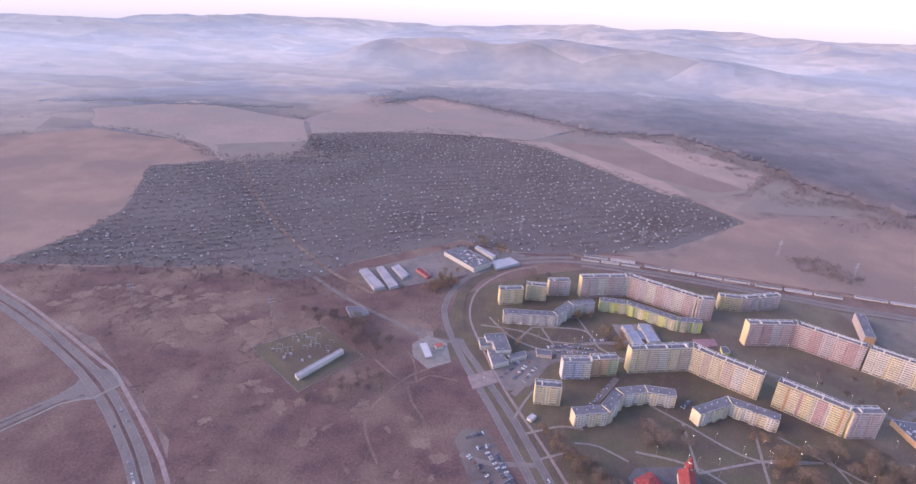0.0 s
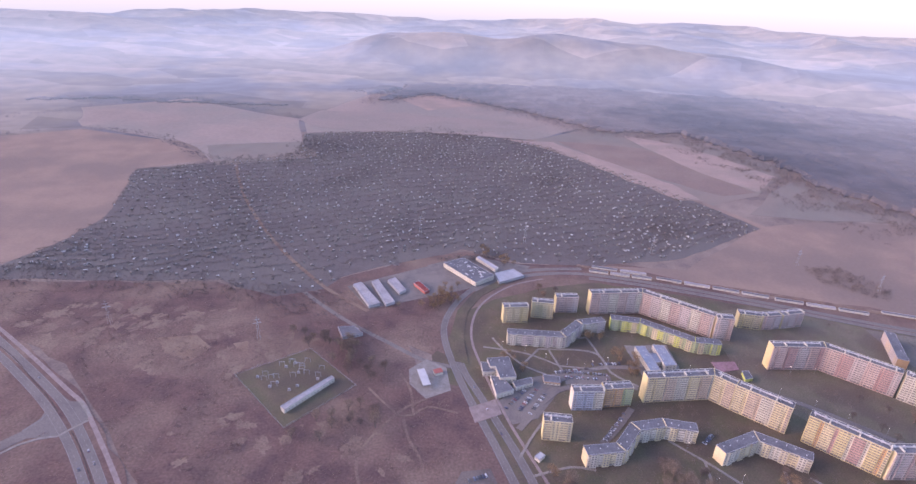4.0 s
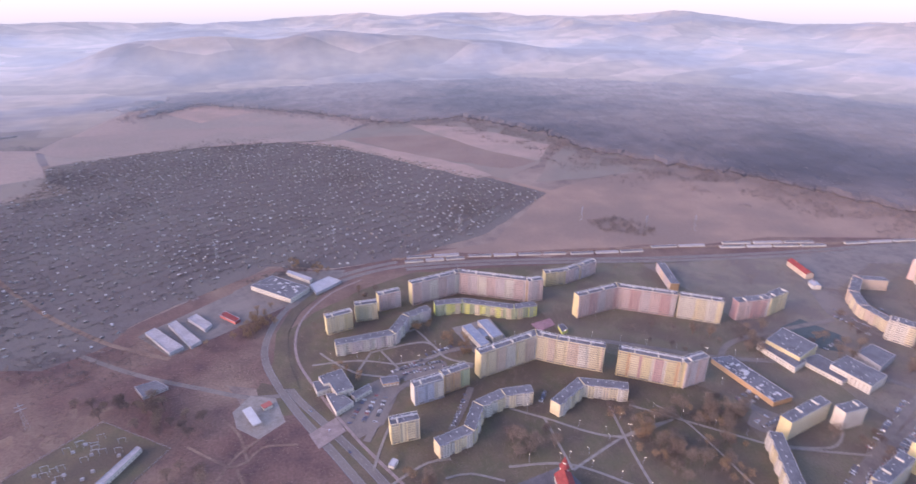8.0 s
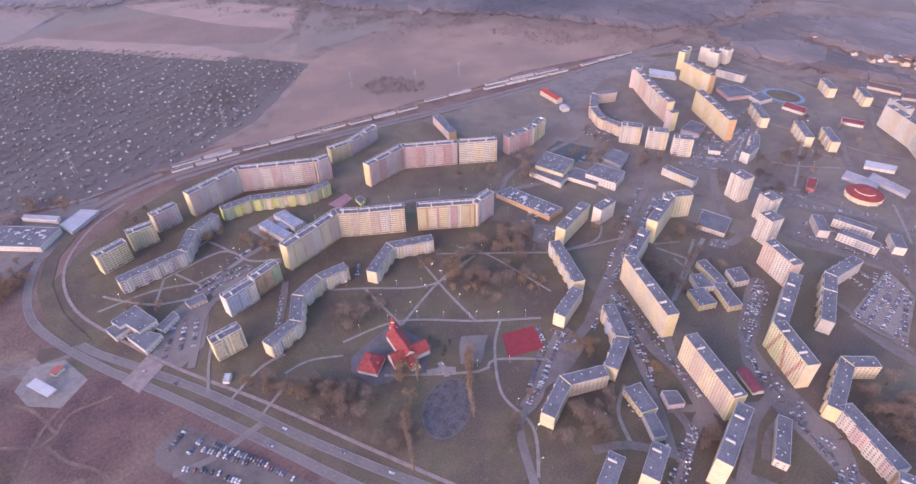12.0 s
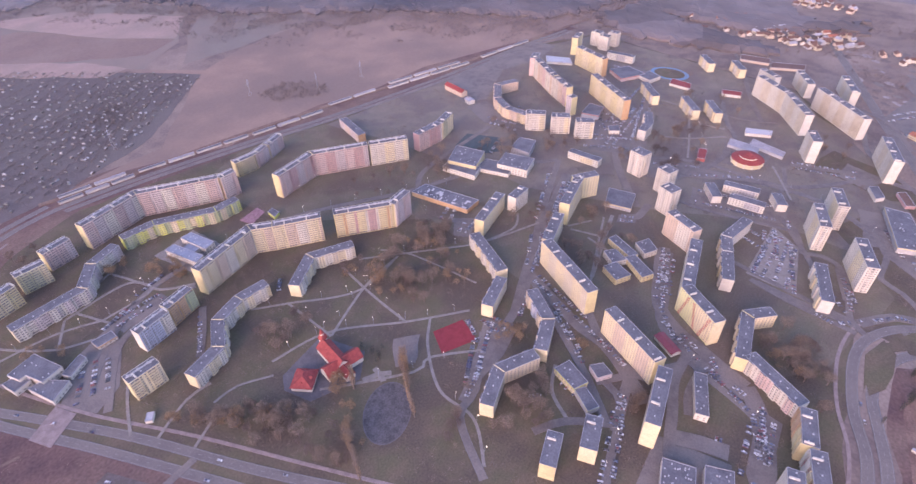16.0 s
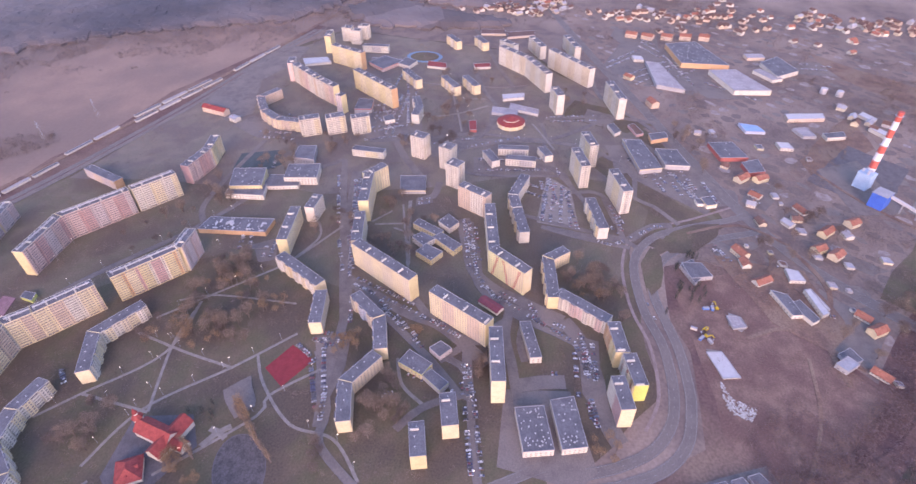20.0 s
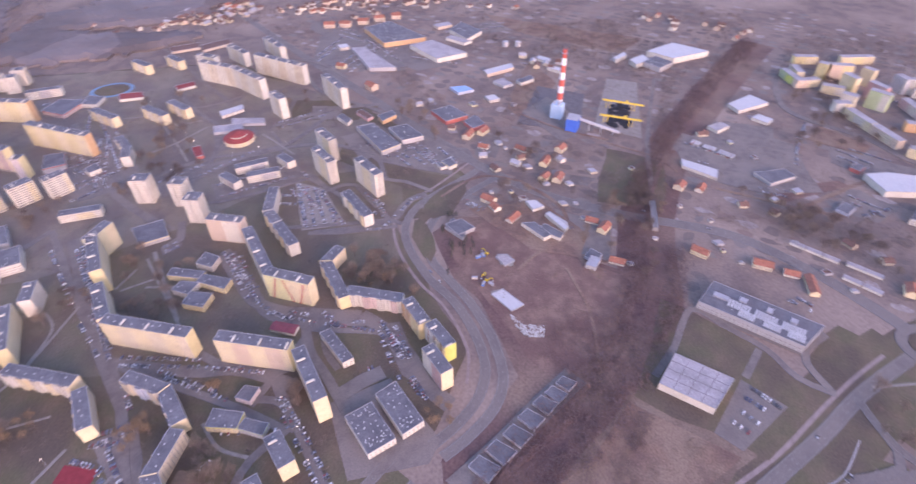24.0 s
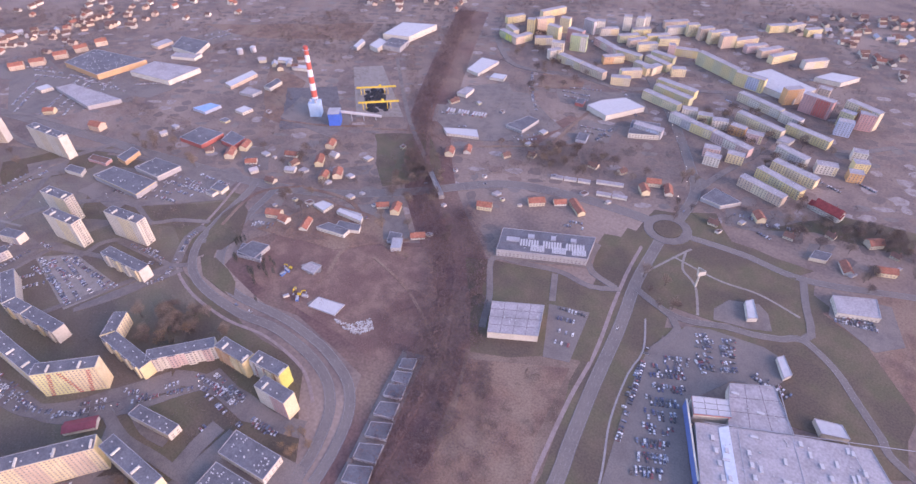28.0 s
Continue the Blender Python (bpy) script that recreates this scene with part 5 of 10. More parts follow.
block([(687, 82), (664, 71)], 3, [WHITE, GREY], "white three-storey corner house", pattern="w", back=False, hatches=False)
flat_hall("school_cube", [(542, 460), (548, 420), (588, 430), (582, 472)], 12, YELLOW, "cream three-storey school cube", lights=14)
flat_hall("school_hall", [(532, 462), (534, 413), (557, 418), (549, 463)], 7, WHITE, "low front wing of the school", trim=WHITE)
flat_hall("school_link", [(555, 425), (563, 379), (589, 382), (583, 424)], 5, WHITE, "link wing of the school")
flat_hall("school_wing", [(570, 400), (575, 358), (608, 364), (602, 405)], 11, WHITE, "white three-storey school wing", lights=12, trim=WHITE)
flat_hall("gym", [(623, 408), (620, 378), (657, 387), (654, 411)], 9, GREY, "school gym with dark roof")
flat_hall("shopping_centre", [(43, 585), (46, 571), (52, 571), (56, 551), (74, 554), (68, 590)], 9, WHITE, "shopping centre with stepped dark roofs", lights=6, trim=WHITE)
flat_hall("shopping_annexe", [(36, 582), (38, 564), (52, 566), (49, 581)], 6, WHITE, "low front of the shopping centre", trim=WHITE)
flat_hall("shopping_wing", [(46, 558), (51, 527), (70, 536), (59, 555)], 6, WHITE, "low wing of the shopping centre", trim=WHITE, lights=3)
flat_hall("shopping_wing", [(70, 550), (73, 541), (92, 550), (91, 559)], 5, WHITE, "narrow side wing of the shopping centre", trim=WHITE)
flat_hall("kiosk", [(105, 566), (105, 554), (122, 552), (123, 563)], 4, WHITE, "small kiosk with an orange front", trim=ORANGE)
flat_hall("supermarket", [(462, 461), (466, 381), (491, 380), (486, 457)], 6, ORANGE, "supermarket with a bright orange front and dark roof", windows=False, lights=30, skylights=14)
flat_hall("kindergarten", [(223, 623), (228, 576), (240, 579), (235, 624)], 7, WHITE, "white kindergarten wing with blue-grey roof", lights=10, roof=SLATE_BLUE)
flat_hall("kindergarten", [(246, 628), (248, 586), (262, 589), (259, 627)], 7, WHITE, "second white kindergarten wing", lights=10, roof=SLATE_BLUE)
flat_hall("kindergarten_link", [(236, 612), (238, 594), (249, 596), (248, 614)], 5, WHITE, "low white link between the kindergarten wings", roof=SLATE_BLUE)
flat_hall("works_hall", [(-15, 826), (33, 768), (61, 792), (16, 847)], 7, WHITE, "wide hall with white walls", lights=30, skylights=10, trim=WHITE)
flat_hall("store_shed", [(36, 854), (64, 815), (69, 822), (40, 860)], 5, WHITE, "long pink-roofed store shed", roof=METAL_GREY)
flat_hall("pavilion", [(735, 182), (736, 172), (765, 176), (763, 187)], 5, RED, "small red-roofed pavilion with a flat roof", roof=ROOF_RED, windows=False)
flat_hall("pavilion", [(758, 318), (745, 311), (752, 298), (769, 306)], 6, WHITE, "small white pavilion by a lawn")
flat_hall("store", [(777, 369), (780, 342), (813, 347), (815, 371)], 7, GREY, "grey-roofed store with red sign", trim=RED, windows=False)
flat_hall("school_wing", [(966, 397), (937, 364), (978, 336), (999, 375)], 6, PINK, "school with red and white roofs", trim=RED)
flat_hall("school_wing", [(966, 342), (955, 320), (981, 310), (995, 335)], 6, WHITE, "white school wing far away")
block([(1027, 426), (1026, 376)], 4, [WHITE, GREY], "low white block at the estate's edge", pattern="w", back=False, hatches=False)
block([(1081, 482), (1079, 464)], 9, [WHITE, CREAM], "white nine-storey tower at the estate's edge", pattern="w", depth=15, group="white towers")
block([(1066, 460), (1065, 442)], 9, [WHITE, CREAM], "white nine-storey tower at the estate's edge", pattern="w", depth=15, group="white towers")
block([(1094, 452), (1092, 434)], 9, [WHITE, CREAM], "white nine-storey tower at the estate's edge", pattern="w", depth=15, group="white towers")
block([(1015, 483), (1047, 486)], 11, [YELLOW, CREAM], "short yellow eleven-storey wing", pattern="w")
block([(883, 503), (911, 510)], 11, [PINK, WHITE], "short pink eleven-storey wing", pattern="w")
block([(776, 396), (771, 385)], 10, [LILAC, PINK], "lilac ten-storey wing with yellow end", pattern="w", end=YELLOW)
block([(813, 283), (779, 271), (752, 272)], 5, [WHITE, CREAM], "low white block with a jagged roofline", pattern="w")
block([(918, 324), (873, 290)], 5, [CREAM, WHITE], "low cream block behind the lawn", pattern="w")
block([(896, 252), (853, 222)], 5, [CREAM, WHITE], "low cream block far over the lawns", pattern="w", back=False)
block([(900, 216), (861, 191)], 5, [CREAM, WHITE], "low cream block far over the lawns", pattern="w", back=False)
block([(1092, 274), (1056, 249)], 5, [CREAM, WHITE], "low cream block far over the lawns", pattern="w", back=False)
block([(1091, 219), (1055, 197)], 5, [CREAM, WHITE], "low cream block far over the lawns", pattern="w", back=False)
block([(1053, 167), (1026, 138)], 8, [WHITE, BEIGE], "grey-white block far away", pattern="w", back=False)
block([(1077, 114), (1025, 90)], 8, [WHITE, BEIGE], "grey-white block far away", pattern="w", back=False)
block([(1090, 49), (1026, 28)], 8, [WHITE, BEIGE], "grey-white block far away", pattern="w", back=False)

# ---- things by the west road ----
flat_hall("substation_house", [(-167, 498), (-162, 493), (-123, 545), (-127, 549)], 5, WHITE, "long white substation house", roof=BITUMEN_LIGHT)
flat_hall("yard_shed", [(-141, 754), (-110, 698), (-96, 706), (-131, 762)], 4, GREY, "grey-roofed yard shed with a flat roof", roof=BITUMEN_LIGHT, windows=False)
flat_hall("yard_shed", [(-116, 764), (-88, 703), (-77, 711), (-108, 771)], 4, GREY, "grey-roofed yard shed with a flat roof", roof=BITUMEN_LIGHT, windows=False)
flat_hall("yard_shed", [(-94, 770), (-73, 735), (-65, 745), (-84, 779)], 4, GREY, "grey-roofed yard shed with a flat roof", roof=BITUMEN_LIGHT, windows=False)
flat_hall("yard_shed", [(-56, 765), (-38, 740), (-32, 746), (-49, 772)], 4, RED, "yard shed with a red roof", roof=ROOF_RED, windows=False)
flat_hall("yard_shed", [(63, 805), (68, 777), (107, 801), (92, 821)], 4, GREY, "blue-grey storage sheds with a flat roof", roof=METAL_GREY, windows=False)
flat_hall("workshop", [(-140, 645), (-130, 624), (-107, 633), (-120, 648)], 4, GREY, "small grey garden workshop")

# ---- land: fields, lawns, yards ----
# Far and middle lawns: winter lawn paled to stand in for haze.
LAWN_HAZED = material("hazed_lawn", (0.16, 0.132, 0.106), 0.95, 0.2, 22, 1.6, 0.25, tint=(0.182, 0.145, 0.12), far=(48, (0.14, 0.11, 0.098)))
LAWN_HALF_HAZED = material("half_hazed_lawn", (0.130, 0.110, 0.077), 0.95, 0.2, 22, 1.6, 0.25, tint=(0.152, 0.118, 0.088), far=(48, (0.115, 0.088, 0.071)))
SITE_SOIL = material("site_soil", (0.192, 0.12, 0.095), 0.95, 0.22, 13, 1.6, 0.3, tint=(0.14, 0.084, 0.072), far=(30, (0.132, 0.076, 0.067)))
FIELD_BROWN = material("ploughed_strip", (0.19, 0.128, 0.108), 0.95, 0.1, 60, 6.0, 0.1, tint=(0.17, 0.118, 0.102), far=(150, (0.2, 0.142, 0.12)))
FIELD_PALE = material("dry_meadow", (0.29, 0.2, 0.17), 0.95, 0.1, 40, 5.0, 0.1, tint=(0.255, 0.182, 0.155), far=(130, (0.23, 0.17, 0.145)))
FIELD_DULL = material("dull_field", (0.215, 0.168, 0.148), 0.95, 0.1, 70, 8.0, 0.1, tint=(0.195, 0.155, 0.135), far=(200, (0.225, 0.17, 0.15)))
# Distance haze over the far fields is put into their paler colour.
FIELD_HAZED = material("hazed_field", (0.255, 0.19, 0.165), 0.95, 0.08, 160, 12.0, 0.1, tint=(0.225, 0.168, 0.146), far=(300, (0.205, 0.168, 0.148)))
ESTATE = [(40, 524), (20, 600), (25, 690), (60, 770), (130, 800), (310, 785), (600, 690), (1000, 590), (1150, 500), (1050, 100), (700, -110), (560, -140), (500, -30), (300, -30), (235, 20), (180, 170), (110, 350)]
patch("lawn_estate", ESTATE, LAWN, -0.06, "dull winter lawn between the blocks", rough=9)
patch("lawn_far_estate", [(560, 690), (1000, 585), (1145, 500), (1048, 105), (700, -100), (600, -110), (640, 60), (560, 300)], LAWN_HAZED, -0.06, "lawn of the far estate, paled for haze", rough=14)
patch("lawn_inner_estate", [(420, 738), (560, 692), (566, 300), (646, 60), (604, -108), (560, -130), (505, -28), (440, -18), (375, 60), (395, 200), (400, 300), (440, 420), (330, 560), (350, 720)], LAWN_HALF_HAZED, -0.064, "lawn between the blocks, slightly paled for haze", rough=14)
patch("scrub_land", [(-30, 560), (-60, 640), (-190, 735), (-420, 745), (-700, 690), (-420, 560), (-260, 400), (-160, 200), (0, 0), (170, 80), (120, 250), (60, 440), (20, 540)], SCRUB_SOIL, 0.02, "reddish brown overgrown waste land", rough=9)
DRY_LAND = [(-594, 647), (-463, 687), (-285, 686), (-157, 622), (-242, 530), (-329, 546), (-441, 586)]
DRY = random.Random(14)
dry = Geo()
DRY_Z = lifted(0.02)
for x, y in scatter(DRY_LAND, 110, DRY) + scatter([(-300, 500), (-60, 480), (60, 300), (-40, 150), (-160, 300)], 60, DRY):
    r, lean, turn = DRY.uniform(2, 9) + 9 * DRY.random() ** 4, DRY.uniform(0.3, 0.8), DRY.uniform(0, 3.1)
    ring = []
    for a in np.linspace(0, 2 * math.pi, 33)[:-1]:
        k = r * (1 + 0.75 * noise.noise(Vector((x + 1.7 * math.cos(a), y + 1.7 * math.sin(a), 2.0))) + 0.3 * noise.noise(Vector((x + 5 * math.cos(a), y + 5 * math.sin(a), 7.0))))
        u, w = k * math.cos(a), k * lean * math.sin(a)
        ring.append((x + u * math.cos(turn) - w * math.sin(turn), y + u * math.sin(turn) + w * math.cos(turn)))
    DRY_Z += 0.0003
    dry.prism(ring, -0.01, DRY_Z)
dry.thing("grass_dry", [DRY_GRASS], (0, 0, 0), label="pale dry grass in ragged patches", kind="structure")
patch("ground_sand", [(-348, 614), (-308, 624), (-279, 599), (-293, 572), (-326, 582)], SOIL, 0.04, "bare sandy ground", rough=5)
patch("ground_sand_small", [(-257, 607), (-241, 615), (-235, 596), (-247, 591)], SOIL, 0.04, "bare sandy ground", rough=3)
patch("field_west", [(-1214, 1451), (-1038, 1569), (-793, 1507), (-594, 1340), (-713, 1245), (-618, 956), (-637, 845), (-690, 740), (-1100, 700), (-1600, 1000)], FIELD, 0.03, "bare pinkish brown stubble field", rough=22)
patch("field_northwest", [(-1196, 1844), (-968, 2044), (-502, 1801), (-397, 1405), (-569, 1307), (-720, 1487), (-1052, 1605)], FIELD_HAZED, 0.05, "bare brown field", rough=22)
patch("field_north", [(-484, 1805), (-349, 2290), (-66, 2292), (236, 2004), (466, 1905), (201, 1650), (-153, 1699), (-438, 1623)], FIELD_HAZED, 0.03, "pale bare field behind the gardens", rough=22)
patch("field_east", [(366, 853), (579, 1030), (692, 1076), (891, 1074), (1150, 940), (1500, 760), (1700, 560), (1300, 540), (1125, 577), (878, 669), (595, 748), (426, 779), (240, 850)], FIELD, 0.03, "pinkish dry meadow behind the ring road", rough=22)
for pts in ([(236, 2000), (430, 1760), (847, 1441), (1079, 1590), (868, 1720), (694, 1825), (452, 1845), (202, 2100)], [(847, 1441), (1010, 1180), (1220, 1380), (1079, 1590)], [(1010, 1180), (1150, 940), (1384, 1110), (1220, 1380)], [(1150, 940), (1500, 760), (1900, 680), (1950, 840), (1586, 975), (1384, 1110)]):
    patch("field_margin", pts, FIELD_HAZED, 0.02, "dry strip along the forest, paled for haze")
patch("scrub_west", [(-250, 335), (-306, 403), (-434, 518), (-601, 633), (-760, 698), (-1000, 640), (-900, 300), (-600, 0), (-300, 100), (-190, 250)], SCRUB_SOIL, 0.02, "brown overgrown land beside the road", rough=9)
patch("field_crop", [(201, 1650), (550, 1921), (847, 1441), (671, 1228), (533, 1152), (444, 1285)], FIELD_GREEN, 0.05, "dull green winter crop", rough=22)
patch("field_far_crop", [(600, 1100), (700, 1240), (870, 1400), (1010, 1180), (900, 1085), (700, 1085)], FIELD_GREEN, 0.05, "dull green winter crop strip", rough=22)
patch("allotment_ground", [(-670, 736), (-631, 851), (-616, 963), (-713, 1245), (-569, 1307), (-397, 1405), (-438, 1623), (-153, 1699), (201, 1650), (444, 1285), (582, 1038), (381, 893), (218, 848), (102, 853), (13, 893), (-160, 784), (-178, 743), (-241, 718), (-333, 758), (-418, 750)], PLOTS, 0.04, "dark soil of the garden plots", rough=9)
patch("lawn_north", [(-90, 300), (-70, 200), (0, 150), (0, 160)], LAWN, 0.03, "worn grass")
patch("meadow_market", [(289, -233), (217, -279), (151, -288), (125, -199), (153, -181), (208, -139)], LAWN, 0.04, "mown lawn round the supermarket", rough=9)
patch("meadow_roundabout", [(120, -405), (140, -330), (120, -300), (60, -320), (-10, -360), (0, -425), (60, -420)], LAWN, 0.04, "lawn beside the roundabout", rough=9)
patch("meadow_south", [(115, -290), (100, -250), (88, -200), (60, -110), (95, -110), (110, -200)], LAWN, 0.04, "grass verge with a ditch", rough=9)
patch("field_south", [(205, -135), (125, -183), (108, -113), (94, -84), (100, 0), (149, -15), (168, -86)], SOIL, 0.05, "bare brown meadow by the railway", rough=22)
patch("building_site", [(469, -126), (386, -173), (326, -219), (262, -150), (240, -90), (280, -80), (337, -75), (416, -65), (446, -71)], SITE_SOIL, 0.05, "brown soil of the building site", rough=9)
patch("field_ploughed", [(-60, -380), (-20, -400), (-60, -470), (-300, -500), (-300, -330), (-120, -300)], SOIL, 0.03, "dark ploughed field", rough=22)
patch("car_park_retail", [(1212, -59), (1163, -136), (1103, -131), (1025, -164), (972, -193), (913, -228), (905, -270), (894, -243), (892, -182), (940, -155), (1028, -132), (1093, -75), (1165, -46)], ASPHALT, 0.062, "wide grey car park between the stores")
patch("yard_plant", [(758, -343), (703, -397), (598, -324), (661, -259)], YARD_DARK, 0.058, "dark cinder yard of the heating plant", rough=3)
patch("yard_bus", [(554, -456), (469, -488), (449, -469), (517, -413)], ASPHALT_OLD, 0.06, "worn asphalt yard of the bus depot", rough=3)
patch("yard_villa", [(520, -251), (494, -287), (483, -267), (500, -243)], ASPHALT_OLD, 0.062, "asphalt yard behind the houses", rough=2)
patch("ground_terrace", [(386, -455), (376, -561), (362, -562), (363, -456)], SITE_SOIL, 0.058, "brown strip of bare earth", rough=4)
patch("meadow_station", [(100, -388), (21, -428), (-9, -349), (8, -338), (23, -361), (44, -373), (78, -358)], LAWN, 0.055, "mown lawn round the filling station", rough=4)
patch("meadow_works", [(202, -359), (162, -375), (154, -300), (180, -299), (190, -326)], LAWN, 0.055, "dull grass beside the factory", rough=4)
patch("meadow_store", [(-15, -345), (20, -320), (0, -290), (-20, -250), (-100, -275), (-70, -310)], LAWN, 0.05, "dry grass behind the store", rough=9)
patch("yard_substation", [(-233, 550), (-163, 602), (-99, 540), (-157, 473)], LAWN, 0.05, "worn grass of the fenced substation")
patch("yard_depot", [(-150, 755), (-16, 842), (23, 761), (-110, 695)], ASPHALT_OLD, 0.06, "grey yard of the depot")
patch("yard_hall", [(-40, 830), (20, 870), (120, 840), (90, 790), (40, 750), (-10, 790)], ASPHALT_OLD, 0.05, "grey yard round the hall")
patch("forecourt_filling_station", [(-45, 571), (-27, 591), (-3, 577), (3, 538), (-23, 523), (-42, 546)], PAVING, 0.08, "pale concrete forecourt")
patch("car_park_park", [(15, 428), (41, 433), (65, 362), (84, 310), (60, 300), (24, 364), (9, 413)], YARD_SOIL, 0.07, "asphalt car park by the main road")
patch("car_park_shopping", [(50, 520), (89, 564), (133, 578), (118, 540), (92, 500), (66, 490)], ASPHALT_OLD, 0.07, "asphalt car park of the shopping centre")
patch("car_park_store", [(90, -249), (81, -270), (77, -295), (57, -307), (14, -318), (0, -316), (-11, -292), (-5, -279), (22, -264), (43, -217), (6, -150), (56, -105), (75, -173), (87, -221)], ASPHALT, 0.08, "wide car park of the hypermarket")
patch("car_park_market", [(187, -235), (152, -251), (135, -190), (156, -180)], ASPHALT, 0.07, "asphalt car park of the supermarket")
patch("car_park_slabs", [(632, 68), (604, 37), (522, 28), (531, 77)], PAVING, 0.07, "paved car park with rows of bays")
patch("car_park_court", [(331, 275), (335, 241), (300, 236), (258, 240), (262, 252), (300, 262)], ASPHALT_OLD, 0.07, "asphalt car park beside the court")
patch("car_park_yard", [(363, 33), (300, 30), (285, 22), (300, 14), (358, 14)], ASPHALT_OLD, 0.07, "asphalt yard between the blocks")
patch("square_pavilion", [(295, 95), (300, 40), (230, 20), (215, 35), (225, 95)], ASPHALT_OLD, 0.05, "paved square round the shopping pavilion")
patch("car_park_far_store", [(1120, -60), (1000, -20), (960, -60), (900, -160), (1010, -230), (1090, -200)], ASPHALT, 0.06, "wide car park of the far stores")
patch("car_park_market_hall", [(700, -20), (640, -40), (570, -120), (620, -150), (700, -110)], ASPHALT_OLD, 0.05, "asphalt yard of the stores")
patch("coal_yard", [(739, -461), (707, -498), (554, -398), (606, -353)], PAVING, 0.05, "concrete yard of the heating plant")
patch("plant_yard", [(690, -280), (720, -340), (600, -350), (590, -290)], ASPHALT_OLD, 0.05, "dark grey yard of the heating plant")
patch("yard_kindergarten", [(214, 634), (220, 566), (268, 572), (268, 638)], PAVING, 0.05, "pale paved yard of the kindergarten", rough=1)
for pts in ([(806, 362), (738, 301), (736, 254), (804, 268), (857, 313), (843, 342)], [(715, 542), (683, 489), (693, 435), (711, 385), (733, 439), (730, 485), (750, 525)], [(776, 628), (728, 556), (756, 528), (877, 567), (962, 535), (1044, 539), (1042, 590), (921, 614)]):
    patch("yard_far_estate", pts, ASPHALT_OLD, 0.05, "grey asphalt yard among the far blocks", rough=3)
patch("churchyard", [(176, 388), (228, 392), (236, 345), (210, 328), (170, 348), (166, 375)], YARD_DARK, 0.06, "grey paved churchyard")

court = patch("sports_court", [(289, 306), (317, 291), (303, 266), (272, 284)], material("red_tartan", (0.24, 0.035, 0.04), 0.85, 0.15, 5, 0.6, 0.05), 0.09, "dark red tartan sports court")
WATER = glass("pond_water", (0.10, 0.10, 0.12), 0.3)
pond = [(197 + 29 * math.cos(a) * math.cos(0.5) - 19 * math.sin(a) * math.sin(0.5), 287 + 29 * math.cos(a) * math.sin(0.5) + 19 * math.sin(a) * math.cos(0.5)) for a in np.linspace(0, 2 * math.pi, 36)[:-1]]
patch("pond_rim", [(197 + (x - 197) * 1.04, 287 + (y - 287) * 1.04) for x, y in pond], YARD_DARK, 0.14, "dark worn rim of the pond")
patch("water_pond", pond, material("pond_basin", (0.1, 0.088, 0.09), 0.9, 0.3, 7, 1.4, 0.05), 0.16, "shallow grey pond basin with wet streaks")

# ---- estate streets and paths ----
for pts, w in (
    ([(640, 342), (615, 335), (482, 295), (416, 269), (378, 231), (321, 167), (282, 130)], 6.5),
    ([(322, 150), (306, 128), (251, 117), (190, 103)], 6),
    ([(693, 273), (717, 141), (714, 26), (648, -55)], 7),
    ([(522, 153), (451, 140), (387, 99), (346, 27), (290, 20)], 6),
    ([(507, -25), (515, 32), (522, 65)], 6),
    ([(314, 266), (256, 238), (225, 234), (190, 190)], 6),
    ([(693, 273), (767, 335), (919, 376)], 7),
    ([(74, 515), (100, 542), (126, 564), (200, 590), (340, 560), (470, 470), (560, 420), (640, 342)], 6),
):
    ribbon("street_estate", pts, w, ASPHALT_OLD, 0.09, "worn asphalt street between the blocks")
for pts in (
    [(182, 408), (236, 389), (286, 335), (331, 292)], [(216, 476), (242, 451), (293, 404), (359, 403)], [(242, 451), (233, 384)],
    [(233, 384), (304, 402), (359, 403)], [(312, 442), (296, 385), (285, 334)], [(332, 436), (422, 341)],
    [(301, 318), (272, 300), (238, 263), (230, 224), (199, 195)], [(183, 350), (242, 293), (262, 291), (297, 253)],
    [(546, 239), (424, 206)], [(40, 620), (90, 610), (128, 588)], [(128, 588), (179, 587), (177, 618), (170, 649)], [(170, 649), (113, 630)],
    [(480, 270), (424, 232), (424, 206)], [(500, 240), (470, 160)], [(422, 341), (470, 320), (500, 330)],
):
    ribbon("path_park", pts, 2.6, PAVING, 0.07, "pale gravel footpath", kerb=False, step=6)
ribbon("pavement_main", [(165, 200), (131, 300), (97, 402), (62, 494), (37, 582), (26, 640), (32, 695), (52, 738), (90, 778), (135, 800)], 3.0, PAVING_RED, 0.08, "reddish paved footway", kerb=False)
ribbon("pavement_bend", [(588, -150), (556, -95), (536, -52), (508, -26), (478, -17), (444, -15), (400, -20), (363, -31), (326, -34), (297, -31), (270, -18)], 3.0, PAVING_RED, 0.08, "reddish paved footway", kerb=False)
for pts in ([(-85, 537), (-67, 516), (-47, 496), (-34, 498), (-20, 511), (11, 503)], [(-34, 498), (-40, 536), (-54, 563)], [(-43, 492), (-36, 466), (-22, 439), (-13, 400)]):
    ribbon("track_grass", pts, 2.6, DRY_GRASS, 0.05, "trodden track through dry grass", kerb=False)
ribbon("track_scrub", [(-22, 523), (-50, 500), (-80, 440), (-60, 380)], 3, DRY_GRASS, 0.05, "pale earth track", kerb=False)
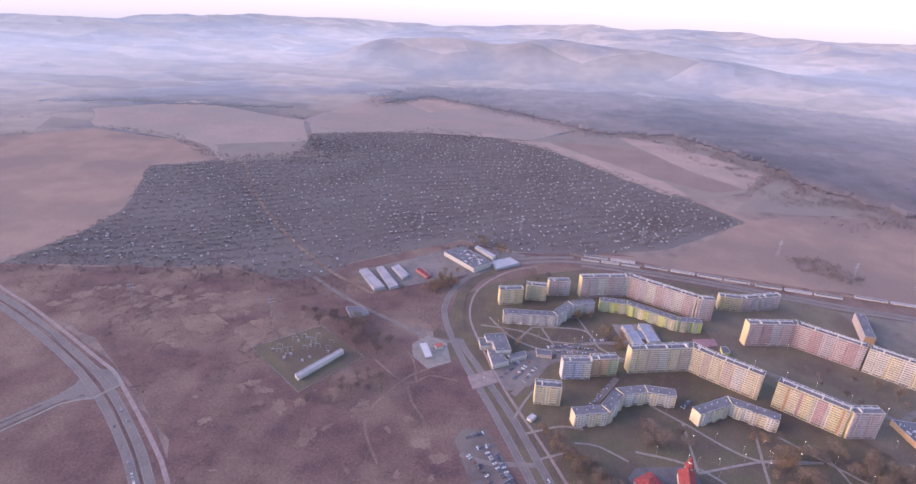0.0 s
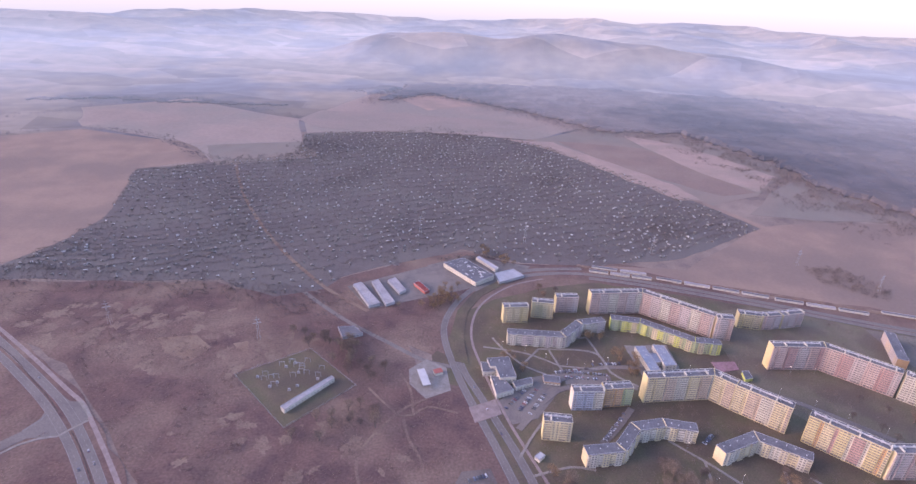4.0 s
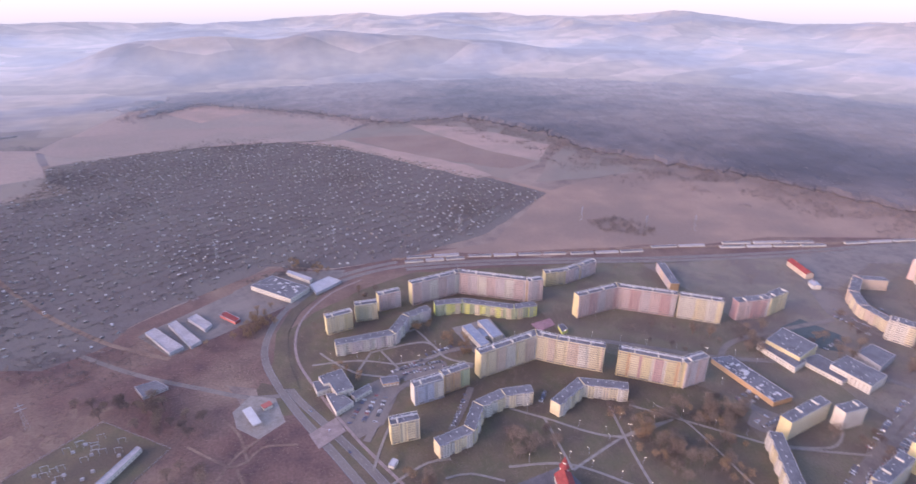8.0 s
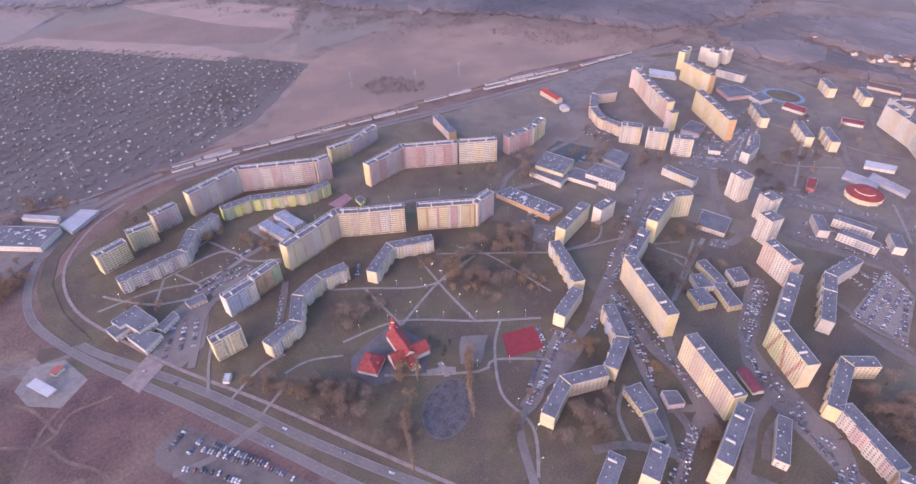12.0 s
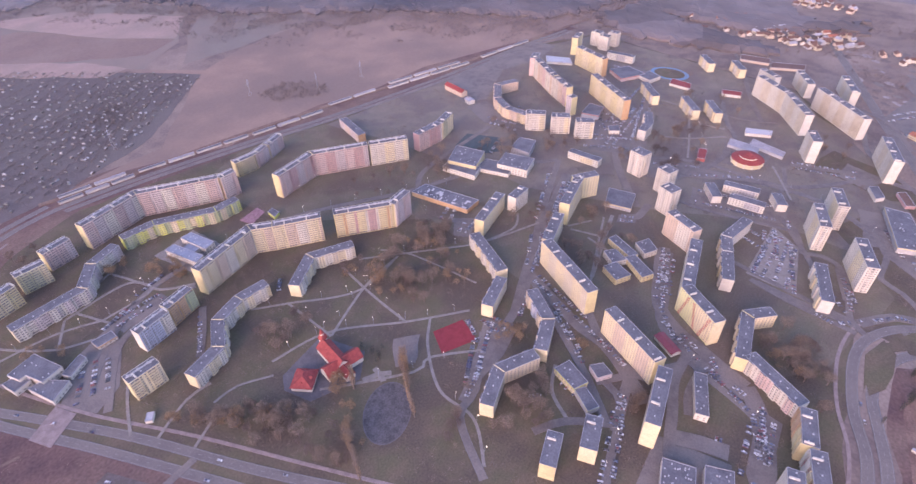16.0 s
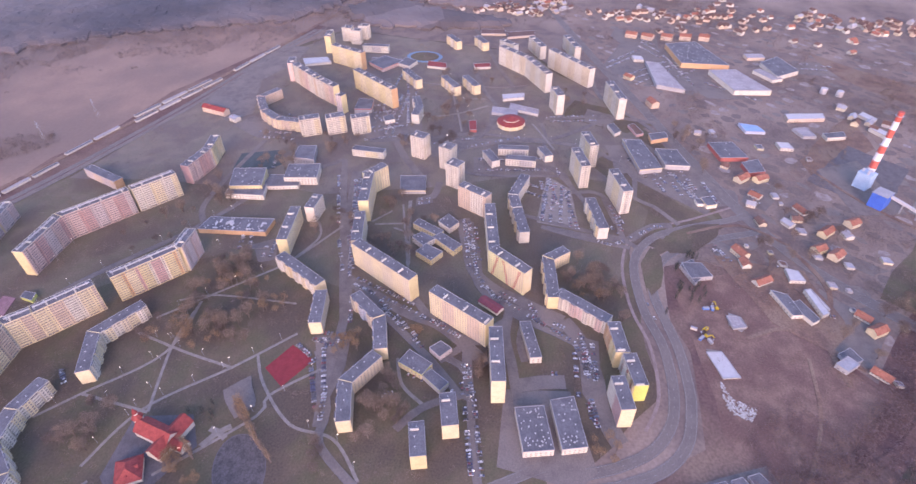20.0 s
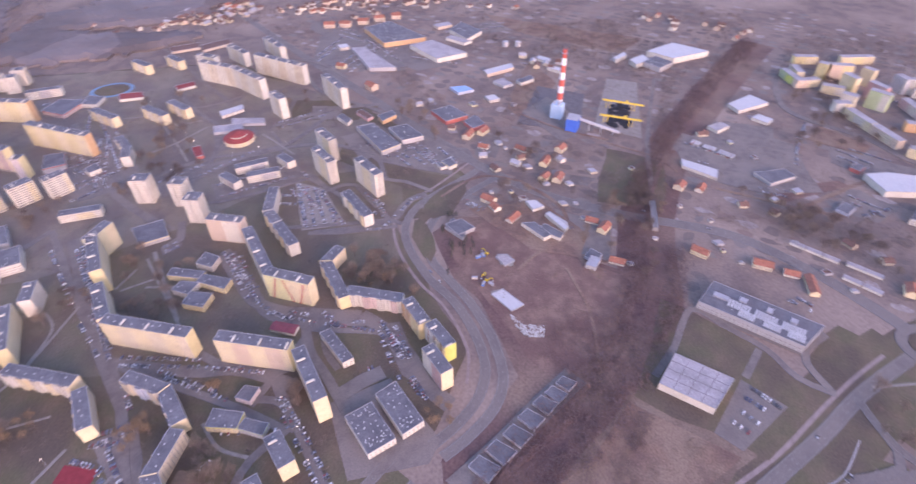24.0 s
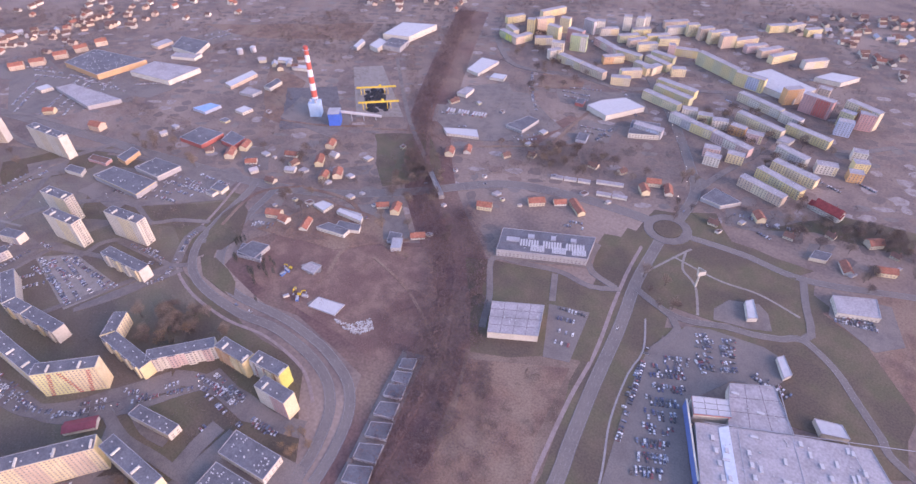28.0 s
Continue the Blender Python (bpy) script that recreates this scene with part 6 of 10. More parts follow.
ribbon("track_field", [(201, 1655), (330, 1470), (448, 1290), (540, 1125), (590, 1035)], 16, FIELD, 0.07, "pinkish earth strip along the gardens", kerb=False)
ribbon("track_allotment", [(-110, 690), (-190, 760), (-300, 900), (-420, 1100), (-520, 1320)], 6, SOIL, 0.07, "earth lane through the gardens", kerb=False)
ribbon("railway_embankment", [(183, -6), (200, -58), (221, -115), (257, -174), (298, -225), (349, -257), (423, -315), (520, -420), (640, -600), (760, -800)], 5, SCRUB_SOIL, 0.6, "overgrown bed of a disused railway", kerb=False)
ribbon("railway_north", [(195, 850), (290, 818), (424, 790), (579, 745), (870, 650), (1109, 583), (1500, 480)], 8, SOIL, 0.5, "gravel railway bed", kerb=False)
ribbon("road_ring", [(206, 808), (306, 786), (433, 746), (592, 690), (782, 636), (975, 593), (1141, 548)], 7, ASPHALT_OLD, 0.08, "second carriageway of the ring road", lines=1)
ring = [(152 + 21 * math.cos(a), -414 + 21 * math.sin(a)) for a in np.linspace(0, 2 * math.pi, 25)]
ribbon("road_roundabout", ring, 9, ASPHALT, 0.11, "asphalt ring of the roundabout", lines=0, step=5)
patch("island_roundabout", [(152 + 15 * math.cos(a), -414 + 15 * math.sin(a)) for a in np.linspace(0, 2 * math.pi, 25)[:-1]], LAWN, 0.3, "round grass island")

# ---- single large things ----


def heating_chimney(x, y, h):
    c = thing("chimney", (x, y, 0), label="tall chimney banded in red and white", category="chimney")
    n = 9
    red, white = paint(0.62, 0.13, 0.10), paint(0.78, 0.76, 0.74)
    grey = CONCRETE
    for k in range(n):
        z0, z1 = h * k / n, h * (k + 1) / n
        r0, r1 = 4.6 - 1.7 * k / n, 4.6 - 1.7 * (k + 1) / n
        g = Geo()
        g.cone(x, y, z0, z1 + 0.02, r0, r1, 20)
        part("shaft_band", g, grey if k == 0 else (red if k % 2 == 0 else white), c)
    g = Geo()
    g.cone(x, y, h, h + 1.2, 3.3, 3.3, 20)
    part("rim", g, red, c)
    for z in (h * 0.55, h * 0.96):
        g = Geo()
        g.cone(x, y, z, z + 0.3, 4.6, 4.6, 16)
        part("platform", g, STEEL, c)


# more yards, drives and marks
ribbon("drive_supermarket", [(146, -297), (170, -281), (203, -279), (237, -265), (268, -251), (250, -222), (237, -206), (217, -170)], 5.5, ASPHALT_OLD, 0.06, "narrow asphalt drive round the lawn")
ribbon("drive_supermarket_side", [(206, -273), (187, -240)], 5.5, ASPHALT_OLD, 0.06, "narrow asphalt drive")
ribbon("drive_factory", [(195, -316), (179, -300), (150, -296)], 6, ASPHALT_OLD, 0.06, "asphalt drive of the factory")
patch("yard_factory", [(222, -342), (193, -342), (186, -303), (266, -250), (278, -262)], ASPHALT_OLD, 0.05, "asphalt yard of the factory")
for pts in ([(121, -393), (112, -365), (92, -350), (74, -315)], [(126, -376), (78, -373), (40, -380), (1, -375)], [(140, -330), (126, -376), (118, -400)]):
    ribbon("path_lawn", pts, 2.4, PAVING, 0.06, "pale footpath over the lawn", kerb=False, step=6)
patch("forecourt_south", [(66, -333), (60, -353), (36, -367), (25, -360), (15, -341), (33, -330), (61, -320)], ASPHALT_OLD, 0.07, "asphalt forecourt of the filling station")
patch("yard_showroom", [(-18, -396), (-12, -430), (-60, -446), (-80, -400), (-61, -376)], ASPHALT_OLD, 0.06, "asphalt yard of the car showroom")
ribbon("yard_garages", [(188, 24), (206, -22), (224, -62), (243, -108)], 22, ASPHALT_OLD, 0.05, "worn asphalt between the garages", kerb=False)
ribbon("ditch", [(109, -279), (93, -244), (91, -213), (80, -164), (60, -114), (40, -40)], 1.6, CONCRETE, 0.05, "narrow concrete ditch", kerb=False)
patch("crossing_main", [(22, 512), (28, 490), (56, 504), (50, 526)], PAVING_RED, 0.16, "reddish raised crossing of the main road")
ribbon("drive_car_park", [(84, 386), (66, 386), (39, 387), (15, 396)], 6, ASPHALT_OLD, 0.1, "drive into the car park", kerb=False)
patch("pitch_school", [(595, 485), (638, 491), (653, 442), (621, 420), (592, 448)], material("green_tartan", (0.07, 0.085, 0.085), 0.85, 0.15, 6, 0.8, 0.05), 0.07, "dark green fenced school pitch")
STADIUM = [(1017 + 34 * math.cos(a) * 0.14 - 27 * math.sin(a) * 0.99, 304 + 34 * math.cos(a) * 0.99 + 27 * math.sin(a) * 0.14) for a in np.linspace(0, 2 * math.pi, 33)[:-1]]
patch("stadium_track", STADIUM, material("blue_tartan", (0.12, 0.21, 0.30), 0.85, 0.12, 6, 0.8, 0.05), 0.07, "pale blue running track")
patch("stadium_pitch", [(1017 + (x - 1017) * 0.8, 304 + (y - 304) * 0.8) for x, y in STADIUM], LAWN, 0.09, "dull green pitch inside the track")
patch("verge_west", [(-770, 762), (-617, 672), (-548, 632), (-448, 563), (-385, 519), (-343, 482), (-293, 430), (-245, 375), (-160, 268), (-212, 268), (-270, 343), (-345, 428), (-395, 474), (-460, 528), (-560, 596), (-765, 716)], SCRUB_SOIL, 0.02, "brown verge along the road", rough=6)
patch("field_strip_green", [(-644, 1457), (-419, 1534), (-338, 1393), (-555, 1292)], FIELD_GREEN, 0.05, "dull green winter field", rough=8)
patch("field_strip_brown", [(280, 1645), (517, 1606), (668, 1247), (582, 1216), (424, 1382)], FIELD_BROWN, 0.05, "reddish brown strip of ploughed land", rough=8)
patch("field_strip_pale", [(496, 1756), (665, 1644), (784, 1372), (673, 1251), (592, 1402), (526, 1607)], FIELD_PALE, 0.05, "pale strip of dry meadow", rough=8)
patch("field_strip_path", [(135, 1654), (269, 1629), (495, 1286), (519, 1185), (472, 1179), (270, 1521)], FIELD_PALE, 0.05, "pale band of dry grass beside the gardens", rough=8)
patch("field_strip_far", [(-234, 2205), (-105, 2315), (61, 2132), (-110, 2006)], FIELD_PALE, 0.05, "pale far strip of dry meadow", rough=8)
patch("field_strip_dull", [(-464, 1938), (-226, 1941), (169, 1883), (261, 1840), (140, 1736), (-160, 1679), (-406, 1686), (-504, 1789)], FIELD_DULL, 0.05, "dull grey-brown field", rough=8)
ribbon("road_store", [(136, -309), (111, -302), (92, -300), (75, -304), (50, -318), (27, -326), (5, -338), (-9, -349), (-39, -334), (-63, -310), (-84, -289), (-106, -270), (-220, -240)], 7, ASPHALT, 0.1, "asphalt road to the store", kerb=False, lines=1)
ribbon("road_store_loop", [(106, -301), (91, -297), (81, -287), (82, -272), (87, -250)], 6, ASPHALT, 0.1, "curved asphalt drive into the car park")
ribbon("road_store_link", [(-9, -349), (-13, -360), (-9, -372), (2, -395), (16, -433)], 7, ASPHALT, 0.1, "asphalt link road", kerb=False)
patch("island_bend", [(554, -131), (531, -125), (497, -93), (494, -68), (511, -58), (533, -77), (549, -104)], LAWN, 0.1, "grass island between the carriageways")
patch("island_bend_lower", [(501, -48), (487, -58), (461, -57), (440, -52), (425, -41), (446, -36), (473, -35)], LAWN, 0.1, "grass island between the carriageways")
ribbon("path_west", [(-875, 833), (-617, 667), (-549, 625), (-494, 588), (-448, 556), (-409, 528), (-385, 511), (-366, 498), (-347, 479), (-317, 447), (-293, 421), (-269, 394), (-251, 373), (-234, 350), (-172, 270)], 4.2, PAVING_RED, 0.08, "reddish cycle path beside the road", kerb=False)
ribbon("road_west", [(-762, 729), (-560, 606), (-526, 584), (-493, 562), (-461, 539), (-428, 515), (-397, 491), (-366, 464), (-338, 437), (-310, 407), (-284, 377), (-261, 347), (-206, 274)], 7.9, ASPHALT, 0.1, "wide pale asphalt carriageway", kerb=False, lines=1)
ribbon("road_west_second", [(-774, 747), (-588, 637), (-554, 617), (-520, 594), (-487, 571), (-453, 547), (-421, 524), (-389, 500), (-358, 473), (-328, 443), (-302, 415), (-275, 384), (-251, 352), (-194, 274)], 8.2, ASPHALT, 0.1, "wide pale asphalt carriageway", kerb=False, lines=1)
ribbon("road_west_branch", [(-470, 352), (-430, 402), (-415, 422), (-403, 437), (-392, 451), (-382, 464)], 13, ASPHALT, 0.09, "asphalt side road", kerb=False)
ribbon("median_west", [(-768, 738), (-574, 622), (-540, 601), (-503, 578), (-470, 555), (-441, 532), (-408, 507), (-381, 484)], 1.3, SCRUB_DARK, 0.1, "dark narrow strip between the carriageways", kerb=False)
ribbon("median_west_second", [(-352, 459), (-332, 440), (-306, 411), (-279.5, 380.5), (-256, 349.5), (-200, 274)], 1.3, SCRUB_DARK, 0.1, "dark narrow strip between the carriageways", kerb=False)
patch("junction_west", [(-386, 448), (-357, 452), (-352, 446), (-368, 468), (-394, 489), (-391, 473), (-397, 457)], ASPHALT, 0.08, "flared asphalt junction of the side road")
patch("junction_west_pocket", [(-394, 509), (-379, 499), (-369, 499), (-348, 479), (-346, 472), (-348, 467), (-372, 486)], ASPHALT, 0.08, "asphalt pocket beside the carriageway")
ribbon("median_branch", [(-470, 354), (-430, 404), (-415, 424), (-403, 439)], 1.6, SCRUB_DARK, 0.1, "dark strip along the middle of the side road", kerb=False)
ribbon("path_branch", [(-455, 352), (-417, 401), (-399, 425), (-388, 440), (-376, 448), (-360, 452)], 2.6, PAVING, 0.08, "pale footpath beside the side road", kerb=False)
ribbon("path_branch_end", [(-391, 489), (-389, 473), (-396, 457)], 1.2, KERB, 0.08, "pale kerb of the rounded junction", kerb=False)
ribbon("crossing_west", [(-360, 452), (-353, 463), (-345, 474)], 2.6, PAVING, 0.15, "pale raised crossing", kerb=False)
ribbon("crossing_west_second", [(-369, 500), (-358, 490), (-346, 479)], 3.4, PAVING, 0.15, "pale paved platform", kerb=False)
patch("verge_main_north", [(22, 585), (16, 643), (22, 698), (42, 742), (80, 783), (70, 792), (30, 750), (8, 700), (0, 643), (6, 590)], LAWN, 0.09, "grass strip inside the bend")
patch("verge_bend", [(545, -130), (552, -140), (536, -98), (524, -75), (513, -84), (529, -117)], LAWN, 0.09, "grass island between the carriageways", rough=1)
patch("verge_bend_west", [(510, -64), (497, -48), (476, -37), (446, -36), (428, -37), (456, -40), (487, -53), (502, -70)], LAWN, 0.09, "grass island between the carriageways")
ribbon("street_city", [(158, -499), (151, -553), (132, -641), (121, -710), (52, -712), (0, -770)], 7, ASPHALT_OLD, 0.06, "asphalt street between city blocks")
ribbon("street_city_north", [(244, -635), (350, -755), (420, -900)], 7, ASPHALT_OLD, 0.07, "asphalt street between city blocks")
ribbon("street_city_cross", [(645, -729), (542, -647), (436, -680), (365, -686), (300, -735), (200, -800)], 9, ASPHALT_OLD, 0.07, "wide asphalt street of the city")
patch("lot_city", [(485, -652), (417, -668), (405, -640), (464, -605)], SOIL, 0.06, "bare reddish lot")
patch("lot_city_cars", [(400, -640), (330, -690), (290, -640), (350, -600)], ASPHALT_OLD, 0.06, "crowded city car park")
patch("yard_depot_city", [(522, -425), (545, -530), (464, -574), (363, -520), (394, -452), (454, -400)], ASPHALT_OLD, 0.05, "worn yard of the works", rough=6)
ribbon("road_works", [(709, -534), (548, -403), (420, -318), (395, -290)], 6, ASPHALT_OLD, 0.07, "worn road beside the railway", kerb=False)
patch("yard_builders", [(497, -114), (481, -200), (401, -215), (370, -190), (405, -146), (474, -122)], SOIL, 0.06, "brown yard with tracks", rough=5)
bus = flat_hall("kiosk", [(82, 446), (88, 452), (92, 448), (86, 442)], 3.2, WHITE, "small white kiosk beside the pavement", windows=False, roof=METAL_WHITE)
for p, q, n in (((932, -367), 5, 9), ((923, -388), 5, 9)):
    silo = thing("storage_tank", (p[0], p[1], 0), label="white round storage tank at the works", category="tank")
    g = Geo()
    g.cone(p[0], p[1], 0, n, q, q, 16)
    part("shell", g, METAL_WHITE, silo)
    g = Geo()
    g.cone(p[0], p[1], n, n + 1.2, q, 0.4, 16)
    part("lid", g, METAL_WHITE, silo)

# substation yard: fence, busbar frames and transformers
YARD = [(-233, 550), (-163, 602), (-99, 540), (-157, 473)]
fence = thing("fence", (-233, 550, 0), label="grey wire fence round the substation", category="fence")
for a, b in zip(YARD, YARD[1:] + YARD[:1]):
    u, v = Vector(a), Vector(b)
    for k in range(int((v - u).length / 6)):
        q = u.lerp(v, k * 6 / (v - u).length)
        g = Geo()
        g.box(q[0], q[1], 0, 0.2, 0.2, 2.4)
        part("post", g, CONCRETE, fence)
    w = (u + v) / 2
    for z in (0.5, 1.3, 2.2):
        g = Geo()
        g.box(w[0], w[1], z, (v - u).length, 0.06, 0.08, math.atan2((v - u)[1], (v - u)[0]))
        part("rail", g, STEEL, fence)
srng = random.Random(31)
for k, (x, y) in enumerate(scatter([(-215, 550), (-165, 588), (-130, 555), (-175, 520)], 26, srng)):
    if k % 3 == 0:
        f = thing("transformer", (x, y, 0), label="grey transformer on a plinth", category="transformer", group="substation gear")
        g = Geo()
        g.box(x, y, 0, 3.4, 2.4, 0.4)
        part("plinth", g, CONCRETE, f)
        g = Geo()
        g.box(x, y, 0.4, 2.6, 1.7, 2.4)
        part("tank", g, METAL_GREY, f)
    else:
        f = thing("busbar_frame", (x, y, 0), label="slim steel busbar frame of the substation", category="frame", group="substation gear")
        for e in (-3, 3):
            g = Geo()
            g.box(x + e, y, 0, 0.3, 0.3, 6)
            part("post", g, STEEL, f)
        g = Geo()
        g.box(x, y, 6, 6.6, 0.3, 0.4)
        part("beam", g, STEEL, f)

heating_chimney(668, -330, 94)
SKY_BLUE = paint(0.35, 0.48, 0.62)
boiler = thing("boiler_house", (655, -318, 0), label="pale blue boiler house with ducts", category="industrial building")
g = Geo()
g.box(655, -320, 0, 16, 15, 21, 0.7)
part("body", g, SKY_BLUE, boiler)
for dx, dy, h in ((-5, 2, 26), (4, 4, 24), (1, -5, 23)):
    g = Geo()
    g.cone(655 + dx, -320 + dy, 21, h, 1.6, 1.4, 10)
    part("duct", g, METAL_WHITE, boiler)
blue = thing("bunker_house", (614, -320, 0), label="bright blue coal bunker house", category="industrial building")
g = Geo()
g.box(614, -322, 0, 16, 18, 19, 0.75)
part("body", g, paint(0.05, 0.14, 0.50), blue)
g = Geo()
g.box(614, -322, 19, 17, 19, 0.5, 0.75)
part("roof", g, METAL_GREY, blue)
gallery = thing("conveyor_gallery", (590, -350, 0), label="white sloping conveyor gallery on trestles", category="conveyor")
g = Geo()
a, b = Vector((610, -330, 15)), Vector((572, -372, 4))
side = Vector((0.73, -0.68, 0)) * 1.6
for o0, o1 in ((0, 3),):
    p = [a - side, a + side, b + side, b - side]
    low, top = [(*v[:2], v[2]) for v in p], [(*v[:2], v[2] + 3) for v in p]
    g.face(top)
    g.face(low[::-1])
    for i in range(4):
        j = (i + 1) % 4
        g.face([low[i], low[j], top[j], top[i]])
part("gallery", g, METAL_WHITE, gallery)
for t in (0.25, 0.55, 0.85):
    q = a.lerp(b, t)
    g = Geo()
    g.box(q[0], q[1], 0, 1.0, 1.0, q[2])
    part("trestle", g, STEEL, gallery)
CRANE = paint(0.72, 0.48, 0.08)
for p, q in (((657, -399), (616, -443)), ((618, -369), (578, -413))):
    u, v = Vector(p), Vector(q)
    d = v - u
    crane = thing("gantry_crane", (p[0], p[1], 0), label="yellow gantry crane over the coal yard", category="crane", group="gantry cranes")
    g = Geo()
    w = (u + v) / 2
    yaw = math.atan2(d[1], d[0])
    g.box(w[0], w[1], 11, d.length, 2.4, 2.0, yaw)
    part("beam", g, CRANE, crane)
    for t in (0.15, 0.75):
        for e in (-1, 1):
            m = u + d * t
            g = Geo()
            g.box(m[0] + e * 2.5 * math.cos(yaw), m[1] + e * 2.5 * math.sin(yaw), 0, 0.9, 1.6, 11, yaw)
            part("leg", g, CRANE, crane)
    m = u + d * 0.6
    g = Geo()
    g.box(m[0], m[1], 13, 3.5, 3.5, 2.5, yaw)
    part("trolley", g, CRANE, crane)
g = Geo()
rng = random.Random(4)
for x, y in scatter([(660, -420), (640, -440), (585, -395), (605, -375)], 60, rng):
    g.cone(x, y, 0.04, rng.uniform(1.5, 4), rng.uniform(4, 7), 0.3, 9)
g.thing("coal_heap", [material("coal", (0.03, 0.03, 0.035), 0.9, 0.3, 3, 0.5, 0.4)], (625, -405, 0), label="dark heaps of coal on the yard", category="coal", kind="stuff")


def gable(g, x, y, z, l, w, h, yaw, over=0.6, mat=0):
    """A ridge roof with eaves and thickness; l runs along the ridge."""
    c, s = math.cos(yaw), math.sin(yaw)
    def at(u, v, zz):
        return (x + c * u - s * v, y + s * u + c * v, zz)
    L, W = l / 2 + over, w / 2 + over
    for lo in (0.0, -0.25):
        f = [[at(-L, -W, z + lo), at(L, -W, z + lo), at(L, 0, z + h + lo), at(-L, 0, z + h + lo)], [at(L, W, z + lo), at(-L, W, z + lo), at(-L, 0, z + h + lo), at(L, 0, z + h + lo)]]
        for q in f:
            g.face(q if lo == 0 else q[::-1], mat)
    for e in (-1, 1):
        q = [at(e * L, -W, z), at(e * L, 0, z + h), at(e * L, 0, z + h - 0.25), at(e * L, -W, z - 0.25)]
        r = [at(e * L, W, z), at(e * L, 0, z + h), at(e * L, 0, z + h - 0.25), at(e * L, W, z - 0.25)]
        g.face(q, mat)
        g.face(r, mat)
        g.face([at(L, e * W, z), at(-L, e * W, z), at(-L, e * W, z - 0.25), at(L, e * W, z - 0.25)], mat)


def gable_walls(g, x, y, l, w, h, rise, yaw, mat=0):
    c, s = math.cos(yaw), math.sin(yaw)
    def at(u, v, zz):
        return (x + c * u - s * v, y + s * u + c * v, zz)
    L, W = l / 2, w / 2
    g.face([at(-L, -W, 0), at(L, -W, 0), at(L, -W, h), at(-L, -W, h)], mat)
    g.face([at(L, W, 0), at(-L, W, 0), at(-L, W, h), at(L, W, h)], mat)
    g.face([at(L, -W, 0), at(L, W, 0), at(L, W, h), at(L, 0, h + rise), at(L, -W, h)], mat)
    g.face([at(-L, W, 0), at(-L, -W, 0), at(-L, -W, h), at(-L, 0, h + rise), at(-L, W, h)], mat)


def cottage(x, y, yaw, l=13.0, w=9.0, h=5.5, rise=3.6, wall=WHITE, roof=None, label="house with a steep orange tiled roof", seed=0, base=None, group="red-roofed houses"):
    rng = random.Random(seed)
    home = thing("house", (x, y, 0), label=label, category="house", group=group)
    g = Geo()
    gable_walls(g, x, y, l, w, h, rise * 0.93, yaw)
    body = part("wall", g, paint(*wall), home)
    g = Geo()
    gable(g, x, y, h, l, w, rise, yaw)
    part("roof", g, roof or ROOF_ORANGE, home)
    c, s = math.cos(yaw), math.sin(yaw)
    g = Geo()
    g.box(x + c * l * 0.2 - s * 1.2, y + s * l * 0.2 + c * 1.2, h + rise * 0.5, 0.9, 0.7, rise * 0.5 + 1.3, yaw)
    part("chimney", g, paint(0.40, 0.20, 0.15), home)
    for e in (-1, 1):
        p = [(x + c * u - s * e * w / 2, y + s * u + c * e * w / 2) for u in (-l / 2, l / 2)]
        facade(body, p[0] if e < 0 else p[1], p[1] if e < 0 else p[0], 0.5, max(1, int(h / 2.8)), [wall], "w", 3.2, rng)
    return home


# church with its rectory
church = thing("church", (212, 362, 0), label="church with bright red roofs and a slim tower", category="church")
ax = math.atan2(348 - 381, 210 - 219)
cx, cy = 214, 362
g = Geo()
gable_walls(g, cx, cy, 34, 14, 7, 6.6, ax)
nave = part("nave_wall", g, paint(*WHITE), church)
g = Geo()
gable(g, cx, cy, 7, 34, 14, 7, ax)
part("nave_roof", g, ROOF_RED, church)
tx, ty = 212, 350
g = Geo()
gable_walls(g, tx, ty, 35, 14, 6, 6.0, ax + math.pi / 2)
part("transept_wall", g, paint(*WHITE), church)
g = Geo()
gable(g, tx, ty, 6, 35, 14, 6.6, ax + math.pi / 2)
part("transept_roof", g, ROOF_RED, church)
g = Geo()
gable_walls(g, 208, 342, 16, 9, 5, 4, ax)
part("choir_wall", g, paint(*WHITE), church)
g = Geo()
gable(g, 208, 342, 5, 16, 9, 4.4, ax)
part("choir_roof", g, ROOF_RED, church)
tower = (220.5, 380)
g = Geo()
g.box(tower[0], tower[1], 0, 5.6, 5.6, 13.5, ax)
part("tower", g, paint(*WHITE), church)
g = Geo()
g.cone(tower[0], tower[1], 13.5, 17, 4.6, 2.2, 8)
part("lower_helm", g, ROOF_RED, church)
g = Geo()
g.cone(tower[0], tower[1], 17, 19, 1.7, 1.7, 8)
part("lantern", g, paint(*WHITE), church)
g = Geo()
g.cone(tower[0], tower[1], 19, 24.5, 2.3, 0.08, 8)
part("spire", g, ROOF_RED, church)
rect = thing("rectory", (182, 366, 0), label="rectory with a red hipped roof and dormers", category="house")
g = Geo()
g.box(182, 366, 0, 20, 18, 5, 0.5)
part("wall", g, paint(*WHITE), rect)
g = Geo()
c, s = math.cos(0.5), math.sin(0.5)
cor = [(182 + c * u * 11 - s * v * 10, 366 + s * u * 11 + c * v * 10, 5) for u, v in ((-1, -1), (1, -1), (1, 1), (-1, 1))]
apex = [(182 + c * u * 2.6, 366 + s * u * 2.6, 12) for u in (-1, 1)]
g.face([cor[0], cor[1], apex[1], apex[0]])
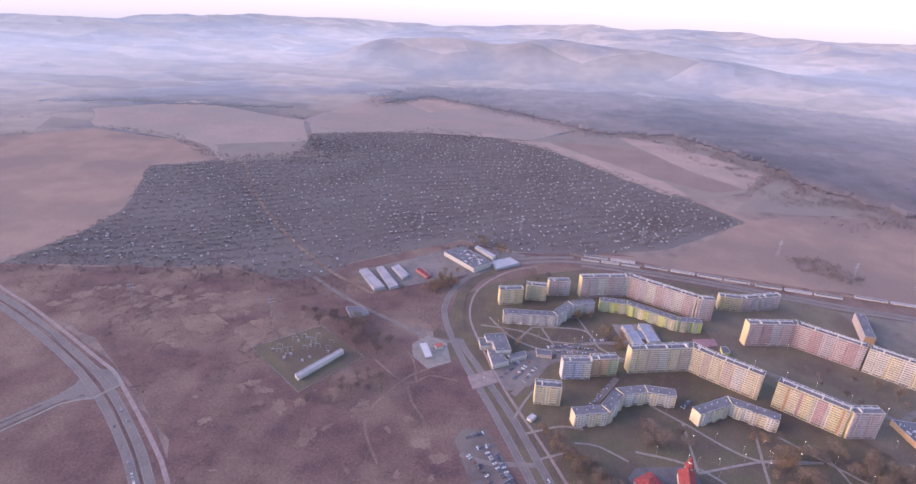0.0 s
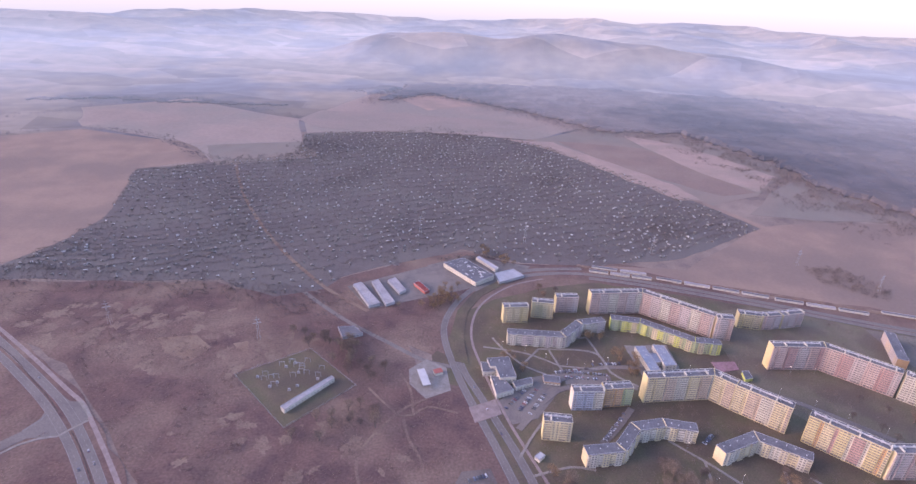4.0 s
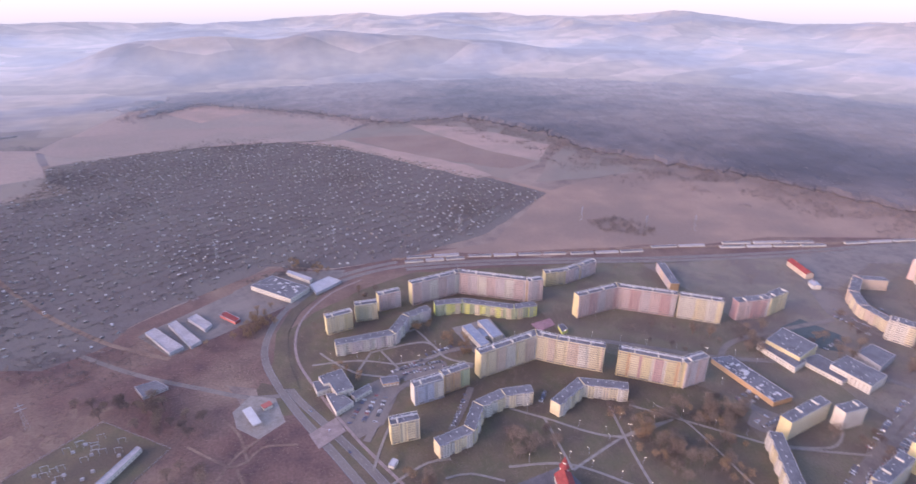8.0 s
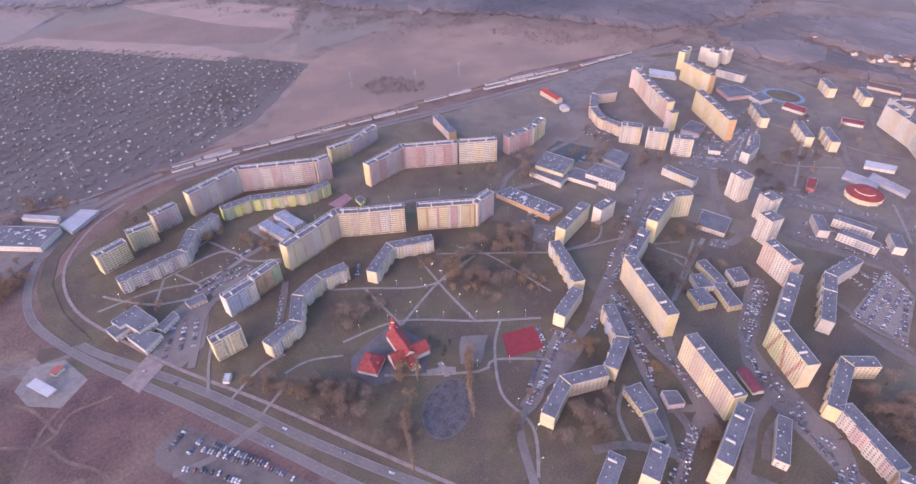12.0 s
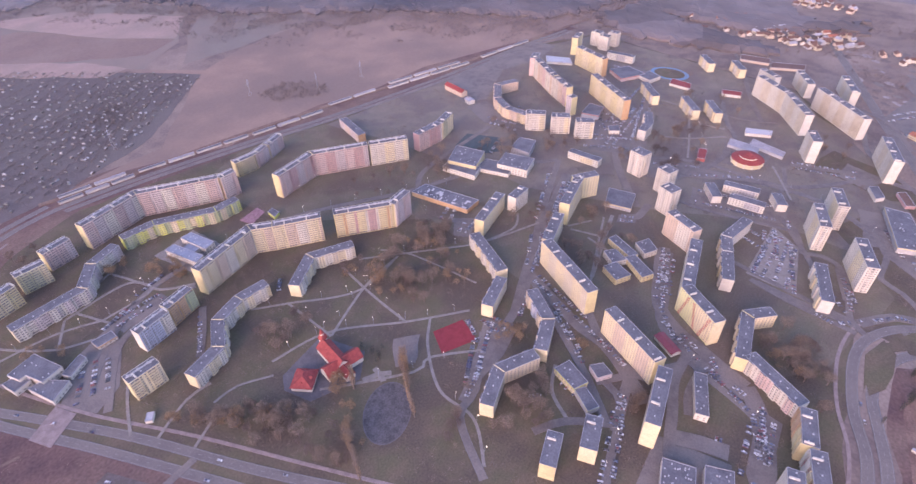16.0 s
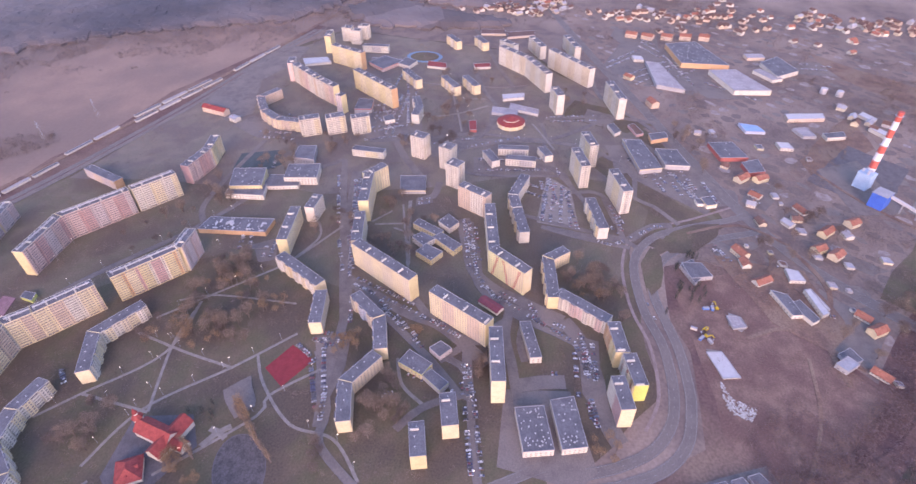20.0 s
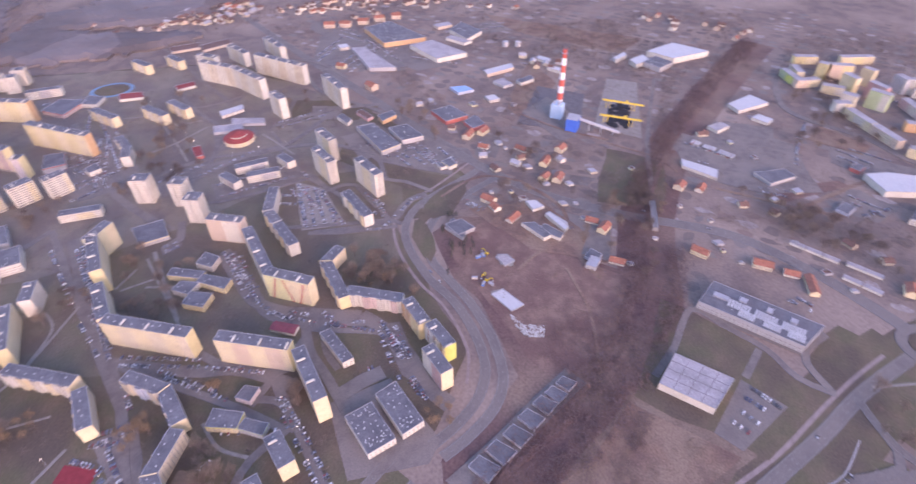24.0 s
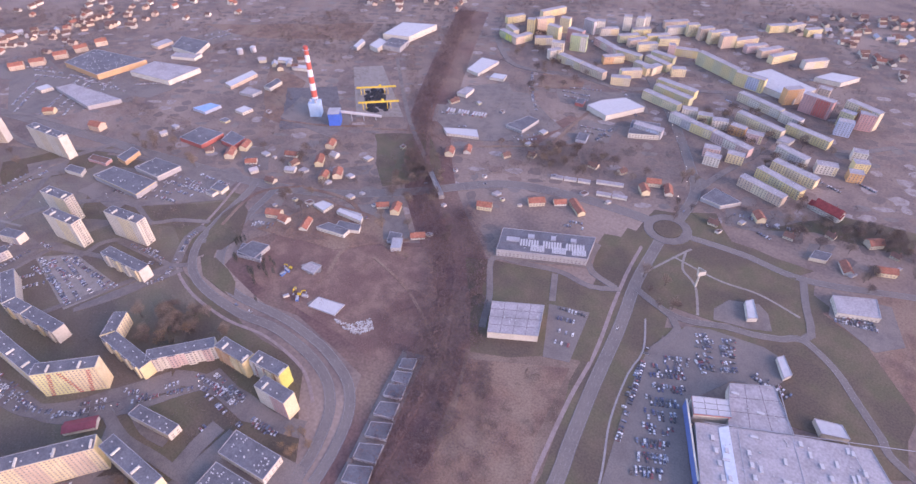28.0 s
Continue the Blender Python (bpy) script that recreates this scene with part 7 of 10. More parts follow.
g.face([cor[1], cor[2], apex[1]])
g.face([cor[2], cor[3], apex[0], apex[1]])
g.face([cor[3], cor[0], apex[0]])
g.face(cor[::-1])
part("hip_roof", g, ROOF_RED, rect)
for u, v in ((-1, 0), (1, 0), (0, -1)):
    g = Geo()
    gable(g, 182 + c * u * 5 - s * v * 5, 366 + s * u * 5 + c * v * 5, 7.6, 5, 3.4, 1.6, 0.5 + (0 if u else math.pi / 2), 0.2)
    part("dormer", g, ROOF_RED, rect)

# round hall
hall = thing("round_hall", (766, 124, 0), label="round hall under a red cone roof", category="hall")
g = Geo()
g.cone(766, 124, 0, 6.5, 20, 20, 20)
part("wall", g, paint(*CREAM), hall)
g = Geo()
g.cone(766, 124, 6.5, 9.5, 21, 13, 20)
part("lower_roof", g, ROOF_RED, hall)
g = Geo()
g.cone(766, 124, 9.5, 11.5, 12, 12, 20)
part("clerestory", g, paint(*WHITE), hall)
g = Geo()
g.cone(766, 124, 11.5, 15, 13, 0.5, 20)
part("upper_roof", g, ROOF_RED, hall)
for k in range(12):
    a = 2 * math.pi * k / 12
    g = Geo()
    g.box(766 + 20.4 * math.cos(a), 124 + 20.4 * math.sin(a), 0, 1.0, 1.4, 6.3, a)
    part("pier", g, paint(*WHITE), hall)

# small red-roofed shop
shop = thing("shop", (389, 116, 0), label="long shop under a low red roof", category="shop")
g = Geo()
sy = math.atan2(109 - 129, 378 - 392)
gable_walls(g, 389, 116, 24, 10, 4, 1.8, sy)
part("wall", g, paint(*WHITE), shop)
g = Geo()
gable(g, 389, 116, 4, 24, 10, 2, sy)
part("roof", g, material("roof_sheet_crimson", (0.24, 0.05, 0.06), 0.7, 0.15, 4, 0.8, 0.05), shop)

# filling station
fuel = thing("filling_station", (-27, 552, 0), label="filling station with a long white canopy", category="filling station")
g = Geo()
u, v = Vector((-31, 565)), Vector((-23, 540))
g.box(-27, 552, 5, (v - u).length + 2, 8.5, 1.0, math.atan2((v - u)[1], (v - u)[0]))
part("canopy", g, METAL_WHITE, fuel)
for t in (0.1, 0.37, 0.63, 0.9):
    q = u.lerp(v, t)
    g = Geo()
    g.box(q[0], q[1], 0, 0.6, 0.6, 5)
    part("column", g, STEEL, fuel)
g = Geo()
g.box(-12, 566, 0, 9, 7, 3.6, 0.4)
part("kiosk", g, paint(*WHITE), fuel)
g = Geo()
g.box(-12, 566, 3.6, 9.6, 7.6, 0.5, 0.4)
part("kiosk_roof", g, paint(*RED), fuel)

# advertising tower by the roundabout
mast = thing("advertising_mast", (92, -350, 0), label="white advertising mast with a triangular head", category="sign")
g = Geo()
g.cone(92, -350, 0, 17, 1.1, 0.9, 12)
part("pole", g, paint(*WHITE), mast)
for k in range(3):
    a = k * 2.094 + 0.4
    g = Geo()
    g.box(92 + 2.4 * math.cos(a), -350 + 2.4 * math.sin(a), 17, 0.5, 8, 5, a)
    part("panel", g, paint(*WHITE), mast)

# houses under steep roofs
HOMES = [(420, -234), (402, -238), (501, -141), (459, -153), (517, -225), (509, -240), (591, -230), (549, -243), (570, -278), (351, -222), (329, -310), (289, -356), (268, -374), (205, -460), (204, -481), (183, -479), (83, -497), (-25, -532), (-13, -473), (-44, -492), (437, -369), (424, -390), (653, -200), (652, -177), (616, -185), (956, -64)]
for k, (x, y) in enumerate(HOMES):
    cottage(x, y, random.Random(k).choice((0.5, 2.1, 2.3, 0.8)), l=14 + k % 4 * 1.5, w=9 + k % 3, h=5.6 if k % 3 else 3.2, wall=(WHITE, CREAM, BEIGE)[k % 3], seed=k, label=("white", "cream", "beige")[k % 3] + " house with a steep orange roof")
cottage(247, -378, 2.55, 26, 9, 4.5, 3, CREAM, label="long cream house with orange roof", seed=90)
cottage(28, -558, 2.9, 30, 14, 7, 7, WHITE, ROOF_RED, "large church with a dark red roof", 91)
cottage(753, 587, 1.26, 46, 12, 8, 4, PEACH, ROOF_RED, "long peach house with a red roof by the ring road", 92)
cottage(731, 545, 1.1, 14, 11, 6, 2, WHITE, METAL_GREY, "small white house beside the ring road", 93)
# long rows of garages behind the ring road
GARAGE_DOOR = Geo()
GARAGE_DOOR.box(0, 0, 0, 2.5, 0.1, 2.1)
GARAGE_DOOR_MESH = GARAGE_DOOR.mesh("garage_door", [METAL_WHITE])
for p, q, cut in (((209, 829), (303, 808), 3), ((308, 812), (461, 765), 4), ((464, 762), (582, 728), 3), ((705, 695), (877, 636), 4), ((910, 631), (1039, 596), 3), ((215, 842), (300, 822), 2), ((600, 735), (690, 708), 2), ((720, 706), (870, 652), 3)):
    for k in range(cut):
        u, v = Vector(p).lerp(Vector(q), (k + 0.04) / cut), Vector(p).lerp(Vector(q), (k + 0.93) / cut)
        d = (v - u).normalized()
        n = Vector((-d[1], d[0])) * 2.7
        row = flat_hall("garage_row", [tuple(u), tuple(v), tuple(v + n * 2), tuple(u + n * 2)], 2.6, WHITE, "row of pale garages with dark felt roofs", roof=BITUMEN_LIGHT if k % 3 == 1 else BITUMEN, windows=False)
        for s in np.arange(3, (v - u).length, 14.0):
            m = u + d * s - Vector((-d[1], d[0])) * 0.06
            shared("garage_door", GARAGE_DOOR_MESH, row, m[0], m[1], 0.02, math.atan2(d[1], d[0]))

for row, poly in HALLS:
    if row.name.startswith("garage_row") and 150 < poly[0][0] < 260 and poly[0][1] < 30:
        u, v = max(zip(poly, poly[1:] + poly[:1]), key=lambda e: e[0][1] + e[1][1] - 0.6 * (e[0][0] + e[1][0]))
        u, v = Vector(u), Vector(v)
        d = (v - u).normalized()
        for s in np.arange(1.6, (v - u).length, 2.9):
            m = u + d * s + Vector((d[1], -d[0])) * 0.06
            shared("garage_door", GARAGE_DOOR_MESH, row, m[0], m[1], 0.02, math.atan2(d[1], d[0]))

# high-voltage pylons over the gardens
for x, y, h in ((-229, 618, 32), (-60, 950, 34), (120, 930, 34), (330, 905, 34), (640, 800, 30), (720, 770, 30), (-420, 640, 32), (560, 880, 30)):
    p = thing("pylon", (x, y, 0), label="grey lattice power pylon", category="pylon", group="power pylons")
    p["label"] = "grey lattice pylon of the power line"
    for k in range(4):
        a = math.pi / 4 + k * math.pi / 2
        g = Geo()
        g.cone(x + 2.6 * math.cos(a), y + 2.6 * math.sin(a), 0, h, 0.16, 0.1, 4, tip=(-2.4 * math.cos(a), -2.4 * math.sin(a)))
        part("leg", g, STEEL, p)
    for z, w in ((h * 0.72, 9), (h * 0.86, 7)):
        g = Geo()
        g.box(x, y, z, w, 0.5, 0.5, 0.4)
        part("cross_arm", g, STEEL, p)

# ---- more paths, yards and tracks ----
for pts, w in (
    ([(83, 586), (107, 620)], 2.5),
    ([(107, 620), (172, 617), (185, 579), (210, 556)], 3),
    ([(119, 618), (130, 576)], 2.5),
    ([(52, 640), (65, 615), (85, 587), (110, 571)], 2.5),
    ([(69, 447), (83, 474), (99, 499)], 2.5),
    ([(79, 426), (115, 438), (137, 435)], 2.5),
    ([(90, 394), (114, 403)], 2.5),
    ([(125, 416), (147, 413), (172, 395)], 2),
    ([(420, 341), (463, 317), (496, 299)], 2.5),
    ([(508, 268), (532, 249)], 2.5),
    ([(504, 263), (510, 225)], 2.5),
    ([(555, 232), (490, 220), (440, 210)], 4.5),
    ([(357, 426), (369, 391), (368, 307)], 2),
    ([(315, 192), (288, 182), (271, 161)], 3),
    ([(341, 99), (348, 110), (366, 106)], 3),
):
    ribbon("path_estate", pts, w, PAVING, 0.08, "pale paved footpath between lawns", kerb=False, step=6)
for pts, w in (
    ([(410, 268), (372, 200), (360, 164), (338, 134), (318, 112)], 12),
    ([(527, 161), (471, 143), (420, 130), (392, 102), (384, 75), (370, 44)], 12),
    ([(612, 316), (531, 300), (453, 282), (401, 267), (352, 251)], 13),
    ([(239, 240), (285, 248), (335, 252), (389, 258)], 9),
    ([(280, 123), (326, 131), (355, 132)], 9),
    ([(317, 155), (343, 129), (373, 100)], 7),
    ([(326, 79), (350, 85), (383, 81)], 7),
    ([(71, 483), (110, 536), (135, 551), (183, 559), (208, 553)], 7),
    ([(150, 468), (171, 492), (192, 520)], 7),
    ([(559, 223), (567, 206), (600, 203)], 9),
    ([(912, 349), (758, 299), (675, 272), (587, 214)], 10),
    ([(687, 189), (708, 147), (727, 97)], 9),
    ([(245, 178), (268, 160), (286, 126)], 7),
    ([(480, 465), (528, 484), (678, 474)], 7),
    ([(446, 394), (448, 352), (417, 344)], 8),
    ([(971, -1), (873, -14), (774, -81), (647, -120)], 7),
    ([(509, -5), (576, 19), (652, 61)], 6),
    ([(512, -20), (524, 29), (544, 98)], 6),
    ([(596, -92), (664, -105), (771, -103)], 5),
    ([(499, -33), (514, -20), (541, -16), (589, -6), (602, 15), (595, 32)], 6),
    ([(497, -26), (506, 18), (512, 42), (523, 71)], 6),
    ([(512, -27), (539, -55), (543, -77)], 10),
    ([(546, -85), (580, -60), (593, -41), (622, -43), (658, -46)], 6),
    ([(595, 32), (638, 46), (653, 66), (679, 71)], 6),
    ([(589, -3), (539, -15)], 7),
    ([(941, 312), (740, 269), (704, 252)], 9),
    ([(704, 252), (732, 176), (728, 71), (786, -2)], 8),
    ([(888, 228), (768, 209)], 3),
    ([(881, 288), (905, 227), (895, 160), (910, 105)], 3),
    ([(790, 73), (808, -16), (796, -89)], 9),
    ([(776, 79), (725, 71), (689, 82)], 5),
    ([(1048, 56), (997, -26), (912, -63)], 7),
    ([(700, 184), (652, 195), (624, 162), (633, 53)], 5),
    ([(519, 162), (478, 151), (437, 138), (414, 115), (403, 93), (391, 70), (380, 46)], 13),
    ([(380, 46), (358, 32), (317, 19), (284, 15), (256, 2)], 15),
    ([(392, 97), (355, 99), (323, 91), (299, 86), (275, 80)], 9),
    ([(299, 86), (306, 64), (309, 44)], 14),
    ([(391, 193), (361, 165), (343, 129), (348, 106)], 8),
):
    ribbon("street_parking", pts, w, ASPHALT_OLD, 0.085, "worn asphalt street with parking bays", kerb=False)
for pts, w in (
    ([(531, -91), (554, -152), (523, -198)], 4),
    ([(521, -196), (456, -215), (388, -191), (335, -193)], 5),
    ([(379, -119), (396, -164), (355, -212)], 4),
    ([(229, -124), (299, -157), (363, -168)], 3),
    ([(420, -409), (344, -476), (318, -508)], 4),
    ([(349, -471), (359, -591), (333, -579)], 5),
    ([(562, -347), (506, -385), (466, -389)], 3),
    ([(682, -275), (618, -309), (568, -353)], 4),
):
    ribbon("track_earth", pts, w, SOIL, 0.06, "pale trodden earth track", kerb=False)
# ---- houses of the outskirts ----
ROOF_BROWN = material("roof_tiles_brown", (0.155, 0.086, 0.07), 0.8, 0.25, 4, 0.6, 0.25, each=0.03)
cottage(484, -142, -2.98, 12, 9, 4.5, 3.5, WHITE, ROOF_ORANGE, "house with an orange tiled roof", 428)
cottage(40, -561, 2.96, 16, 11, 5, 4, WHITE, ROOF_RED, "school with red roofs", 429)
cottage(22, -557, 2.90, 20, 11, 5, 4, WHITE, ROOF_RED, "school wing with red roofs", 430)
cottage(572, -219, -1.57, 11, 9, 3.6, 3, BEIGE, ROOF_BROWN, "plain house with a brown tiled roof", 431)
cottage(561, -177, -2.91, 13, 9, 3.6, 3, BEIGE, ROOF_BROWN, "plain house with a brown tiled roof", 432)
cottage(682, -164, -2.16, 10, 9, 3.6, 3, BEIGE, ROOF_BROWN, "plain house with a brown tiled roof", 433)
cottage(529, -480, -1.83, 15, 9, 3.6, 3, BEIGE, ROOF_BROWN, "plain house with a brown tiled roof", 434)
cottage(118, -456, -3.05, 11, 9, 3.6, 3, BEIGE, ROOF_BROWN, "plain house with a brown tiled roof", 435)
cottage(47, -487, 3.14, 10, 8.5, 3.6, 3, BEIGE, ROOF_BROWN, "plain house with a brown tiled roof", 436)
cottage(-47, -526, 2.90, 9, 7.65, 3.6, 3, BEIGE, ROOF_BROWN, "plain house with a brown tiled roof", 437)
cottage(13, -517, 2.90, 9, 7.65, 3.6, 3, BEIGE, ROOF_BROWN, "plain house with a brown tiled roof", 438)
cottage(352, -435, -3.04, 10, 8.54239, 3.6, 3, BEIGE, ROOF_BROWN, "plain house with a brown tiled roof", 439)
cottage(378, -413, -1.95, 10, 9, 3.6, 3, BEIGE, ROOF_BROWN, "plain house with a brown tiled roof", 440)
cottage(279, -467, -3.06, 12, 9, 3.6, 3, BEIGE, ROOF_BROWN, "plain house with a brown tiled roof", 441)
cottage(245, -479, -1.95, 10, 9, 3.6, 3, BEIGE, ROOF_BROWN, "plain house with a brown tiled roof", 442)
cottage(547, -265, -2.96, 11, 9, 4, 2.5, WHITE, METAL_GREY, "white house with a grey metal roof", 443)
cottage(562, -207, -2.57, 13, 9, 4, 2.5, WHITE, METAL_GREY, "white house with a grey metal roof", 444)
cottage(596, -175, -1.86, 10, 8.87426, 4, 2.5, WHITE, METAL_GREY, "white house with a grey metal roof", 445)
cottage(769, -144, -1.77, 9, 7.65, 4, 2.5, WHITE, METAL_GREY, "white house with a grey metal roof", 446)
cottage(1161, -86, -1.95, 21, 13, 8, 4, PEACH, ROOF_ORANGE, "peach-coloured terrace under an orange roof", 447)
cottage(1153, -116, -2.07, 22, 13, 8, 4, PEACH, ROOF_ORANGE, "peach-coloured terrace under an orange roof", 448)
cottage(1154, -153, -1.95, 21, 13, 8, 4, PEACH, ROOF_ORANGE, "peach-coloured terrace under an orange roof", 449)
cottage(1158, -188, -1.76, 21, 13, 8, 4, PEACH, ROOF_ORANGE, "peach-coloured terrace under an orange roof", 450)
cottage(1159, -224, -1.88, 19, 13, 8, 4, PEACH, ROOF_ORANGE, "peach-coloured terrace under an orange roof", 451)
cottage(855, -91, -2.77, 19, 13, 8, 4, PEACH, ROOF_ORANGE, "peach-coloured terrace under an orange roof", 452)


def far_house(x, y, yaw, rng):
    l, w, h = rng.uniform(10, 16), rng.uniform(8, 10), rng.uniform(3.2, 6)
    home = thing("house", (x, y, 0), label="small far house with a dull orange roof", category="house", group="suburban houses")
    g = Geo()
    gable_walls(g, x, y, l, w, h, 3.3, yaw)
    part("wall", g, paint(*rng.choice((GREY, BEIGE, PEACH))), home)
    g = Geo()
    gable(g, x, y, h, l, w, 3.6, yaw)
    part("roof", g, rng.choice((ROOF_BROWN, ROOF_BROWN, METAL_GREY)), home)


rng = random.Random(77)
for pts, n, yaw in (
    ([(1411, 443), (1370, 335), (1338, 257), (1284, 171), (1255, 89), (1329, 31), (1388, 46), (1362, 132), (1416, 251), (1469, 388)], 80, 0.81),
    ([(1561, 196), (1544, 70), (1603, 54), (1642, 172)], 16, 1.08),
    ([(1301, -106), (1242, -232), (1280, -258), (1352, -117)], 22, 2.87),
    ([(1259, -421), (1212, -629), (1301, -669), (1336, -444)], 26, 2.24),
    ([(236, -1083), (43, -1145), (70, -1304), (265, -1177)], 26, 2.24),
    ([(875, -374), (835, -431), (797, -402), (833, -358)], 7, 0.97),
):
    spots = []
    for x, y in scatter(pts, n * 3, rng):
        if len(spots) < n and all(math.hypot(x - a, y - b) > 17 for a, b in spots):
            spots.append((x, y))
            far_house(x, y, yaw + rng.choice((0, 1.57)) + rng.uniform(-0.1, 0.1), rng)

# ---- sheds and small halls ----
flat_hall("workshop", [(427, -168), (403, -183), (409, -191), (433, -180)], 4.5, WHITE, "long white workshop with a dark roof", windows=False)
flat_hall("shed", [(449, -189), (423, -198), (424, -205), (451, -196)], 4, WHITE, "long white shed with a pale roof", windows=False, roof=METAL_WHITE)
flat_hall("house", [(471, -74), (445, -85), (458, -97), (482, -88)], 4, GREY, "dark flat-roofed house among hedges")
flat_hall("shed", [(369, -193), (357, -199), (365, -212), (378, -206)], 3, GREY, "grey flat-roofed storage shed", windows=False)
flat_hall("shop", [(773, -17), (747, -26), (756, -35), (780, -26)], 5, WHITE, "small low dark-roofed shop", windows=False, trim=WHITE)
flat_hall("shop", [(778, -47), (750, -57), (755, -67), (784, -56)], 4, ROSE, "low shop with a dull red roof", windows=False, roof=ROOF_BROWN)
flat_hall("hall", [(751, -73), (732, -75), (743, -99), (759, -97)], 6, ORANGE, "narrow hall with an orange wall", windows=False)
flat_hall("warehouse", [(1079, -278), (1060, -281), (1064, -312), (1083, -310)], 5, PEACH, "long peach-walled warehouse hall", windows=False, roof=BITUMEN_LIGHT)
flat_hall("warehouse", [(1003, -276), (964, -298), (972, -317), (1011, -289)], 5, WHITE, "long white-walled warehouse hall", windows=False, roof=BITUMEN_LIGHT)
flat_hall("shed", [(803, -207), (778, -212), (779, -239), (798, -232)], 4, BLUE, "low shed with a bright blue roof", windows=False, roof=paint(0.22, 0.38, 0.62))
flat_hall("shed", [(807, -387), (782, -400), (792, -409), (815, -395)], 5, WHITE, "small white flat-roofed shed", windows=False, roof=METAL_WHITE)
flat_hall("shed", [(851, -389), (830, -401), (840, -411), (861, -399)], 4, WHITE, "small white flat-roofed store", windows=False, roof=METAL_WHITE)
flat_hall("workshop", [(540, -499), (523, -501), (528, -526), (542, -524)], 5, WHITE, "small pale flat workshop", windows=False, roof=BITUMEN_LIGHT)
flat_hall("shed", [(537, -575), (515, -583), (521, -600), (541, -592)], 4, WHITE, "small white flat-roofed shed", windows=False, roof=METAL_WHITE)
flat_hall("kiosk", [(329, -503), (316, -507), (322, -526), (335, -523)], 4, BLUE, "small blue kiosk hall", windows=False)
flat_hall("shed", [(386, -591), (374, -594), (379, -609), (389, -605)], 5, RED, "small dark red shed", windows=False)
flat_hall("office", [(281, -559), (247, -581), (260, -611), (295, -596)], 7, WHITE, "white three-storey office building")
flat_hall("hall", [(124, -677), (109, -678), (106, -696), (122, -694)], 5, WHITE, "low pale market hall", windows=False, roof=BITUMEN_LIGHT)
flat_hall("workshop", [(20, -463), (5, -469), (4, -484), (19, -479)], 4, BEIGE, "low beige yard building", windows=False)
flat_hall("canopy", [(598, -117), (582, -122), (586, -134), (603, -129)], 5, WHITE, "filling station canopy with yellow edge", windows=False, trim=YELLOW)
flat_hall("shop", [(597, -110), (586, -112), (587, -121), (597, -119)], 4, WHITE, "white filling station shop", windows=False)
flat_hall("shed", [(499, -244), (491, -245), (490, -252), (498, -251)], 2.6, WHITE, "small flat-roofed yard shed", windows=False , roof=METAL_GREY)
flat_hall("shed", [(513, -285), (504, -285), (503, -294), (512, -293)], 2.6, BEIGE, "small flat-roofed yard shed", windows=False , roof=METAL_GREY)
flat_hall("shed", [(497, -336), (491, -336), (491, -342), (497, -342)], 2.6, OLIVE, "small flat-roofed yard shed", windows=False, roof=ROOF_BROWN)
flat_hall("shed", [(346, -229), (341, -230), (340, -235), (345, -234)], 2.6, WHITE, "small flat-roofed yard shed", windows=False, roof=BITUMEN_LIGHT)
flat_hall("shed", [(369, -279), (365, -279), (364, -283), (368, -283)], 2.6, WHITE, "small flat-roofed yard shed", windows=False, roof=BITUMEN_LIGHT)
flat_hall("shed", [(430, -225), (426, -226), (426, -229), (430, -229)], 2.6, WHITE, "small flat-roofed yard shed", windows=False)
flat_hall("shed", [(623, -204), (613, -205), (613, -212), (623, -211)], 2.6, WHITE, "small flat-roofed yard shed", windows=False , roof=METAL_GREY)
flat_hall("shed", [(604, -209), (600, -209), (600, -213), (604, -212)], 2.6, WHITE, "small flat-roofed yard shed", windows=False , roof=METAL_GREY)
flat_hall("shed", [(554, -213), (545, -214), (544, -222), (553, -221)], 2.6, WHITE, "small flat-roofed yard shed", windows=False, roof=BITUMEN_LIGHT)
flat_hall("shed", [(511, -217), (503, -218), (502, -225), (510, -224)], 2.6, GREY, "small flat-roofed yard shed", windows=False , roof=METAL_GREY)
flat_hall("shed", [(412, -264), (408, -264), (407, -268), (411, -268)], 2.6, BEIGE, "small flat-roofed yard shed", windows=False, roof=BITUMEN_LIGHT)
flat_hall("shed", [(325, -333), (321, -333), (320, -337), (324, -337)], 2.6, OLIVE, "small flat-roofed yard shed", windows=False, roof=ROOF_BROWN)
flat_hall("shed", [(339, -335), (332, -336), (330, -343), (337, -343)], 2.6, GREY, "small flat-roofed yard shed", windows=False, roof=BITUMEN_LIGHT)
flat_hall("shed", [(302, -337), (299, -338), (298, -341), (301, -341)], 2.6, WHITE, "small flat-roofed yard shed", windows=False, roof=BITUMEN_LIGHT)
flat_hall("shed", [(260, -404), (254, -404), (252, -412), (258, -412)], 2.6, GREY, "small flat-roofed yard shed", windows=False, roof=ROOF_BROWN)
flat_hall("shed", [(229, -409), (225, -409), (223, -414), (228, -414)], 2.6, WHITE, "small flat-roofed yard shed", windows=False , roof=METAL_GREY)
flat_hall("shed", [(111, -442), (107, -442), (105, -448), (109, -448)], 2.6, WHITE, "small flat-roofed yard shed", windows=False, roof=ROOF_BROWN)
flat_hall("shed", [(98, -474), (93, -474), (91, -480), (96, -480)], 2.6, BEIGE, "small flat-roofed yard shed", windows=False, roof=BITUMEN_LIGHT)
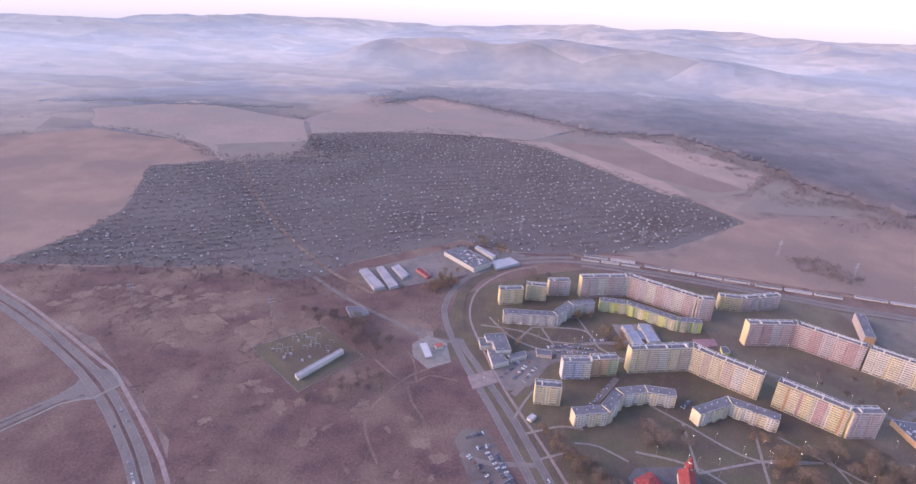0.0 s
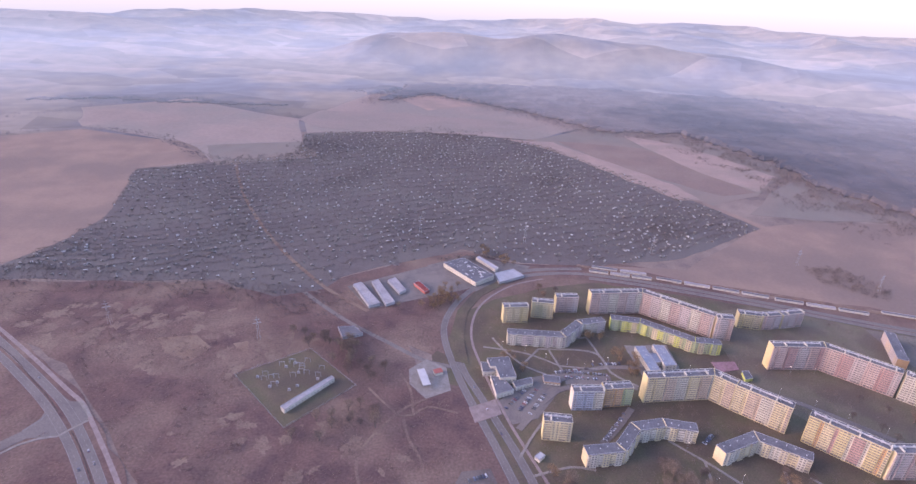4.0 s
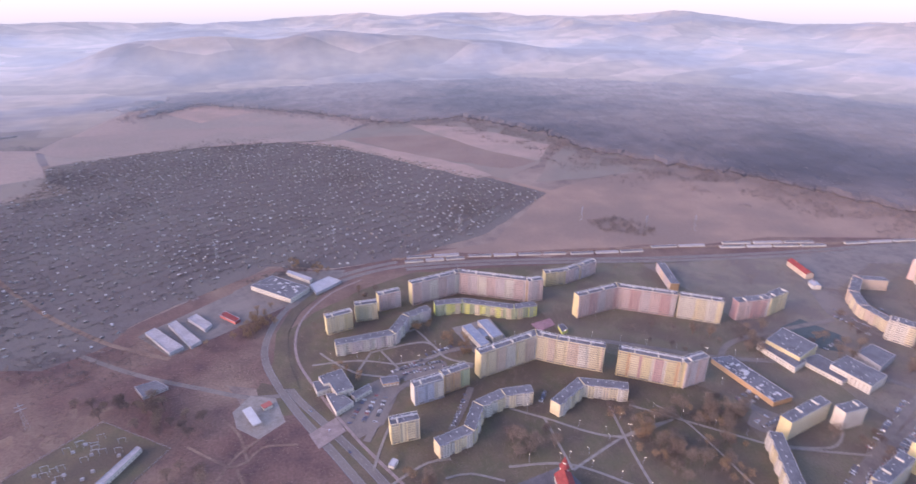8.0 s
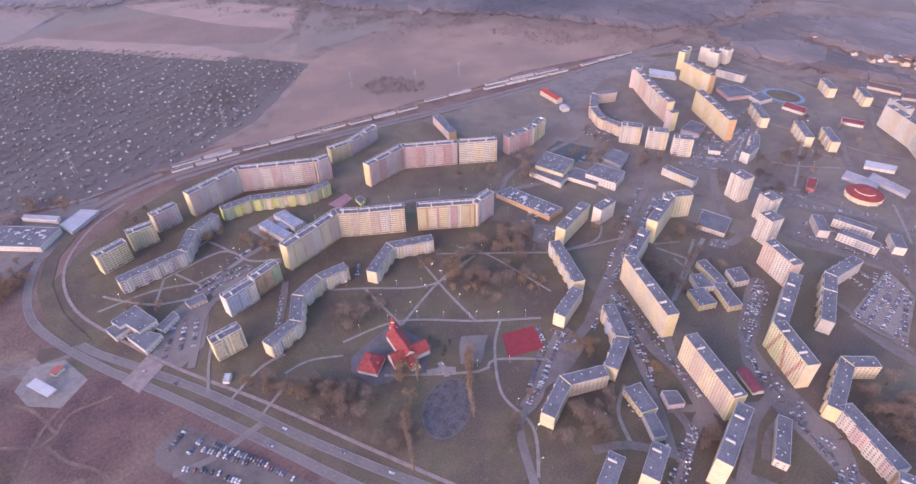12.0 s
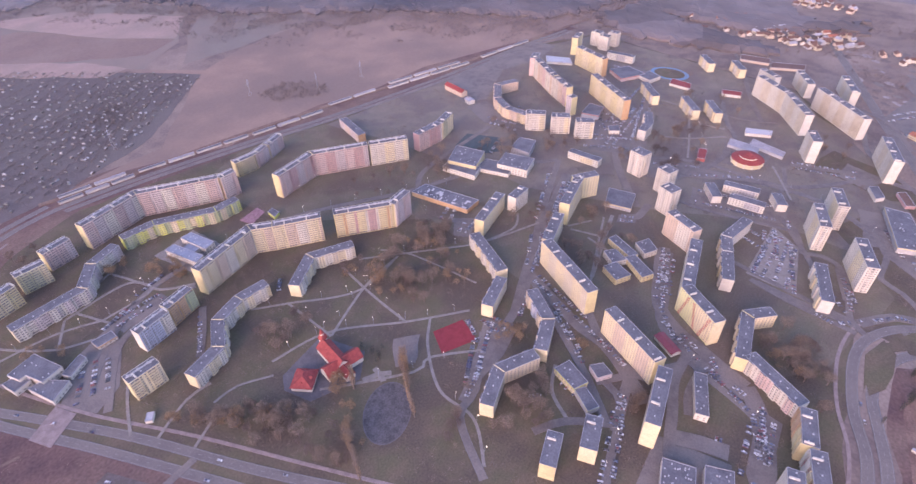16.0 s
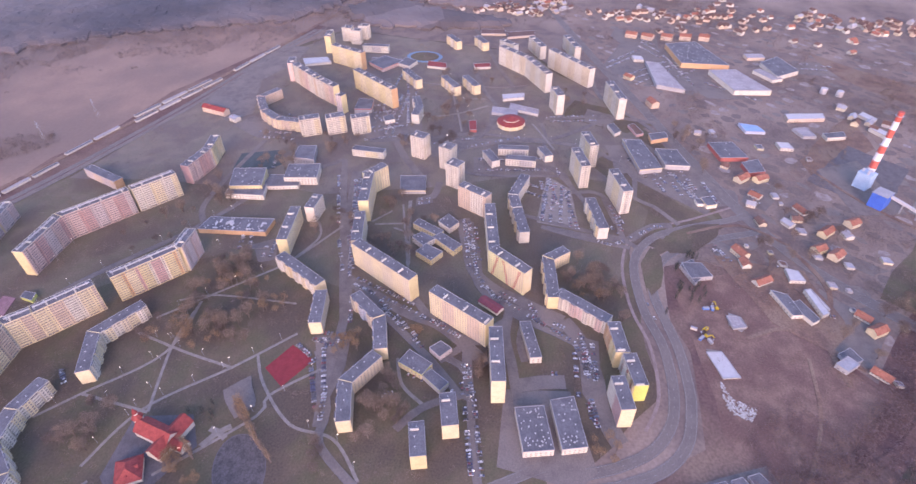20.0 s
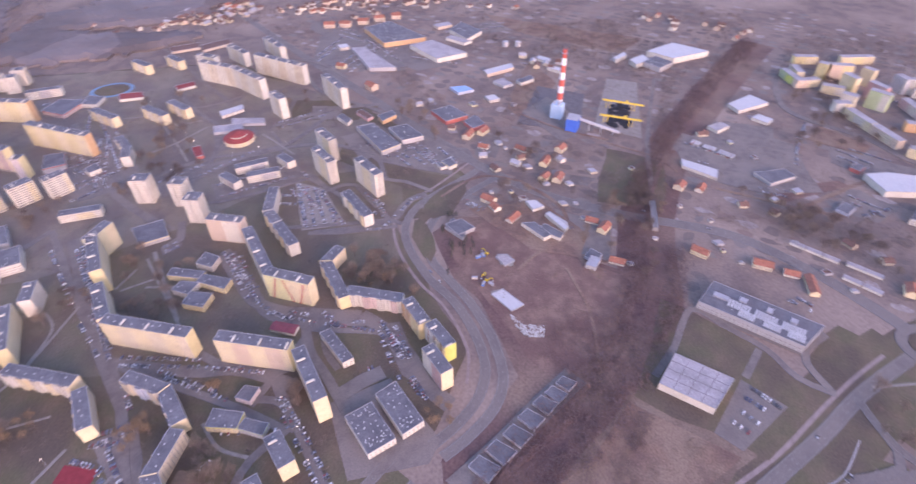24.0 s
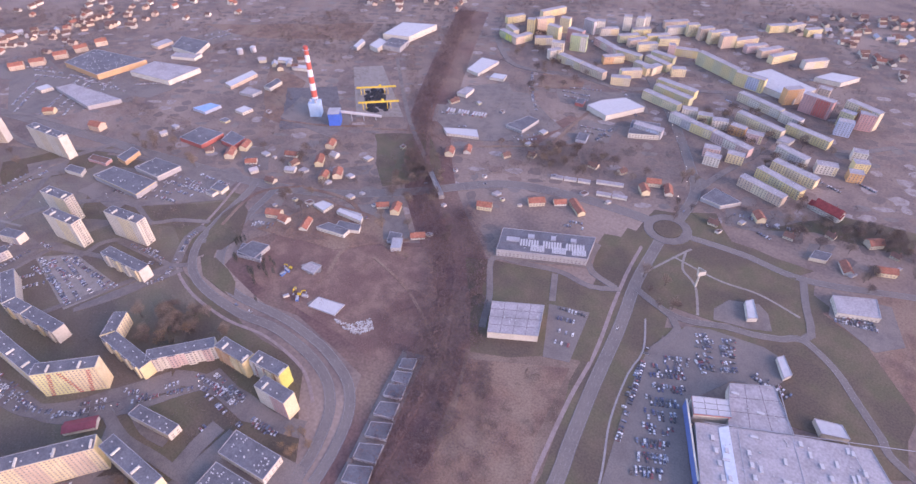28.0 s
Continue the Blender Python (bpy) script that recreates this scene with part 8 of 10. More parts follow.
flat_hall("shed", [(66, -495), (62, -494), (61, -500), (64, -500)], 2.6, GREY, "small flat-roofed yard shed", windows=False , roof=METAL_GREY)
flat_hall("shed", [(-17, -464), (-21, -464), (-24, -470), (-20, -470)], 2.6, GREY, "small flat-roofed yard shed", windows=False , roof=METAL_GREY)
flat_hall("shed", [(-52, -506), (-54, -505), (-56, -509), (-53, -509)], 2.6, WHITE, "small flat-roofed yard shed", windows=False, roof=BITUMEN_LIGHT)
flat_hall("shed", [(371, -356), (367, -356), (366, -360), (370, -360)], 2.6, WHITE, "small flat-roofed yard shed", windows=False, roof=ROOF_BROWN)
flat_hall("shed", [(407, -342), (402, -342), (402, -346), (406, -346)], 2.6, WHITE, "small flat-roofed yard shed", windows=False, roof=ROOF_BROWN)
flat_hall("shed", [(306, -413), (301, -413), (300, -418), (305, -418)], 2.6, WHITE, "small flat-roofed yard shed", windows=False , roof=METAL_GREY)
flat_hall("shed", [(509, -171), (505, -172), (504, -176), (509, -175)], 2.6, OLIVE, "small flat-roofed yard shed", windows=False)
flat_hall("shed", [(493, -177), (486, -179), (485, -185), (492, -184)], 2.6, WHITE, "small flat-roofed yard shed", windows=False, roof=ROOF_BROWN)
flat_hall("shed", [(466, -216), (458, -217), (457, -224), (465, -223)], 2.6, BEIGE, "small flat-roofed yard shed", windows=False, roof=BITUMEN_LIGHT)
flat_hall("shed", [(517, -149), (513, -150), (513, -153), (517, -152)], 2.6, WHITE, "small flat-roofed yard shed", windows=False , roof=METAL_GREY)
flat_hall("shed", [(458, -231), (454, -232), (453, -236), (458, -235)], 2.6, GREY, "small flat-roofed yard shed", windows=False , roof=METAL_GREY)
flat_hall("shed", [(743, -215), (732, -217), (732, -225), (744, -224)], 2.6, OLIVE, "small flat-roofed yard shed", windows=False)
flat_hall("shed", [(780, -161), (771, -162), (772, -169), (781, -167)], 2.6, GREY, "small flat-roofed yard shed", windows=False , roof=METAL_GREY)
flat_hall("shed", [(716, -274), (709, -274), (709, -280), (716, -279)], 2.6, GREY, "small flat-roofed yard shed", windows=False, roof=ROOF_BROWN)
flat_hall("shed", [(500, -498), (494, -497), (493, -503), (500, -504)], 2.6, OLIVE, "small flat-roofed yard shed", windows=False , roof=METAL_GREY)
flat_hall("shed", [(457, -500), (451, -499), (451, -505), (456, -505)], 2.6, GREY, "small flat-roofed yard shed", windows=False, roof=ROOF_BROWN)
flat_hall("shed", [(376, -451), (369, -451), (368, -459), (375, -459)], 2.6, BEIGE, "small flat-roofed yard shed", windows=False , roof=METAL_GREY)
flat_hall("shed", [(380, -489), (371, -488), (370, -498), (379, -499)], 2.6, BEIGE, "small flat-roofed yard shed", windows=False , roof=METAL_GREY)
flat_hall("play_house", [(337, 586), (334, 571), (344, 574), (345, 587)], 4, LIME, "small green and yellow play house", windows=False)
patch("playground", [(310, 606), (339, 609), (338, 594), (312, 587)], material("mauve_tartan", (0.27, 0.15, 0.17), 0.9, 0.2, 4, 0.7, 0.05), 0.08, "mauve playground surface")
patch("platform_park", [(261, 332), (279, 314), (250, 298), (236, 310)], ASPHALT_OLD, 0.08, "grey paved platform in the park", rough=2)
for pts in ([(210, 325), (222, 318), (230, 309)], [(226, 325), (223, 316), (219, 309)]):
    ribbon("path_cross", pts, 5, PAVING, 0.09, "short pale paved path", kerb=False, step=4)

# fittings of the hypermarket
store = scene.objects["hypermarket"]
for p, q, z0, z1, mat, name in (((42, -214), (7, -156), 0.1, 10.5, paint(0.12, 0.19, 0.42), "blue_front"), ((42, -214), (7, -156), 10.5, 11.6, paint(*WHITE), "fascia")):
    u, v = Vector(p), Vector(q)
    w = (u + v) / 2
    g = Geo()
    g.box(w[0], w[1], z0, (v - u).length, 1.2, z1 - z0, math.atan2((v - u)[1], (v - u)[0]))
    part(name, g, mat, store)
for x, y in [(13, -194), (7, -186), (1, -178), (-5, -169), (1, -191), (-9, -172), (-12, -200), (-17, -192), (-22, -184), (-55, -224), (-63, -219), (-69, -249), (-80, -238), (-38, -232)]:
    g = Geo()
    g.box(x, y, 12.07, 4.2, 2.6, 1.1, 2.11)
    part("skylight", g, METAL_WHITE, store)
g = Geo()
g.prism(ccw([(13, -205), (8, -212), (-15, -172), (-9, -167)]), 12.07, 12.5)
part("glass_strip", g, material("pale_glazing", (0.40, 0.44, 0.50), 0.3, 0.1, 4, 1.0, 0.0), store)
u, v = Vector((3, -215)), Vector((-103, -282))
g = Geo()
g.box((u + v)[0] / 2, (u + v)[1] / 2, 12.062, (v - u).length, 0.5, 0.25, math.atan2((v - u)[1], (v - u)[0]))
part("roof_seam", g, METAL_GREY, store)
u, v = Vector((23, -203)), Vector((0, -217))
g = Geo()
g.box((u + v)[0] / 2, (u + v)[1] / 2, 12.062, (v - u).length, 0.5, 0.25, math.atan2((v - u)[1], (v - u)[0]))
part("roof_seam", g, METAL_GREY, store)
u, v = Vector((-8, -275)), Vector((-30, -237))
g = Geo()
g.box((u + v)[0] / 2, (u + v)[1] / 2, 12.062, (v - u).length, 0.5, 0.25, math.atan2((v - u)[1], (v - u)[0]))
part("roof_seam", g, METAL_GREY, store)
u, v = Vector((3, -216)), Vector((-19, -176))
g = Geo()
g.box((u + v)[0] / 2, (u + v)[1] / 2, 12.062, (v - u).length, 0.5, 0.25, math.atan2((v - u)[1], (v - u)[0]))
part("roof_seam", g, METAL_GREY, store)
u, v = Vector((-30, -237)), Vector((-50, -203))
g = Geo()
g.box((u + v)[0] / 2, (u + v)[1] / 2, 12.062, (v - u).length, 0.5, 0.25, math.atan2((v - u)[1], (v - u)[0]))
part("roof_seam", g, METAL_GREY, store)
u, v = Vector((-64, -257)), Vector((-84, -233))
g = Geo()
g.box((u + v)[0] / 2, (u + v)[1] / 2, 12.062, (v - u).length, 0.5, 0.25, math.atan2((v - u)[1], (v - u)[0]))
part("roof_seam", g, METAL_GREY, store)
factory = scene.objects["factory"]
u, v, w = Vector((268, -255)), Vector((189, -304)), Vector((200, -339))
d, n = (v - u).normalized(), (w - v).normalized()
for a, b in ((0.36, 0.5), (0.6, 0.74), (0.82, 0.96)):
    for k in range(9):
        p = u.lerp(v, a + (b - a) * k / 8) + n * 8
        g = Geo()
        g.box(p[0], p[1], 9.07, 1.3, 9.0, 0.7, math.atan2(d[1], d[0]))
        part("roof_light", g, METAL_WHITE, factory)
for t, m, l in ((0.12, 0.5, 14), (0.3, 0.7, 7), (0.55, 0.72, 5), (0.78, 0.7, 6)):
    p = u.lerp(v, t) + n * (w - v).length * m
    g = Geo()
    g.box(p[0], p[1], 9.07, l, 6, 1.8, math.atan2(d[1], d[0]))
    part("roof_plant", g, METAL_GREY, factory)

# ---- yards, garages and a bridge beside the works ----
for p, q, cut in (((308, -414), (263, -436), 3), ((260, -441), (228, -457), 1), ((247, -421), (213, -436), 2)):
    for k in range(cut):
        u, v = Vector(p).lerp(Vector(q), (k + 0.03) / cut), Vector(p).lerp(Vector(q), (k + 0.94) / cut)
        n = Vector((v[1] - u[1], u[0] - v[0])).normalized() * 5.5
        flat_hall("garage_row", [tuple(u), tuple(v), tuple(v + n), tuple(u + n)], 2.6, WHITE, "row of pale garages with white doors", roof=BITUMEN_LIGHT, windows=False)


def railway_bridge(p, q):
    """A girder bridge that carries the old railway over the road."""
    u, v = Vector(p), Vector(q)
    m, d, yaw = (u + v) / 2, (v - u).length, math.atan2(v[1] - u[1], v[0] - u[0])
    side = Vector((-(v - u)[1], (v - u)[0])).normalized()
    b = thing("railway_bridge", (m[0], m[1], 0), label="pale steel railway bridge over the road", category="bridge")
    g = Geo()
    g.box(m[0], m[1], 5.2, d, 4.6, 0.5, yaw)
    part("deck", g, CONCRETE, b)
    for e in (-1, 1):
        w = m + side * e * 2.5
        g = Geo()
        g.box(w[0], w[1], 4.6, d, 0.3, 2.2, yaw)
        part("girder", g, METAL_GREY, b)
    for w in (u, v):
        g = Geo()
        g.box(w[0], w[1], 0, 2.4, 6.4, 5.2, yaw)
        part("abutment", g, CONCRETE, b)


railway_bridge((421, -316), (379, -290))


def bus(x, y, yaw, tone, word):
    b = thing("bus", (x, y, 0.1), label=word + " bus parked on worn asphalt", category="bus", group="parked buses")
    g = Geo()
    g.box(x, y, 0.4, 11.0, 2.5, 1.3, yaw)
    part("body", g, paint(*tone), b)
    g = Geo()
    g.box(x, y, 1.7, 10.9, 2.44, 0.9, yaw)
    part("window_band", g, GLASS, b)
    g = Geo()
    g.box(x, y, 2.6, 11.0, 2.5, 0.35, yaw)
    part("roof", g, METAL_WHITE, b)


BUS = random.Random(9)
for k in range(14):
    c = Vector((519, -453)).lerp(Vector((464, -478)), (k + 0.5) / 14)
    if k not in (3, 8):
        bus(c[0], c[1], -1.14 + BUS.uniform(-0.03, 0.03), *((WHITE, "white") if k % 3 else (RED, "red and white")))


# ---- building site ----
DIGGER = paint(0.62, 0.42, 0.05)
for k, (x, y) in enumerate([(415, -100), (386, -85), (377, -84)]):
    d = thing("excavator", (x, y, 0.1), label="yellow tracked excavator on the building site", category="excavator", group="building machines")
    yaw = k * 1.9 + 0.4
    c, s = math.cos(yaw), math.sin(yaw)
    for e in (-1, 1):
        g = Geo()
        g.box(x - s * e * 1.2, y + c * e * 1.2, 0.1, 4.0, 0.6, 0.9, yaw)
        part("track", g, TWIGS_DARK, d)
    g = Geo()
    g.box(x - c * 0.4, y - s * 0.4, 1.0, 3.6, 2.6, 1.4, yaw)
    part("body", g, DIGGER, d)
    g = Geo()
    g.box(x + c * 0.9 - s * 0.7, y + s * 0.9 + c * 0.7, 2.4, 1.5, 1.1, 1.3, yaw)
    part("cab", g, GLASS, d)
    g = Geo()
    for i in range(6):
        t = i / 5
        g.box(x + c * (1.4 + 4.6 * t), y + s * (1.4 + 4.6 * t), 2.2 + 2.6 * math.sin(t * 2.6), 1.2, 0.5, 0.7, yaw)
    part("boom", g, DIGGER, d)
    g = Geo()
    g.box(x + c * 6.4, y + s * 6.4, 0.4, 1.0, 1.3, 1.4, yaw)
    part("bucket", g, METAL_GREY, d)
for k, (x, y) in enumerate([(414, -96), (385, -74), (374, -79), (371, -86), (413, -90)]):
    d = thing("site_container", (x, y, 0.1), label=("blue", "white", "blue", "grey", "blue")[k] + " site container on bare soil", category="container", group="site containers")
    g = Geo()
    g.box(x, y, 0.1, 6.0, 2.4, 2.5, k * 1.2)
    part("body", g, paint(*((0.10, 0.20, 0.45), WHITE, (0.10, 0.20, 0.45), GREY, (0.10, 0.20, 0.45))[k]), d)
    g = Geo()
    g.box(x, y, 2.6, 6.1, 2.5, 0.1, k * 1.2)
    part("roof", g, METAL_GREY, d)
patch("foundation_pit", [(410, -110), (406, -121), (394, -124), (387, -117), (394, -107)], CONCRETE, 0.5, "grey concrete foundation")
patch("slab_concrete", [(362, -81), (361, -94), (334, -101), (331, -89)], PAVING, 0.35, "pale concrete slab of a cleared building")
g = Geo()
for x, y in scatter([(329, -86), (311, -92), (302, -110), (290, -102), (298, -85)], 240, rng):
    g.box(x, y, 0.05, rng.uniform(0.6, 2.2), rng.uniform(0.5, 1.4), rng.uniform(0.3, 1.0), rng.uniform(0, 3))
g.thing("rubble", [pieces("rubble", [(0.34, 0.32, 0.31), (0.26, 0.24, 0.23), (0.40, 0.38, 0.37)])], (0, 0, 0), label="pale broken concrete rubble", category="rubble", kind="stuff")


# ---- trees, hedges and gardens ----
# Far woods glow with the same painted haze as the hills.
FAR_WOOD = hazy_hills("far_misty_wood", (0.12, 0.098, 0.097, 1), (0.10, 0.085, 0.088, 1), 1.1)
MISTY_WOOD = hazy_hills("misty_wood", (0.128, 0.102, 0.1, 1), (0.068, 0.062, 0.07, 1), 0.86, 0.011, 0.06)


def leafy_mesh(name, centres, radii, per, size, mat, rng, squash=1.0):
    """Loose clumps of small twig triangles round each centre."""
    n = len(centres)
    c = np.repeat(np.asarray(centres, float), per, 0)
    r = np.repeat(np.asarray(radii, float), per, 0)
    d = rng.normal(size=(n * per, 3))
    d /= np.linalg.norm(d, axis=1, keepdims=True)
    d[:, 2] *= squash
    p = c + d * (r * rng.uniform(0.25, 1.0, n * per) ** 0.6)[:, None]
    a, b = rng.normal(size=(2, n * per, 3))
    a[:, 2] += np.abs(a[:, 2]) * 0.6 + 0.3
    s = (r * size)[:, None]
    a = a / np.linalg.norm(a, axis=1, keepdims=True) * s * 1.5
    b = b / np.linalg.norm(b, axis=1, keepdims=True) * s * 0.7
    v = np.stack([p - a * 0.5, p + a * 0.5 + b, p + a * 0.4 - b], 1).reshape(-1, 3)
    v[:, 2] = np.maximum(v[:, 2], 0.05)
    me = bpy.data.meshes.new(name)
    me.vertices.add(len(v))
    me.vertices.foreach_set("co", v.ravel())
    me.loops.add(len(v))
    me.loops.foreach_set("vertex_index", np.arange(len(v)))
    me.polygons.add(n * per)
    me.polygons.foreach_set("loop_start", np.arange(0, len(v), 3))
    me.materials.append(mat)
    me.update()
    me.validate()
    return me


NR = np.random.default_rng(5)


def stuff(name, centres, radii, per, size, mat, label, category, squash=1.0):
    ob = new(name, leafy_mesh(name, centres, radii, per, size, mat, NR, squash))
    return tagged(ob, label=label, category=category, kind="stuff")


def tree_meshes(name, h, spread, mat, seed, tall=False):
    """Trunk with limbs, and a thin crown of twigs, of one tree at the origin."""
    rng = random.Random(seed)
    t = Geo()
    t.cone(0, 0, 0, h * (0.85 if tall else 0.45), 0.035 * h, 0.012 * h, 7)
    cs, rs = [], []
    for k in range(9 if not tall else 12):
        a = k * 2.4 + rng.uniform(-0.4, 0.4)
        z = h * (rng.uniform(0.25, 0.45) if not tall else 0.12 + 0.07 * k)
        reach = spread * rng.uniform(0.5, 0.95) * (0.6 if tall else 1)
        top = z + (h * rng.uniform(0.25, 0.5) if not tall else h * 0.12)
        t.cone(0, 0, z, top, 0.012 * h, 0.003 * h, 5, tip=(reach * math.cos(a), reach * math.sin(a)))
        cs.append((reach * math.cos(a) * 0.9, reach * math.sin(a) * 0.9, top))
        rs.append(spread * rng.uniform(0.45, 0.65) * (0.8 if tall else 1))
    if tall:
        cs += [(0, 0, h * f) for f in (0.5, 0.7, 0.88)]
        rs += [spread * f for f in (0.8, 0.7, 0.45)]
    else:
        cs.append((0, 0, h * 0.8))
        rs.append(spread * 0.7)
    crown = leafy_mesh(name + "_crown", cs, rs, 150, 0.115, mat, np.random.default_rng(seed), 1.3 if tall else 0.9)
    return t.mesh(name + "_trunk", [BARK]), crown


KINDS = {
    "bare": [tree_meshes("bare_tree", 13, 4.5, TWIGS, 1), tree_meshes("bare_tree", 16, 5.5, TWIGS, 2), tree_meshes("bare_tree", 10, 3.6, TWIGS_DARK, 3)],
    "gold": [tree_meshes("larch", 12, 3.4, TWIGS_GOLD, 4), tree_meshes("larch", 9, 3.4, TWIGS_GOLD, 5)],
    "poplar": [tree_meshes("poplar", 26, 3.2, TWIGS_GOLD, 6, True), tree_meshes("poplar", 22, 2.8, TWIGS, 7, True)],
    "broad": [tree_meshes("broad_tree", 14, 6.0, TWIGS_DARK, 9), tree_meshes("broad_tree", 12, 5.0, TWIGS, 10)],
    "fir": [tree_meshes("fir", 11, 2.4, NEEDLES, 8, True)],
}
SAY = {"bare": ("bare_tree", "leafless brown tree with a thin crown"), "gold": ("larch_tree", "golden brown tree with fine twigs"), "poplar": ("poplar_tree", "tall slim poplar with golden twigs"), "broad": ("broad_tree", "broad leafless tree with spreading limbs"), "fir": ("fir_tree", "small dark green fir tree")}


def tree(kind, x, y, rng):
    trunk, crown = rng.choice(KINDS[kind])
    name, label = SAY[kind]
    ob = new(name)
    ob.location = (x, y, 0)
    WHERE[ob.name] = Vector((x, y, 0))
    tagged(ob, label=label, category="tree", group=kind + " trees")
    s, yaw = rng.uniform(0.75, 1.2), rng.uniform(0, 6.28)
    shared("trunk", trunk, ob, x, y, 0, yaw, (s, s, s))
    shared("crown", crown, ob, x, y, 0, yaw, (s, s, s))


FOOT = []
for o in list(scene.objects):
    if o.name.startswith("wall_section") or o.name.startswith("wall"):
        q = WHERE.get(o.name)
        if q is not None and o.type == "MESH":
            xs = [v.co.x + q[0] for v in o.data.vertices]
            ys = [v.co.y + q[1] for v in o.data.vertices]
            FOOT.append((min(xs) - 3, max(xs) + 3, min(ys) - 3, max(ys) + 3))


def free(x, y):
    return math.hypot(x - 197, y - 287) > 27 and not any(a < x < b and c < y < d for a, b, c, d in FOOT)


rng = random.Random(21)
for poly, n, kind in (
    ([(120, 415), (150, 385), (160, 345), (130, 300), (112, 350)], 16, "bare"), ([(146, 377), (165, 350), (165, 300), (145, 270), (125, 330)], 18, "bare"),
    ([(300, 450), (340, 430), (420, 360), (350, 330), (310, 380)], 22, "bare"), ([(300, 440), (340, 420), (350, 350), (300, 350)], 12, "gold"),
    ([(340, 430), (430, 420), (430, 370), (360, 390)], 16, "bare"), ([(380, 420), (400, 350), (350, 330)], 8, "gold"),
    ([(200, 420), (235, 440), (250, 400), (215, 400)], 8, "bare"), ([(210, 610), (240, 590), (220, 560), (200, 580)], 8, "gold"),
    ([(230, 260), (310, 200), (260, 170), (190, 220)], 14, "bare"), ([(60, 610), (90, 600), (85, 570), (60, 580)], 5, "gold"),
    ([(340, 260), (370, 230), (330, 220), (310, 250)], 8, "gold"), ([(440, 250), (470, 260), (500, 200), (450, 160)], 12, "bare"),
    ([(240, -10), (270, 0), (260, 40), (235, 40)], 6, "gold"), ([(430, 60), (480, 30), (440, -10), (380, -15), (360, 0)], 26, "bare"),
    ([(400, 10), (420, 40), (450, 30), (420, 0)], 6, "gold"), ([(480, 330), (540, 320), (560, 240), (500, 250)], 14, "bare"),
    ([(500, 470), (560, 500), (650, 420), (600, 380)], 16, "bare"), ([(400, 560), (470, 540), (520, 480), (440, 480)], 10, "bare"),
    ([(650, 300), (800, 250), (850, 180), (700, 160)], 22, "broad"), ([(-110, 700), (-60, 720), (20, 740), (0, 700)], 16, "gold"),
    ([(-60, 560), (-120, 620), (-200, 640), (-100, 540)], 22, "broad"), ([(-170, 470), (-80, 520), (-60, 480), (-120, 420)], 12, "bare"),
    ([(300, -240), (430, -320), (480, -280), (400, -200)], 14, "broad"), ([(500, -150), (470, -190), (560, -290), (640, -210)], 12, "broad"),
    ([(180, -500), (330, -480), (420, -420), (250, -420)], 26, "broad"), ([(-40, -450), (60, -500), (60, -560), (-100, -560)], 20, "broad"),
    ([(400, -50), (470, -80), (440, -100), (400, -75)], 12, "fir"), ([(230, 355), (250, 350), (245, 325), (222, 325)], 6, "fir"),
    ([(250, -640), (100, -600), (20, -700), (200, -760)], 24, "broad"), ([(420, -560), (560, -620), (600, -800), (420, -760)], 20, "broad"),
    ([(40, 690), (120, 760), (170, 770), (160, 730), (80, 700)], 8, "bare"), ([(700, -60), (820, -90), (760, -160), (650, -130)], 12, "bare"),
):
    for x, y in scatter(poly, int(n * 1.15), rng, free):
        tree(kind, x, y, rng)
for x, y in ((209, 271), (214, 277), (205, 265), (144, 273), (149, 279), (140, 266), (204, 329), (200, 326), (152, 286), (219, 283), (155, 292)):
    tree("poplar", x, y, rng)


def belt(pts, width, step, rng, many=3):
    line = smooth(pts, step)
    return [(x + rng.uniform(-width, width), y + rng.uniform(-width, width)) for x, y in line for _ in range(many)]


spots = belt([(140, 20), (190, -10), (212, -58), (234, -115), (268, -168), (308, -215), (362, -250), (435, -310), (530, -412), (650, -590), (770, -790)], 15, 4, rng, 8)
spots += belt([(160, 0), (175, -60), (200, -115), (238, -180), (285, -240), (340, -290)], 11, 4, rng, 7)
stuff("railway_thicket", [(x, y, rng.uniform(1.5, 4)) for x, y in spots], [rng.uniform(2, 4.5) for _ in spots], 26, 0.2, pieces("thicket_twigs", [(0.135, 0.082, 0.08), (0.11, 0.068, 0.07), (0.155, 0.098, 0.086), (0.092, 0.06, 0.062)]), "dense brown thicket along the old railway", "bushes")
spots = scatter([(-20, 545), (-60, 640), (-190, 735), (-420, 745), (-640, 690), (-420, 560), (-260, 400), (-160, 200), (0, 0), (160, 80), (110, 250), (50, 440)], 8000, rng, lambda x, y: noise.noise(Vector((x / 38, y / 38, 2))) > -0.12 and not inside(x, y, [(-233, 550), (-163, 602), (-99, 540), (-157, 473)]) and not inside(x, y, [(0, 440), (45, 445), (100, 290), (60, 280), (-5, 410)]) and not inside(x, y, [(-52, 575), (-25, 600), (10, 580), (10, 530), (-23, 515), (-50, 546)]))
spots += scatter([(-250, 335), (-306, 403), (-370, 460), (-520, 330), (-420, 120), (-190, 250)], 1300, rng, lambda x, y: noise.noise(Vector((x / 38, y / 38, 2))) > -0.1)
spots += scatter([(-110, 695), (-60, 640), (-12, 600), (-14, 650), (-4, 703), (22, 757), (60, 806), (20, 770), (-60, 720)], 420, rng)
